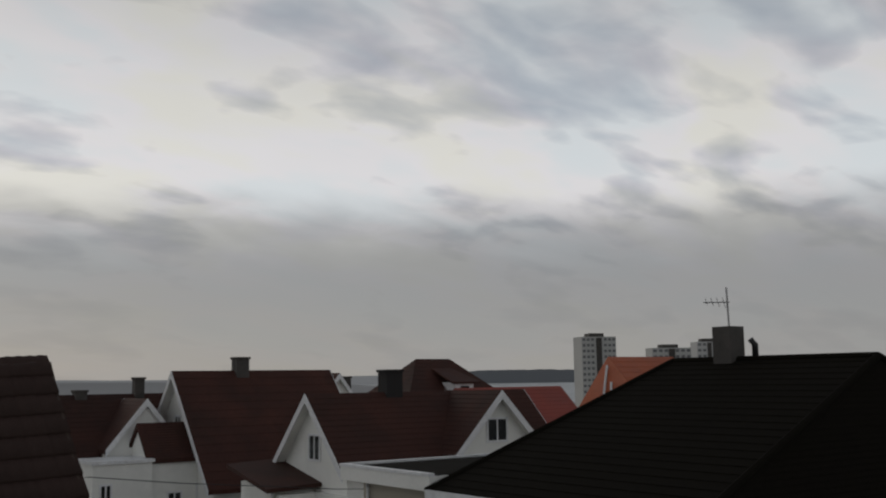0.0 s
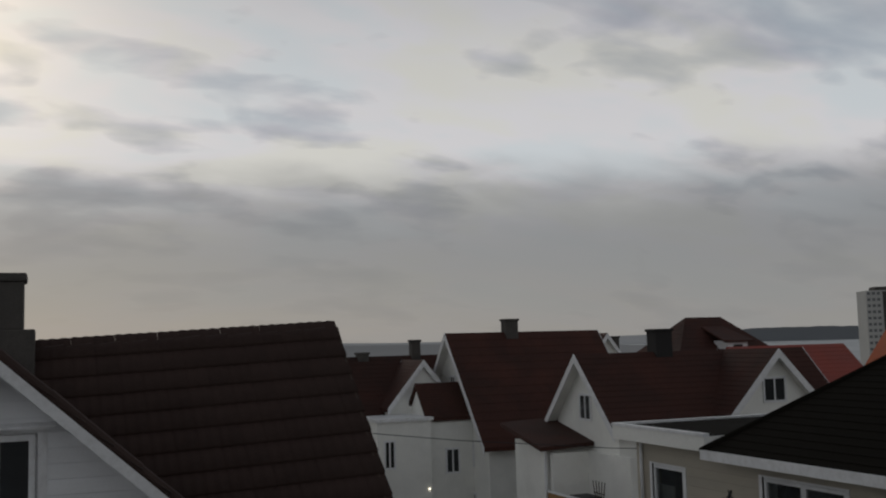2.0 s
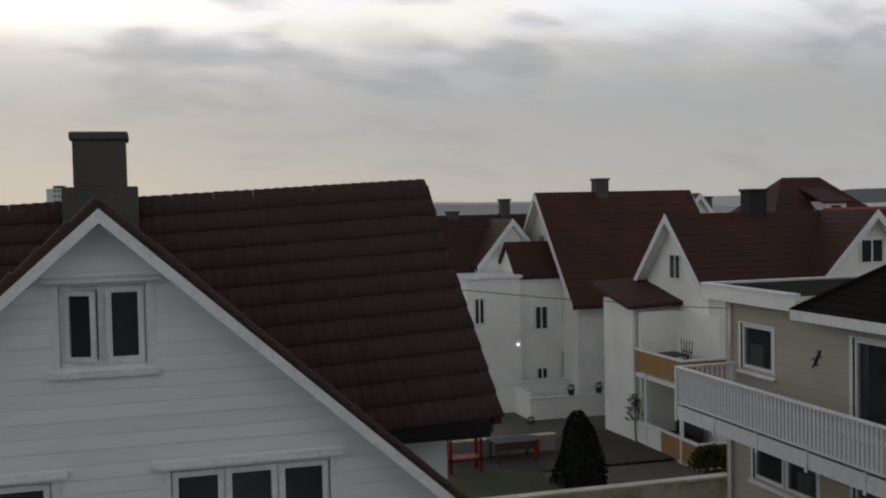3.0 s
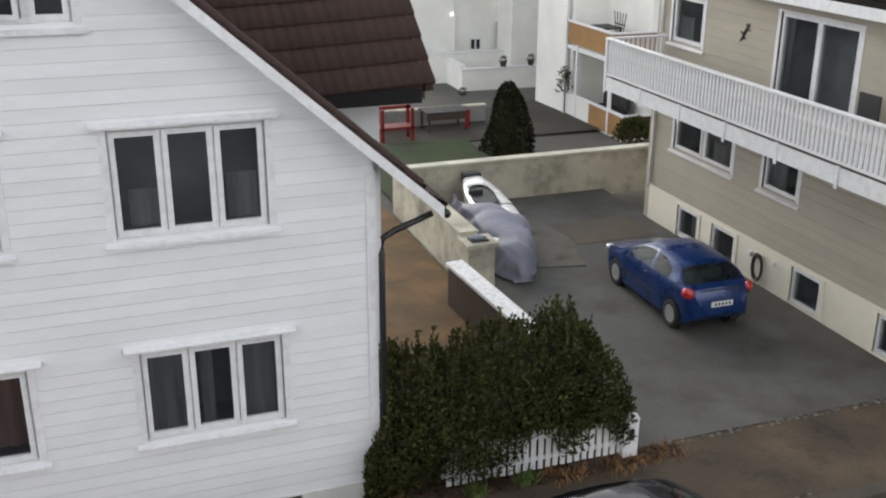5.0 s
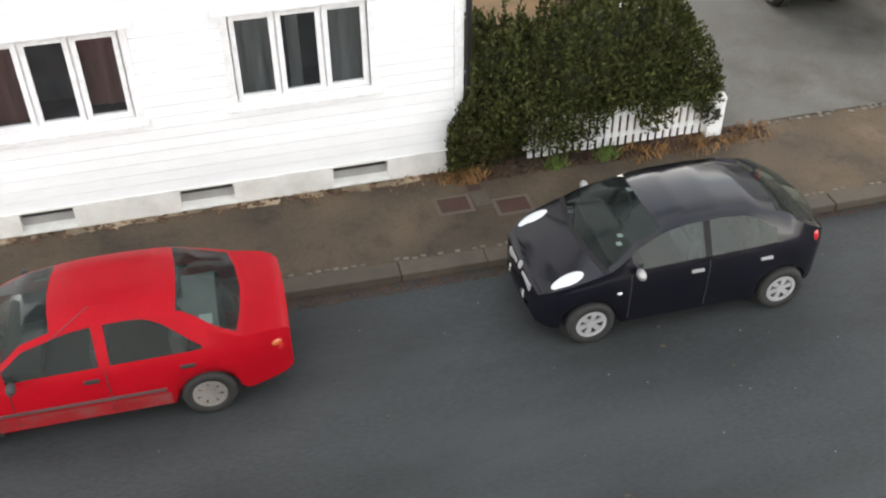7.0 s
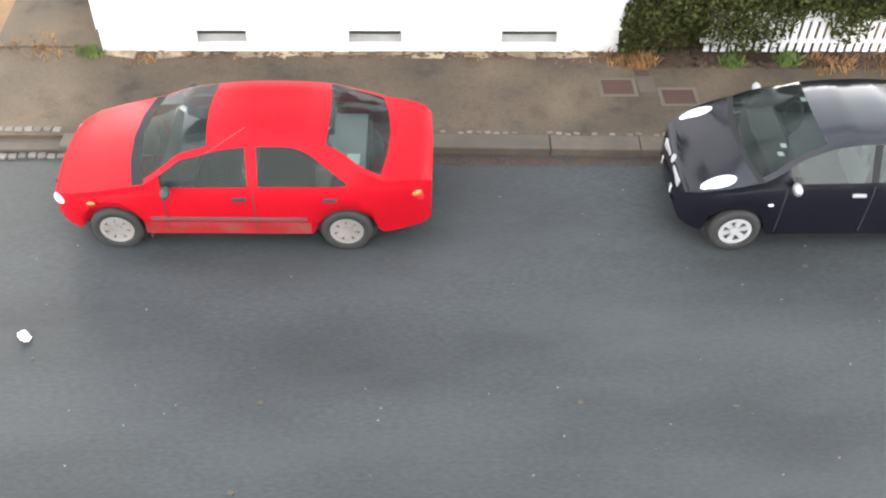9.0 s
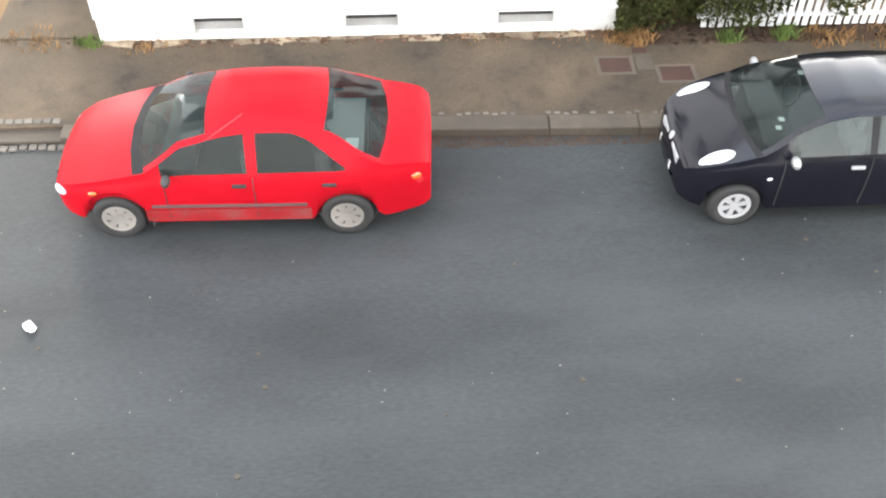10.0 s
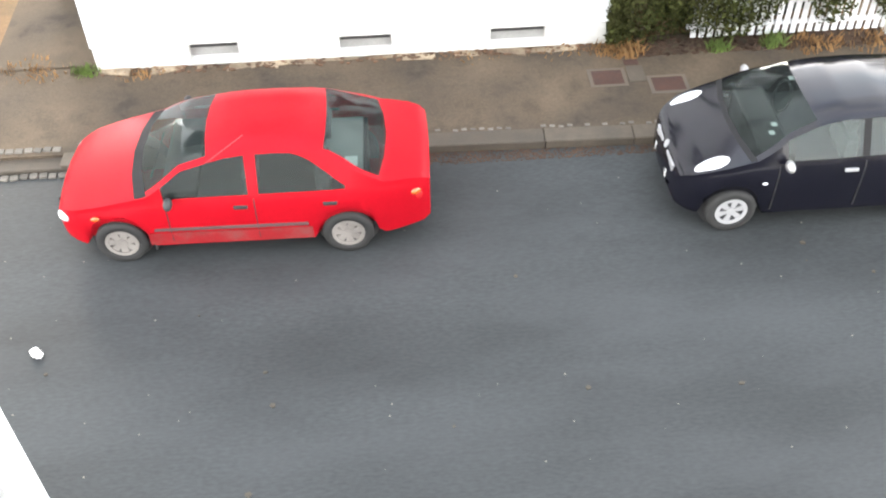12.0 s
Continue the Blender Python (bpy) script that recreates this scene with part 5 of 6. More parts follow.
# ---- roof tiles of the white house ----
def tile_mesh(w, l):
    """A double-roll tile: waved across, with a thick lower edge. Local x across, y up the slope."""
    n = 8
    top0, top1, low = [], [], []
    bm = bmesh.new()
    for i in range(n + 1):
        u = i / n
        z = 0.008 * math.sin(u * 4 * math.pi - 0.6) + 0.03
        top0.append(bm.verts.new((u * w, 0, z + 0.052)))
        top1.append(bm.verts.new((u * w, l, z)))
        low.append(bm.verts.new((u * w, 0, z - 0.008)))
    for i in range(n):
        bm.faces.new((top0[i], top0[i + 1], top1[i + 1], top1[i]))
        bm.faces.new((low[i], low[i + 1], top0[i + 1], top0[i]))
    me = bpy.data.meshes.new("tile")
    bm.to_mesh(me)
    bm.free()
    me.materials.append(M_TILE)
    for p in me.polygons:
        p.use_smooth = True
    return me


main_roof = next(o for o in house.children if o.name.startswith("main_roof"))
main_roof.matrix_basis = pose(RX1, RR, ZR - 0.05) @ pose(0, 0, 0.0, 0, -2.7, 0) @ pose(-RX1, -RR, -ZR)
SL = math.hypot(RR - RE, ZR - ZE)
ANG = math.degrees(math.atan2(ZR - ZE, RR - RE))
TW, TL = 0.30, 0.372
tm = tile_mesh(TW, TL + 0.05)
rows = int(SL / TL) + 1
for k in range(rows):
    v = k * TL - 0.03
    zk, yk = ZE + v * math.sin(radians(ANG)), RE + v * math.cos(radians(ANG))
    hide = max(0.0, (ZA - zk - 0.35) / SLOPE)
    for side in (1, -1):
        x = RX1 - TW + 0.015 if side > 0 else RX0 - 0.015
        while (x > XA + hide - TW) if side > 0 else (x + TW < XA - hide + TW):
            ob = new("tile", tm)
            ob.parent = main_roof
            ob.matrix_basis = pose(x, yk, zk + 0.004, ANG + random.uniform(-0.5, 0.5), 0, random.uniform(-0.4, 0.4))
            x -= side * TW
# ridge caps
rm = tube(bmesh.new(), [(0, 0, 0), (0.42, 0, 0.015)], [0.085, 0.10], 12)
rme = bpy.data.meshes.new("ridge_tile")
rm.to_mesh(rme)
rm.free()
rme.materials.append(M_TILE)
k = 0
while RX0 + 0.38 * k < RX1 - 0.42:
    ob = new("ridge_tile", rme)
    ob.parent = main_roof
    ob.matrix_basis = pose(RX0 + 0.38 * k, RR, ZR - 0.03 + random.uniform(-0.008, 0.008), 0, random.uniform(-0.6, 0.6), 0)
    k += 1
# verge tiles standing proud along both slopes of the gable
va = math.degrees(math.atan(SLOPE))
for side, ex in ((1, EXR), (-1, EXL)):
    k = 0
    while True:
        d = 0.37 * math.cos(radians(va)) * (k + 1)
        x = XA + side * d
        if (x - ex) * side > 0:
            break
        ob = new("verge_tile", rme)
        ob.parent = house
        lean = random.uniform(-0.8, 0.8)
        ob.matrix_basis = pose(x, WY0 + 0.09, zr(x) + 0.045 + random.uniform(-0.006, 0.006), 0, va + 180 + lean, 0) if side > 0 else pose(x, WY0 + 0.09, zr(x) + 0.045 + random.uniform(-0.006, 0.006), 0, -va + lean, 0)
        k += 1
# tiles along the wing's verge and slope
wing_roof = next(o for o in house.children if o.name.startswith("wing_roof"))
wl = math.hypot(EXR - XA, SLOPE * (EXR - XA))
wa = math.degrees(math.atan(SLOPE))
for k in range(int(wl / TL)):
    v = (k + 1) * TL + 0.06
    x, z = EXR + 0.05 - (v - TL) * math.cos(radians(wa)), zr(EXR + 0.05) + (v - TL) * math.sin(radians(wa))
    for j in range(3):
        ob = new("tile", tm)
        ob.parent = wing_roof
        ob.matrix_basis = pose(x, WY0 - 0.01 + TW * j, z, 0, 0, 90) @ pose(0, 0, 0, wa, 0, 0)

# ---- kerb, cobbles, iron covers, road specks ----
pavement = bpy.data.objects["pavement"]


def kerb_piece(length):
    bm = bmesh.new()
    bx(bm, 0.004, length - 0.004, 0, 0.26, -0.06, 0.115)
    bmesh.ops.bevel(bm, geom=bm.edges[:], offset=0.012, segments=1, affect="EDGES")
    me = bpy.data.meshes.new("kerb_stone")
    bm.to_mesh(me)
    bm.free()
    me.materials.append(M_KERB)
    return me


kme = {2.4: kerb_piece(2.4), 1.1: kerb_piece(1.1)}
x, k = -3.9, 0
while x < 30:
    ln = 2.4 if k % 3 else 1.1
    ob = new("kerb_stone", kme[ln])
    ob.parent = pavement
    ob.matrix_basis = pose(x, kerb_y(x), random.uniform(-0.01, 0.008), random.uniform(-1, 1), 0, math.degrees(math.atan2(kerb_y(x + ln) - kerb_y(x), ln)))
    x += ln
    k += 1
x = -30.0
while x < -3.95:
    ob = new("kerb_stone", kme[1.1])
    ob.parent = pavement
    ob.matrix_basis = pose(x, kerb_y(x), -0.055, 0, 0, 0)
    x += 1.1
cm_ = box(-0.05, 0.05, -0.045, 0.045, -0.03, 0.016, bevel=0.014)
cme = bpy.data.meshes.new("cobble")
cm_.to_mesh(cme)
cm_.free()
cme.materials.append(M_COBBLE)
for i in range(70):
    x = -11 + i * 0.115
    if x < -3.9:
        ob = new("cobble", cme)
        ob.parent = pavement
        ob.matrix_basis = pose(x, kerb_y(x) + 0.33 + random.uniform(-0.01, 0.01), 0.10, 0, 0, random.uniform(-9, 9))
for i in range(64):
    ob = new("cobble", cme)
    ob.parent = pavement
    x = -11 + i * 0.115
    ob.matrix_basis = pose(x, kerb_y(x) - 0.06 + random.uniform(-0.01, 0.01), 0.012, 0, 0, random.uniform(-9, 9))
x = -1.5
while x < 9:
    if random.random() < 0.72:
        ob = new("cobble", cme)
        ob.parent = pavement
        ob.matrix_basis = pose(x, kerb_y(x) + 0.31 + random.uniform(-0.012, 0.012), 0.092 + random.uniform(0, 0.008), 0, 0, random.uniform(-12, 12)) @ Matrix.Diagonal((0.7, 0.5, 0.8, 1))
    x += 0.11
drive = bpy.data.objects["driveway"]
x = 7.7
while x < 14:
    for r in range(2):
        if random.random() < 0.7:
            ob = new("cobble", cme)
            ob.parent = drive
            ob.matrix_basis = pose(x + random.uniform(-0.03, 0.03), 12.88 + 0.06 * r + random.uniform(-0.02, 0.02), 0.098 + random.uniform(0, 0.012), random.uniform(-8, 8), 0, random.uniform(-25, 25)) @ Matrix.Diagonal((0.7, 0.6, 0.8, 1))
    x += 0.12
for x0, x1, y0, y1 in ((2.80, 3.20, 11.97, 12.27), (3.56, 3.97, 11.77, 12.06)):
    cv = thing("iron_cover", "rusty rectangular iron cover set in the pavement", "manhole cover", group="iron covers in the pavement")
    part("plate", box(x0, x1, y0, y1, 0.07, 0.108), M_RUST, cv)
    part("collar", bars(bmesh.new(), (x0 - 0.05, x1 + 0.05, y0 - 0.05, y0, 0.07, 0.106), (x0 - 0.05, x1 + 0.05, y1, y1 + 0.05, 0.07, 0.106), (x0 - 0.05, x0, y0, y1, 0.07, 0.106), (x1, x1 + 0.05, y0, y1, 0.07, 0.106)), M_PATCH, cv)
part("cover_patch", box(3.28, 3.5, 12.0, 12.35, 0.07, 0.107), M_KERB, pavement)
sv = thing("stop_valve_cover", "small rusty round-cornered valve cover", "manhole cover")
part("lid", box(3.27, 3.47, 12.37, 12.50, 0.07, 0.109, bevel=0.02), M_RUST, sv)

rng = random.Random(4)


def crumbs(name, label, n, xr, yr, size, material, z, cat="litter"):
    bm = bmesh.new()
    for _ in range(n):
        x, y = rng.uniform(*xr), rng.uniform(*yr)
        s = size * rng.uniform(0.4, 1.3)
        a = rng.uniform(0, 6.28)
        zz = z(x, y) if callable(z) else z
        pts = [(x + s * rng.uniform(0.7, 1.2) * math.cos(a + q * 1.257), y + s * rng.uniform(0.5, 1.0) * math.sin(a + q * 1.257), zz) for q in range(5)]
        slab(bm, pts, (0, 0, min(0.012, s * 0.5)))
    ob = part(name, bm, material)
    return tagged(ob, label, cat, kind="stuff")


road_z = lambda x, y: 0.0 + 0.03 * (1 - ((y - 6.5) / 4.5) ** 2) - 0.001
crumbs("road_specks", "pale chewing-gum specks and grit on the asphalt", 190, (-9, 9), (3.2, 10.6), 0.010, M_COBBLE, road_z)
crumbs("road_spots", "larger pale spots on the asphalt", 26, (-7, 8), (5.5, 9.2), 0.03, M_KERB, road_z)
crumbs("leaf_litter", "brown leaves and dirt along the kerb", 4200, (-0.3, 9.5), (10.68, 10.92), 0.013, M_MOSS, 0.004)
crumbs("verge_litter", "brown leaf litter under the hedge and fence", 1500, (3.2, 7.9), (12.55, 12.95), 0.028, M_MOSS, 0.10)
ft = bmesh.new()
M_MORTAR = mat("crumbled_cement", (0.27, 0.215, 0.15), 0.9, var=0.35, scale=3.0, fine=30, bump=0.6, dirt=(0.075, 0.045, 0.028), dirt_amt=0.95, dirt_scale=1.6)
x = -3.72
while x < 2.7:
    ln = rng.uniform(0.12, 0.5)
    w0, w1 = rng.uniform(0.06, 0.20), rng.uniform(0.06, 0.20)
    slab(ft, [(x, 12.91 - w0, 0.09), (x + ln, 12.91 - w1, 0.09), (x + ln, 12.91, 0.09), (x, 12.91, 0.09)], (0, 0, rng.uniform(0.014, 0.03)))
    x += ln + (rng.uniform(0.05, 0.3) if rng.random() < 0.35 else 0.0)
tagged(part("footing", ft, M_MORTAR), "crumbling pale cement strip at the wall foot", "wall footing", kind="structure")
crumbs("wall_foot_dirt", "dirt and moss at the foot of the white house", 260, (-3.7, 3.4), (12.74, 12.90), 0.03, mat("rusty_wall_dirt", (0.11, 0.062, 0.036), 0.95, var=0.3, island=0.4), 0.104)
pp = thing("paper_scrap", "crumpled white paper scrap on the road", "litter", (-3.60, 8.07, 0.03))
pb = blob((0, 0, 0.03), (0.055, 0.085, 0.035), pose(0, 0, 0, 0, 0, 30), 9, 6)
for v in pb.verts:
    v.co += Vector((rng.uniform(-1, 1), rng.uniform(-1, 1), rng.uniform(-1, 1))) * 0.014
part("crumpled_sheet", pb, M_PAPER, pp)


# ---- plants ----
def leaves(name, n, shape, size, material, parent, label="", up=0.55, seed=3):
    """Many small leaves: shape(rng) gives a place and the way out from the middle."""
    r = np.random.RandomState(seed)
    vs, fs = [], []
    for i in range(n):
        p, out = shape(r)
        d = Vector(out) * 0.7 + Vector((0, 0, up)) + Vector(r.uniform(-0.6, 0.6, 3))
        d.normalize()
        side = d.cross(Vector(r.uniform(-1, 1, 3))).normalized()
        s = size * r.uniform(0.6, 1.3)
        p = Vector(p)
        b = len(vs)
        vs += [p, p + d * s * 0.5 + side * s * 0.24, p + d * s, p + d * s * 0.5 - side * s * 0.24]
        fs.append((b, b + 1, b + 2, b + 3))
    me = bpy.data.meshes.new(name)
    me.from_pydata([tuple(v) for v in vs], [], fs)
    me.materials.append(material)
    ob = new(name, me)
    ob.parent = parent
    if label:
        ob["label"] = label
    return ob


def hedge_top(x):
    return 1.80 + 0.32 * min(1, max(0, (x - 3.6) / 2.0)) - 0.85 * max(0, (x - 6.0) / 1.15) ** 2 + 0.08 * math.sin(2.3 * x) + 0.06 * math.sin(5.1 * x + 1)


def hedge_place(r):
    x = r.uniform(3.10, 7.1)
    top = (hedge_top(x) if x > 3.4 else 1.35 - 2.2 * (3.4 - x)) + 0.12 * r.uniform(-1, 1)
    z = 0.12 + (top - 0.12) * r.uniform(0, 1) ** 0.75
    k = (z - 0.12) / (top - 0.12)
    half = 0.46 + 0.28 * math.sin(math.pi * min(1, k + 0.1)) + 0.10 * math.sin(4 * x + 3 * z)
    if k > 0.85:
        y = r.uniform(-1, 1) * half
    else:
        y = (-1 if r.rand() < 0.72 else 1) * half * r.uniform(0.65, 1.05)
    if x < 3.42:
        y = -0.58 + 0.11 * r.uniform(-1, 1)
    if x > 5.0 and z < 0.55 + 0.25 * math.sin(7 * x):
        z += 0.55
    return (x, 13.38 + y, z), (0.25 * r.uniform(-1, 1), np.sign(y) * 0.6, 0.5 if k > 0.8 else 0.1)


hedge = thing("hedge", "dense dark green evergreen hedge behind the picket fence", "hedge", (0, 0, 0))
# filler core, coloured dark as the shade between the leaves
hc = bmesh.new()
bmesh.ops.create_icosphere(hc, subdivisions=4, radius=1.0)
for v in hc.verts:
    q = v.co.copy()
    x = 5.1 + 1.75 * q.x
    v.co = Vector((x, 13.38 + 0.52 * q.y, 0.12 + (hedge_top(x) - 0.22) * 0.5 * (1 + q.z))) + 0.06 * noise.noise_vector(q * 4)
part("inner_core", hc, mat("hedge_shade", (0.018, 0.024, 0.010), 0.9, var=0.3, bump=0), hedge, "dark filler core with the inner shade in its colour")
leaves("foliage", 32000, hedge_place, 0.076, M_FOLIAGE, hedge, "small upright leaves")


def shoot_place(r):
    i = r.randint(0, 90)
    q = np.random.RandomState(i)
    x, y = q.uniform(3.45, 6.7), 13.38 + q.uniform(-0.6, 0.5)
    t = r.uniform(0, 1)
    return (x + 0.05 * t * q.uniform(-1, 1), y, hedge_top(x) - 0.25 + t * q.uniform(0.2, 0.55)), (0.6 * r.uniform(-1, 1), 0.6 * r.uniform(-1, 1), 0.5)


leaves("young_growth", 4500, shoot_place, 0.075, M_FOLIAGE, hedge, "young shoots standing up", seed=8)


def cypress_place(r):
    t = r.uniform(0, 1) ** 1.3
    a = r.uniform(0, 6.283)
    rad = (0.95 * (1 - t) ** 0.55 + 0.08) * (0.82 + 0.12 * math.sin(3 * a + 5 * t)) * r.uniform(0.85, 1.03)
    z = -0.5 + 2.55 * t
    if math.sin(a) < 0 and t > 0.86:
        z -= 0.05
    return (12.25 + rad * math.cos(a), 29.5 + rad * math.sin(a), z), (math.cos(a), math.sin(a), 0.4)


cyp = thing("cypress", "dark clipped conical cypress in the back garden", "tree", (0, 0, 0))
part("trunk", tube(bmesh.new(), [(12.25, 29.5, -0.6), (12.25, 29.5, 0.6), (12.25, 29.5, 1.6)], [0.09, 0.07, 0.03]), M_BARK, cyp)
core = bmesh.new()
tube(core, [(12.25, 29.5, -0.5 + 2.4 * t) for t in (0.0, 0.1, 0.3, 0.5, 0.7, 0.85, 0.97)], [0.82 * (1 - t) ** 0.55 * 0.9 + 0.02 for t in (0.0, 0.1, 0.3, 0.5, 0.7, 0.85, 0.97)], 14)
part("inner_crown", core, M_CYPRESS, cyp)
leaves("crown", 9000, cypress_place, 0.09, M_CYPRESS, cyp, seed=5)


def tuft(label, x, y, z, n, rad, h, material, cat="weeds", seed=1):
    t = thing("weed_tuft", label, cat, (x, y, z), group="weeds on the pavement")
    r = random.Random(seed)
    bm = bmesh.new()
    for _ in range(n):
        a, d = r.uniform(0, 6.283), rad * r.random() ** 0.7
        px, py = d * math.cos(a), d * math.sin(a) * 0.6
        ln = h * r.uniform(0.5, 1.1)
        lean = Vector((r.uniform(-0.5, 0.5), r.uniform(-0.5, 0.5), 1)).normalized()
        w = Vector((math.cos(a + 1.3), math.sin(a + 1.3), 0)) * 0.008
        p = Vector((px, py, 0))
        bm.faces.new([bm.verts.new(q) for q in (p - w, p + w, p + lean * ln * 0.6 + w * 0.8, p + lean * ln + Vector((lean.x, lean.y, -0.15)) * ln * 0.3)])
    tagged(part("grass_clump", bm, material, t), kind="stuff")
    return t


M_STRAW = mat("dry_straw_grass", (0.22, 0.12, 0.045), 0.9, var=0.3, scale=4, fine=30, bump=0)
M_WEED = mat("fresh_weed", (0.10, 0.15, 0.03), 0.8, var=0.3, scale=4, fine=30, bump=0)
for i, (x, y, n, rd, hh, m) in enumerate(((3.35, 12.66, 220, 0.30, 0.22, M_STRAW), (3.05, 12.72, 90, 0.25, 0.14, M_STRAW), (4.6, 12.62, 120, 0.18, 0.18, M_WEED), (5.35, 12.66, 120, 0.20, 0.2, M_WEED), (5.9, 12.6, 160, 0.4, 0.15, M_STRAW), (6.8, 12.6, 160, 0.5, 0.14, M_STRAW),
                                          (7.6, 12.7, 160, 0.5, 0.12, M_STRAW), (-3.9, 12.85, 120, 0.22, 0.14, M_WEED), (-3.2, 12.82, 90, 0.4, 0.1, M_STRAW), (1.2, 12.84, 60, 0.5, 0.07, M_STRAW), (2.4, 12.84, 70, 0.5, 0.09, M_STRAW), (-4.6, 12.95, 120, 0.5, 0.1, M_STRAW))):
    tuft("green weeds at the wall foot" if m is M_WEED else "dry yellow-brown grass tuft at the wall foot", x, y, 0.10, n, rd, hh, m, seed=i)

# ---- picket fence and gate post ----
fence = thing("picket_fence", "low white picket fence in front of the hedge", "fence")
pm = bmesh.new()
slab(pm, [(-0.037, 0, 0), (0.037, 0, 0), (0.037, 0, 0.60), (0, 0, 0.65), (-0.037, 0, 0.60)], (0, 0.022, 0))
bmesh.ops.recalc_face_normals(pm, faces=pm.faces[:])
first = part("picket", pm, M_TRIM, fence)
first.location = (4.3, 12.84, 0.16)
x = 4.415
while x < 6.95:
    ob = new("picket", first.data)
    ob.parent = fence
    ob.location = (x, 12.84 + random.uniform(-0.004, 0.004), 0.16 + random.uniform(-0.01, 0.01))
    x += 0.115
for z in (0.28, 0.62):
    part("rail", box(4.2, 7.0, 12.865, 12.90, z, z + 0.06), M_TRIM, fence)
gp = thing("gate_post", "white square gate post with pointed cap and small dark box", "gate post", (7.08, 12.86, 0.1))
part("post", box(-0.12, 0.12, -0.09, 0.09, 0, 0.62, bevel=0.008), M_TRIM, gp)
gcap = bmesh.new()
slab(gcap, [(-0.13, -0.10, 0.62), (0.13, -0.10, 0.62), (0, -0.10, 0.80)], (0, 0.2, 0))
bmesh.ops.recalc_face_normals(gcap, faces=gcap.faces[:])
part("cap", gcap, M_TRIM, gp)
part("box_plate", box(-0.035, 0.045, -0.105, -0.09, 0.28, 0.46), M_PLASTIC, gp, "small dark plate")

# ---- garden walls ----
sw_ = thing("boundary_wall", "stained cream concrete wall with a coping and end pillar", "wall")
part("wall_body", box(7.06, 7.40, 19.7, 24.5, 0.0, 1.180), M_CONC, sw_)
part("coping", box(7.02, 7.44, 19.75, 24.5, 1.182, 1.225, bevel=0.012), M_CONC, sw_)
part("pillar", box(7.02, 7.58, 19.2, 19.7, 0.0, 1.05), M_CONC, sw_)
part("pillar_cap", box(6.96, 7.64, 19.14, 19.74, 1.05, 1.15, bevel=0.015), M_CONC, sw_)
bw = thing("back_wall", "stained cream concrete wall closing the driveway", "wall")
part("wall_body", box(7.42, 14.6, 24.5, 24.72, 0.0, 1.18), M_CONC, bw)
part("coping", box(7.42, 14.6, 24.46, 24.76, 1.18, 1.25, bevel=0.012), mat("pale_coping", (0.62, 0.60, 0.50), 0.9, var=0.12, dirt=(0.25, 0.24, 0.18), dirt_amt=0.5), bw)
low = thing("low_garden_wall", "low dark wall with a peeling white capping board", "wall")
part("wall_body", slab(bmesh.new(), [(6.42, 18.75, 0.0), (6.62, 18.75, 0.0), (6.82, 15.2, 0.0), (6.62, 15.2, 0.0)], (0, 0, 0.93)), M_WOODDARK, low)
part("capping", slab(bmesh.new(), [(6.40, 18.85, 0.93), (6.74, 18.85, 0.95), (6.94, 15.1, 0.95), (6.60, 15.1, 0.93)], (0, 0, 0.06)), mat("peeling_white_paint", (0.74, 0.745, 0.75), 0.5, var=0.06, scale=2, fine=40, dirt=(0.10, 0.09, 0.08), dirt_amt=0.35, dirt_scale=10.0), low, "white painted capping, peeling")
ot = thing("wrapped_bundle", "small pale wrapped bundle on a dark tray on the pillar", "bundle", (7.28, 19.4, 1.15))
part("tray", box(-0.17, 0.2, -0.12, 0.14, 0.0, 0.035, bevel=0.01), M_PLASTIC, ot)
part("cloth", blob((-0.02, 0.02, 0.06), (0.14, 0.1, 0.05)), M_TARP, ot, smooth=True)
tagged(part("driveway_patch", box(10.35, 12.3, 20.9, 23.0, 0.10, 0.168), M_PATCH), "brownish leaf-stained patch of the driveway", "driveway", kind="structure")

pc = bmesh.new()
slab(pc, [(8.9, 19.9, 0.14), (9.9, 19.7, 0.14), (10.3, 21.4, 0.14), (10.1, 23.2, 0.14), (9.0, 23.4, 0.14)], (0, 0, 0.034))
tagged(part("worn_patch", pc, mat("worn_pale_asphalt", (0.125, 0.118, 0.10), 0.85, var=0.3, scale=1.2, fine=30, bump=0.6, dirt=(0.06, 0.052, 0.04), dirt_amt=0.9, dirt_scale=1.2)), "pale worn patch of the driveway beside the boat", "driveway", kind="structure")

# ---- covered boat ----
boat = thing("covered_boat", "small white boat half under a wrinkled grey tarpaulin", "boat")
hull = bmesh.new()


def boat_at(y):
    """Centre, half width and gunwale height of the boat at y."""
    k = 24.0 - y
    hw = float(np.interp(y, [19.35, 19.6, 20.2, 21.0, 22.0, 23.0, 23.7, 24.0], [0.06, 0.24, 0.42, 0.51, 0.53, 0.47, 0.36, 0.29]))
    return 8.98 - 0.148 * k, hw, float(np.interp(y, [19.35, 19.8, 21.0, 24.0], [0.62, 0.74, 0.88, 0.98]))


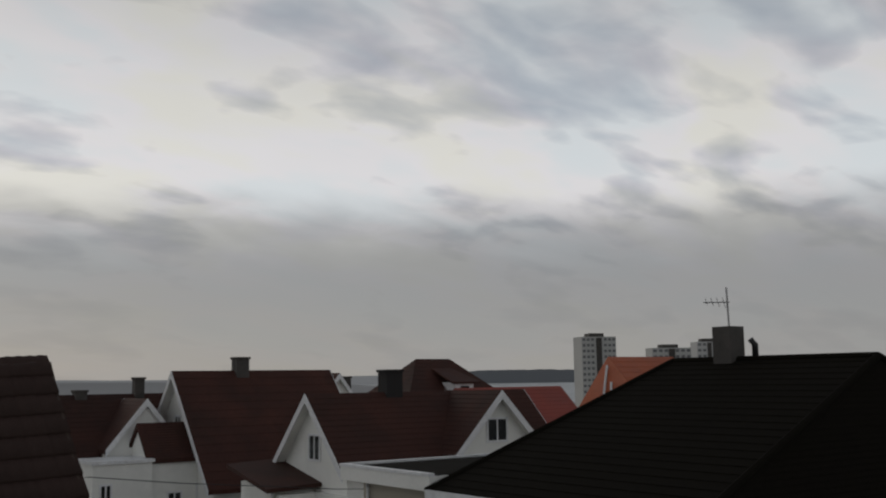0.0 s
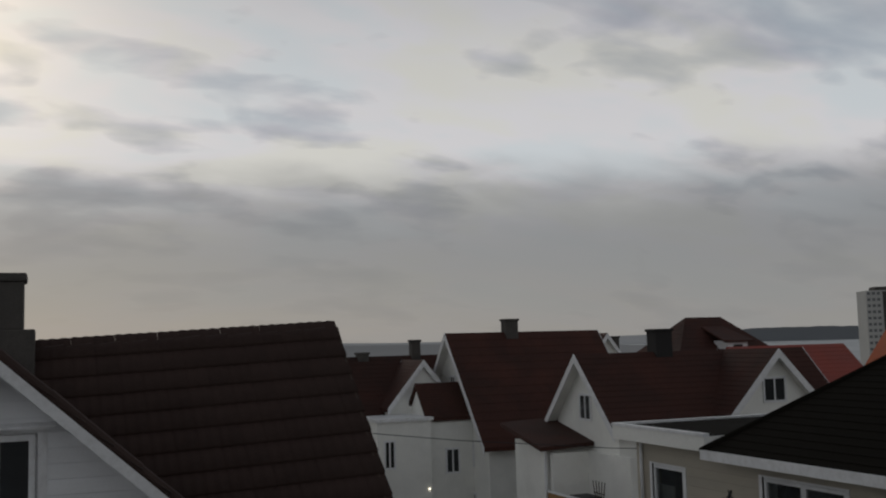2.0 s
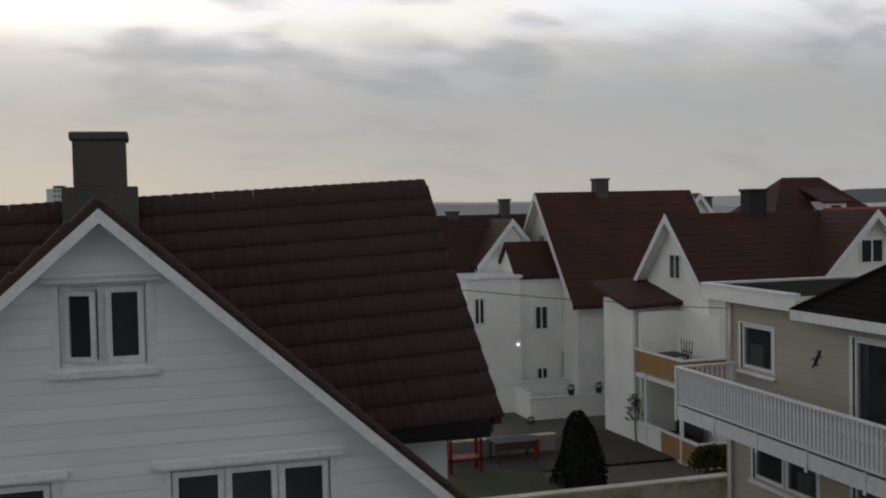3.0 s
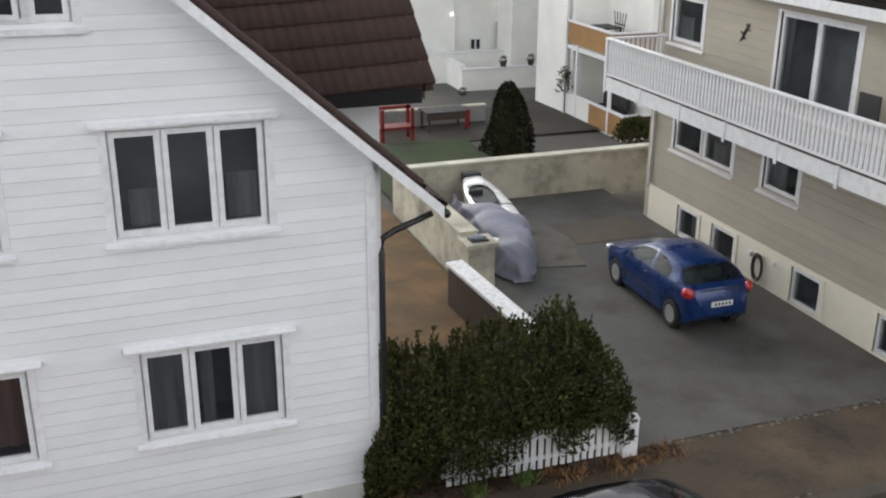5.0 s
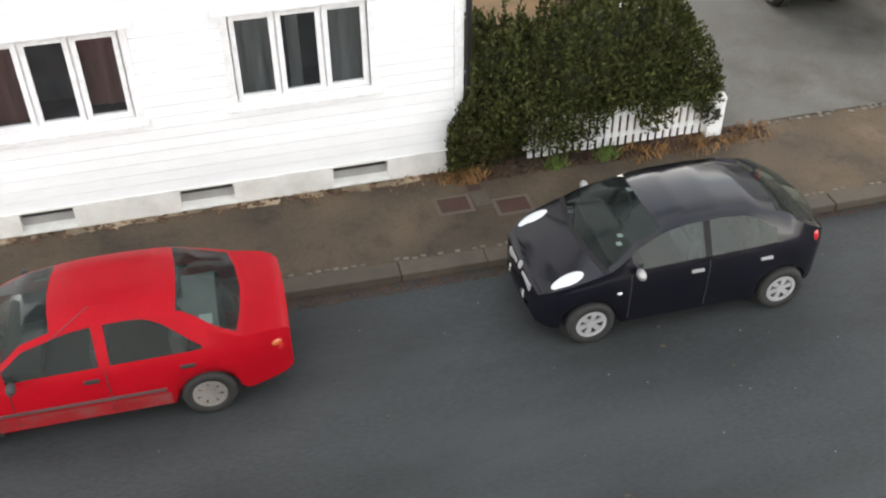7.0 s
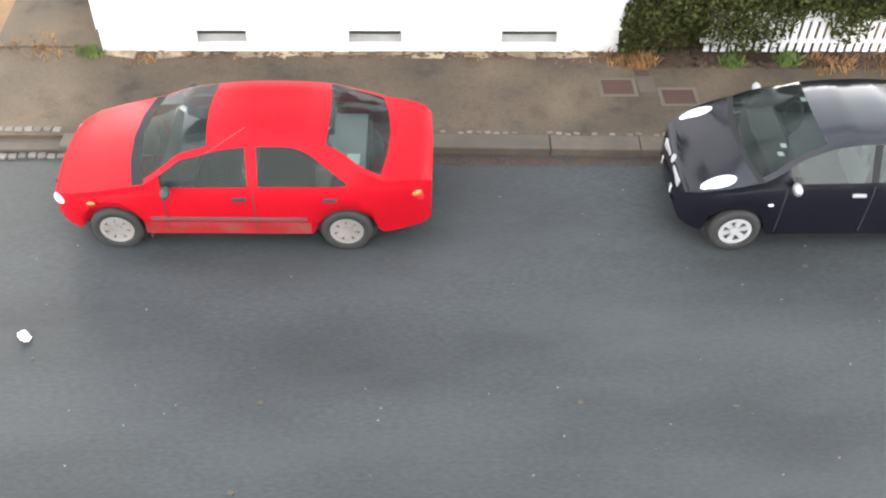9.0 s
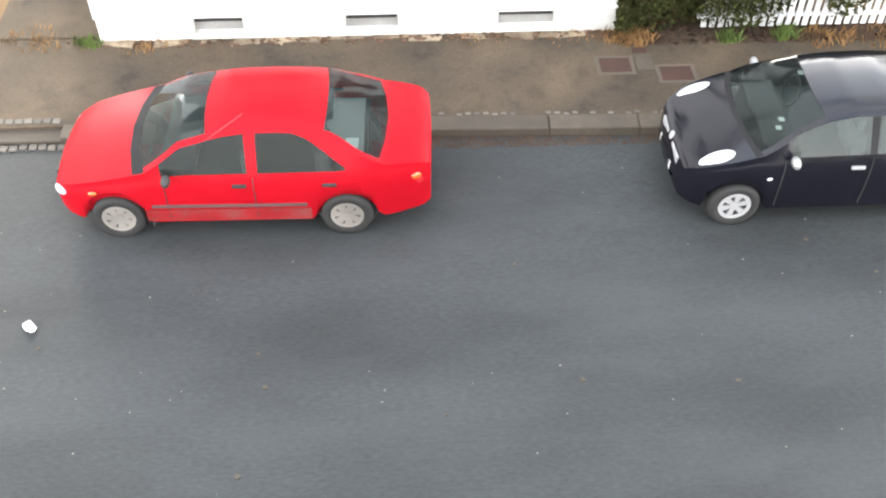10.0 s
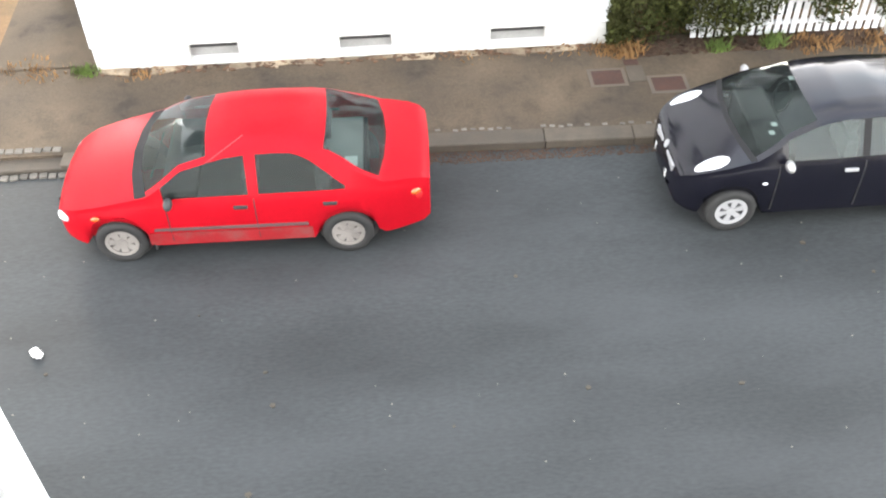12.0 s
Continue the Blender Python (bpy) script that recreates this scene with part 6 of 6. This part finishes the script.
rg = []
for k in range(25):
    y = 24.0 - 4.3 * k / 24
    cx, w, z = boat_at(y)
    dish = -0.30 if 21.95 < y < 23.35 else 0.0
    rg.append([hull.verts.new((cx + u * w, y, zz)) for u, zz in ((-0.45, 0.30), (-0.85, 0.5), (-1.0, z - 0.14), (-0.95, z - 0.02), (-0.78, z + 0.02), (-0.7, z + 0.03 + dish), (-0.1, z + 0.05 + dish), (0.28, z + 0.05 + dish), (0.40, z + 0.05), (0.75, z + 0.02), (0.95, z - 0.03), (1.0, z - 0.14), (0.85, 0.5), (0.45, 0.30))])
for a, b in zip(rg, rg[1:]):
    for i in range(len(a) - 1):
        hull.faces.new((a[i], a[i + 1], b[i + 1], b[i]))
hull.faces.new(rg[0]), hull.faces.new(rg[-1][::-1])
bmesh.ops.recalc_face_normals(hull, faces=hull.faces[:])
hull_ob = part("hull", hull, M_GEL, boat, "white glassfibre hull", smooth=True)
hull_ob.data.set_sharp_from_angle(angle=radians(40))
# dark slab just under the rim paints the shade of the open cockpit
shade_slab, rim = bmesh.new(), []
for k in range(24):
    q = 2 * math.pi * k / 24
    y = 22.64 + 0.66 * math.sin(q)
    cx, w, z = boat_at(y)
    rim.append((cx - 0.21 * w + 0.29 * math.copysign(abs(math.cos(q)) ** 0.7, math.cos(q)), y, z + 0.055))
part("cockpit", slab(shade_slab, [(p[0], p[1], p[2] - 0.04) for p in rim], (0, 0, 0.02)), M_BAR, boat, "dark slab in the cockpit, coloured as its shade")
part("cockpit_rim", tube(bmesh.new(), rim + rim[:1], 0.022, 6), M_PLASTIC, boat, smooth=True)
part("seat", box(8.40, 8.74, 22.75, 22.87, 0.80, 1.08, bevel=0.03), M_PLASTIC, boat)
part("outboard", box(8.74, 9.20, 24.0, 24.28, 0.80, 1.10, bevel=0.05), M_PLASTIC, boat, "black outboard motor")
part("rub_line", tube(bmesh.new(), [(boat_at(21.9)[0] + u * boat_at(21.9)[1], 21.9 + 0.12 * u, boat_at(21.9)[2] + z) for u, z in ((0.38, 0.06), (0.75, 0.03), (0.96, -0.02), (1.02, -0.14))], 0.010, 5), M_PLASTIC, boat)
tp = bmesh.new()
NU, NV = 60, 44
grid = []
for i in range(NU + 1):
    row = []
    y0 = 23.75 - 4.55 * i / NU
    reach = float(np.interp(y0, [20.3, 20.8, 21.6, 21.95, 22.4, 23.75], [1.0, 0.66, 0.50, 0.40, 0.31, 0.24]))
    cx, w, z = boat_at(max(y0, 19.36))
    slack = float(np.interp(y0, [19.2, 20.5, 21.8, 23.0, 23.75], [0.10, 0.06, 0.18, 0.40, 0.30]))
    low = float(np.interp(y0, [19.2, 19.35, 19.6], [0.35, 0.85, 1.0]))
    for j in range(NV + 1):
        u = reach * j / NV
        x = cx + float(np.interp(u, [0, 0.3, 0.38, 0.5, 0.62, 0.70, 1.0], [-w - slack - 0.10, -w - slack * 0.5, -w * 0.8, 0.0, w * 0.8, w + 0.06, w + 0.12]))
        zz = float(np.interp(u, [0, 0.3, 0.38, 0.5, 0.62, 0.70, 1.0], [0.17, z - 0.06, z + 0.06, z + 0.12, z + 0.06, z - 0.10, 0.17]))
        side = min(1.0, 6 * abs(u - 0.5))
        fold = 0.045 * noise.noise(Vector((y0 * 1.7, u * 5, 1))) + 0.020 * math.sin(9 * y0 + 14 * u + 2 * noise.noise(Vector((y0, u * 3, 5)))) + 0.02 * noise.noise(Vector((y0 * 6, u * 9, 3)))
        lump = 0.10 * math.exp(-((y0 - 21.5) / 0.35) ** 2 - ((u - 0.42) / 0.12) ** 2)
        row.append(tp.verts.new((x + math.copysign(side, u - 0.5) * fold * 1.3, y0 + 0.5 * fold, max(0.165, (0.17 + (zz - 0.17) * low) + (1 - 0.6 * side) * (fold + lump) + 0.03))))
    grid.append(row)
for a, b in zip(grid, grid[1:]):
    for j in range(NV):
        tp.faces.new((a[j], a[j + 1], b[j + 1], b[j]))
tp.faces.new(grid[-1])
bmesh.ops.recalc_face_normals(tp, faces=tp.faces[:])
part("tarpaulin", tp, M_TARP, boat, "wrinkled grey cover", smooth=True)

# ---- things on the beige house ----
hr = thing("garden_hose", "coiled black garden hose hung on the cellar wall", "hose", (12.74, 17.66, 0.52))
for k in range(4):
    r_ = 0.17 + 0.018 * k
    part("coil", tube(bmesh.new(), [(-0.025 * (k % 2), r_ * 0.75 * math.cos(q), r_ * 1.35 * math.sin(q)) for q in (2 * math.pi * i / 20 for i in range(21))], 0.014, 6), M_BLACKPIPE, hr, smooth=True)
part("hook", box(0.0, 0.05, -0.03, 0.03, 0.18, 0.26), M_METALGREY, hr)
lz = thing("wall_ornament", "dark metal lizard-shaped ornament on the beige wall", "ornament", (12.77, 18.95, 5.06))
part("body", tube(bmesh.new(), [(0, -0.12, 0.2), (0, -0.06, 0.1), (0, 0.02, 0.0), (0, 0.06, -0.1), (0, 0.16, -0.18)], [0.02, 0.035, 0.04, 0.03, 0.008], 8), M_PLASTIC, lz, smooth=True)
for q in ((-0.05, 0.1, -0.16, 0.06), (-0.05, 0.1, -0.02, 0.2), (0.05, -0.05, 0.15, 0.02), (0.05, -0.05, -0.03, -0.12)):
    part("leg", tube(bmesh.new(), [(0, q[0], q[1]), (0, q[2], q[3])], 0.012, 6), M_PLASTIC, lz)
for y, z in ((17.95, 0.72), (17.2, 0.76)):
    lp = thing("wall_tap", "small white fitting on the cellar wall", "tap", (12.76, y, z))
    part("fitting", box(-0.04, 0.04, -0.035, 0.035, -0.05, 0.05, bevel=0.01), M_TRIM, lp)
dpb = thing("downpipe", "white rainwater pipe at the corner of the beige house", "drainpipe")
part("pipe", tube(bmesh.new(), [(12.72, 22.0, 3.4), (12.72, 22.0, 1.1), (12.66, 22.0, 1.0)], 0.04, 8), M_TRIM, dpb, smooth=True)
part("pipe", tube(bmesh.new(), [(12.72, 22.0, 5.95), (12.72, 22.0, 4.65)], 0.04, 8), M_TRIM, dpb, smooth=True)
bchair = thing("balcony_chair", "dark garden chair standing on the balcony", "chair", (12.2, 14.9, BZ))
part("seat", box(-0.25, 0.25, -0.25, 0.25, 0.38, 0.42), M_PLASTIC, bchair)
part("backrest", box(0.21, 0.25, -0.25, 0.25, 0.45, 0.95, bevel=0.01), M_PLASTIC, bchair)
for sx in (-0.22, 0.22):
    for sy in (-0.22, 0.22):
        part("leg", box(sx - 0.018, sx + 0.018, sy - 0.018, sy + 0.018, 0, 0.38), M_PLASTIC, bchair)

# ---- balconies of the far white house ----
wing = thing("balcony_wing", "white rendered wing with a small brown roof", "building")
part("wall", box(16.5, 19.0, 34.3, 36.8, -0.7, 4.7), M_FARWHITE, wing)
part("roof", slab(bmesh.new(), [(16.1, 33.9, 4.5), (19.2, 33.9, 4.62), (19.2, 37.2, 5.3), (16.1, 37.2, 5.15)], (0, 0, 0.14)), M_ROOF, wing)
part("end_post", box(16.42, 16.5, 34.22, 34.3, -0.7, 4.6), M_TRIM, wing)
tb_ = thing("stacked_balconies", "two stacked balconies with ochre and white panels", "balcony")
for z0, full, yn in ((2.35, True, 31.0), (-0.16, False, 30.05)):
    part("deck", box(16.5, 19.6, yn, 34.25, z0 - 0.22, z0 - 0.06), M_TRIM, tb_)
    part("side_panel", box(16.48, 16.53, yn, 34.2 if full else 32.4, z0, z0 + 0.72), M_OCHRE, tb_, "ochre painted panel")
    if not full:
        part("side_panel", box(16.48, 16.53, 32.4, 34.2, z0, z0 + 0.70), M_FARWHITE, tb_)
    part("front_panel", box(16.53, 19.6, yn, yn + 0.05, z0, z0 + 0.72), M_OCHRE if full else M_WOODDARK, tb_)
    part("top_rail", bars(bmesh.new(), (16.44, 16.57, yn - 0.05, 34.2, z0 + 0.72, z0 + 0.78), (16.57, 19.6, yn - 0.05, yn + 0.08, z0 + 0.72, z0 + 0.78)), M_TRIM, tb_)
part("post", box(16.46, 16.56, 31.0, 31.1, -0.8, 2.35), M_TRIM, tb_)
part("post", box(16.46, 16.56, 33.4, 33.5, -0.8, 2.35), M_TRIM, tb_)
part("inner_wall", box(16.6, 19.6, 34.0, 34.2, -0.1, 4.4), M_FARWHITE, tb_)
part("recess", box(18.0, 18.2, 31.2, 34.0, -0.1, 4.4), M_FARWHITE, tb_)
sofa = thing("garden_sofa", "dark garden sofa on the lower balcony", "sofa", (17.3, 32.6, -0.16))
part("seat", box(-0.4, 0.4, -0.8, 0.8, 0.0, 0.45, bevel=0.06), M_PLASTIC, sofa)
part("backrest", box(0.25, 0.45, -0.8, 0.8, 0.45, 0.95, bevel=0.06), M_PLASTIC, sofa)
bt = thing("balcony_table", "dark table and chairs on the upper balcony", "table", (17.3, 33.0, 2.29))
part("tabletop", box(-0.35, 0.35, -0.5, 0.5, 0.70, 0.74), M_PLASTIC, bt)
for sx in (-0.3, 0.3):
    for sy in (-0.45, 0.45):
        part("leg", box(sx - 0.02, sx + 0.02, sy - 0.02, sy + 0.02, 0, 0.70), M_PLASTIC, bt)
trl = thing("trellis", "fan-shaped dark trellis on the upper balcony", "trellis", (17.2, 31.9, 2.29))
for k in range(5):
    part("slat", tube(bmesh.new(), [(0, 0.05 * (k - 2), 0.2), (0, 0.2 * (k - 2), 1.35)], 0.016, 5), M_WOODDARK, trl)
for z in (0.6, 0.95):
    part("crossbar", box(-0.015, 0.015, -0.35, 0.35, z, z + 0.03), M_WOODDARK, trl)
lr = thing("ramp_rail", "low white railing beneath the balcony", "railing")
part("rail", box(16.2, 16.28, 31.0, 33.9, -0.32, -0.24), M_TRIM, lr)
part("rail", box(16.2, 16.28, 31.0, 33.9, -0.62, -0.56), M_TRIM, lr)
for y in (31.0, 32.4, 33.85):
    part("post", box(16.2, 16.28, y - 0.04, y + 0.04, -0.7, -0.24), M_TRIM, lr)


def bush_place(cx, cy, cz, rx, rz):
    def f(r):
        a, b = r.uniform(0, 6.283), r.uniform(-0.3, 1.57)
        k = r.uniform(0.5, 1.0)
        return (cx + rx * k * math.cos(a) * math.cos(b), cy + rx * k * math.sin(a) * math.cos(b), cz + rz * k * math.sin(b)), (math.cos(a), math.sin(a), 0.5)
    return f


palm = thing("garden_shrub", "straggly olive-green shrub by the concrete wall", "shrub")
part("stem", tube(bmesh.new(), [(14.75, 26.2, -0.1), (14.8, 26.2, 0.7), (14.7, 26.1, 1.1)], [0.05, 0.04, 0.02], 6), M_BARK, palm)
leaves("foliage", 1300, bush_place(14.7, 26.2, 1.0, 0.60, 0.55), 0.12, M_FOLIAGE, palm, seed=11)
vine = thing("climbing_plant", "thin climbing plant on the white wall", "plant")
part("stem", tube(bmesh.new(), [(16.4, 34.0, -0.6), (16.38, 34.1, 0.5), (16.4, 34.05, 1.2)], 0.02, 5), M_BARK, vine)
leaves("foliage", 240, bush_place(16.36, 34.1, 0.7, 0.28, 0.8), 0.11, M_FOLIAGE, vine, seed=12)

# ---- back garden ----
tagged(sheet("lawn", lambda x, y: -0.05 + 0.01 * math.sin(x * 2), [7.5, 9, 10.5, 11.6], [24.8, 27, 29, 31.5], M_GRASS, "", ""), "rough green garden lawn behind the concrete wall", "lawn", kind="structure")
tagged(sheet("yard", lambda x, y: -0.15 - 0.25 * min(1.0, max(0.0, (y - 33) / 8)), [6, 9, 12, 16, 22], [31.5, 33, 36, 38, 48], mat("damp_dark_yard", (0.046, 0.038, 0.029), 0.85, var=0.3, scale=0.8, fine=20, bump=0.5, dirt=(0.02, 0.019, 0.016), dirt_amt=0.7, dirt_scale=0.6), "", ""), "dark damp asphalt yard between the far houses", "yard", kind="structure")
toy = thing("red_garden_bench", "bright red painted garden bench frame", "bench", (9.55, 32.4, -0.15))
for q in (-0.5, 0.5):
    part("leg", box(q - 0.05, q + 0.05, -0.3, -0.2, 0, 1.05), M_RED, toy)
    part("leg", box(q - 0.05, q + 0.05, 0.2, 0.3, 0, 1.05), M_RED, toy)
part("seat", box(-0.6, 0.6, -0.3, 0.3, 0.38, 0.46), M_RED, toy)
part("top_bar", box(-0.6, 0.6, 0.2, 0.3, 0.95, 1.05), M_RED, toy)
gt = thing("garden_table", "dark garden table with a red edge", "table", (11.7, 33.2, -0.15))
part("tabletop", box(-0.95, 0.55, -0.45, 0.45, 0.62, 0.68), M_PLASTIC, gt)
part("skirt", box(-0.95, 0.55, -0.45, -0.42, 0.42, 0.62), M_WOODDARK, gt)
part("end_board", box(0.40, 0.55, -0.48, -0.4, 0.1, 0.7), M_RED, gt, "red end board")
for sx in (-0.85, 0.45):
    for sy in (-0.38, 0.38):
        part("leg", box(sx - 0.03, sx + 0.03, sy - 0.03, sy + 0.03, 0, 0.62), M_WOODDARK, gt)
for nm, lim, lab in (("low_white_wall", (14.4, 18.2, 39.2, 39.4, -0.6, 0.55), "low cream garden wall in the far yard"), ("low_white_wall", (13.6, 17.0, 41.0, 41.2, -0.6, 0.9), "low white wall before the tall house"), ("low_white_wall", (14.4, 14.6, 39.4, 41.0, -0.6, 0.7), "short white return wall in the far yard")):
    w_ = thing(nm, lab, "wall")
    part("wall_body", box(*lim), M_FARWHITE, w_)
    part("coping", box(lim[0] - 0.03, lim[1] + 0.03, lim[2] - 0.03, lim[3] + 0.03, lim[5], lim[5] + 0.05), M_TRIM, w_)
for x, y, z in ((16.2, 39.3, 0.6), (17.4, 39.3, 0.6), (14.2, 38.6, -0.4)):
    pt = thing("plant_pot", "small dark potted plant", "plant pot", (x, y, z), group="plant pots in the far yard")
    part("pot", cyl(bmesh.new(), (0, 0, 0), (0, 0, 1), 0.11, 0.22, 12, 0.14), M_PLASTIC, pt)
    leaves("foliage", 60, bush_place(0, 0, 0.22, 0.16, 0.2), 0.08, M_CYPRESS, pt, seed=3)
gw = thing("retaining_wall", "low grey rendered wall behind the garden table", "wall")
part("wall_body", box(9.2, 13.3, 34.0, 34.15, -0.5, 0.36), mat("grey_rendered_wall", (0.24, 0.235, 0.225), 0.9, var=0.15, scale=1.0, fine=30, bump=0.4, dirt=(0.12, 0.11, 0.10), dirt_amt=0.6), gw)
part("coping", box(9.17, 13.33, 33.97, 34.18, 0.36, 0.41), M_CONC, gw)
dpt = thing("downpipe", "dark rainwater pipe on the tall white house", "drainpipe")
part("pipe", tube(bmesh.new(), [(19.6, 40.2, 4.2), (19.6, 40.2, -0.5)], 0.05, 6), M_BLACKPIPE, dpt)
ol = thing("outdoor_lamp", "small lit lamp on the far white wall", "lamp", (14.75, 41.34, 2.45))
M_LIT = bpy.data.materials.new("lit_bulb")
M_LIT.use_nodes = True
M_LIT.node_tree.nodes["Principled BSDF"].inputs["Emission Color"].default_value = (1, 0.9, 0.7, 1)
M_LIT.node_tree.nodes["Principled BSDF"].inputs["Emission Strength"].default_value = 3.0
part("bulb", blob((0, 0, 0), (0.04, 0.03, 0.04)), M_LIT, ol, smooth=True)
wire = thing("overhead_wire", "thin dark overhead cable between the houses", "cable")
part("strand", tube(bmesh.new(), [(3.9, 19.7, 6.2), (6.5, 25, 5.95), (9.04, 30.48, 5.75), (11.66, 30.2, 5.42), (14.0, 29, 5.25), (15.26, 27.71, 5.19), (16.5, 22.7, 5.5)], 0.012, 5), M_BLACKPIPE, wire)

# roof ladders on the orange roof
for y0, y1, x1 in ((31.9, 32.1, 30.5), (31.3, 31.7, 30.3)):
    rl_ = thing("roof_ladder", "thin white roof ladder on the orange roof", "ladder", group="ladders on the orange roof")
    part("stile", tube(bmesh.new(), [(29.78, y0, 6.4), (x1 - 0.06, y1, 5.6 + (x1 - 29.6) * 3.45)], 0.05, 5), M_TRIM, rl_)

# ---- the house the camera leans out of ----
own = thing("near_house", "plain white boarded house with an open attic window", "house")
ow = bmesh.new()
for lim in ((-6, -0.48, 0.45, 0.75, 0, 9.8), (0.75, 7, 0.45, 0.75, 0, 9.8), (-0.48, 0.75, 0.45, 0.75, 0, 7.25), (-0.48, 0.75, 0.45, 0.75, 8.75, 9.8), (-6, 7, -6, -5.8, 0, 9.8), (-6, -5.8, -5.8, 0.45, 0, 9.8), (6.8, 7, -5.8, 0.45, 0, 9.8)):
    bx(ow, *lim)
part("wall", ow, M_WHITE, own)
orf = bmesh.new()
slab(orf, [(-6.3, 0.95, 9.7), (7.3, 0.95, 9.7), (7.3, -2.7, 12.2), (-6.3, -2.7, 12.2)], (0, 0, 0.15))
slab(orf, [(-6.3, -6.3, 9.7), (7.3, -6.3, 9.7), (7.3, -2.7, 12.2), (-6.3, -2.7, 12.2)], (0, 0, 0.15))
part("roof", orf, M_TILE, own)
part("floor", box(-5.8, 6.8, -5.8, 0.45, 6.3, 6.5), M_WOODDARK, own)
sash = part("open_sash", bars(bmesh.new(), (0, 0.045, -0.02, 0.02, 0, 1.4), (0.825, 0.86, -0.014, 0.014, 0, 1.4), (0.045, 0.825, -0.02, 0.02, 0, 0.05), (0.045, 0.81, -0.02, 0.02, 1.35, 1.4)), M_TRIM, own, "white casement swung wide open")
sash.matrix_basis = pose(-0.455, 0.93, 7.28, 0, 0, math.degrees(math.atan2(0.816, 0.275)))
part("pane", box(0.045, 0.825, -0.004, 0.004, 0.05, 1.35), M_PANE, sash)
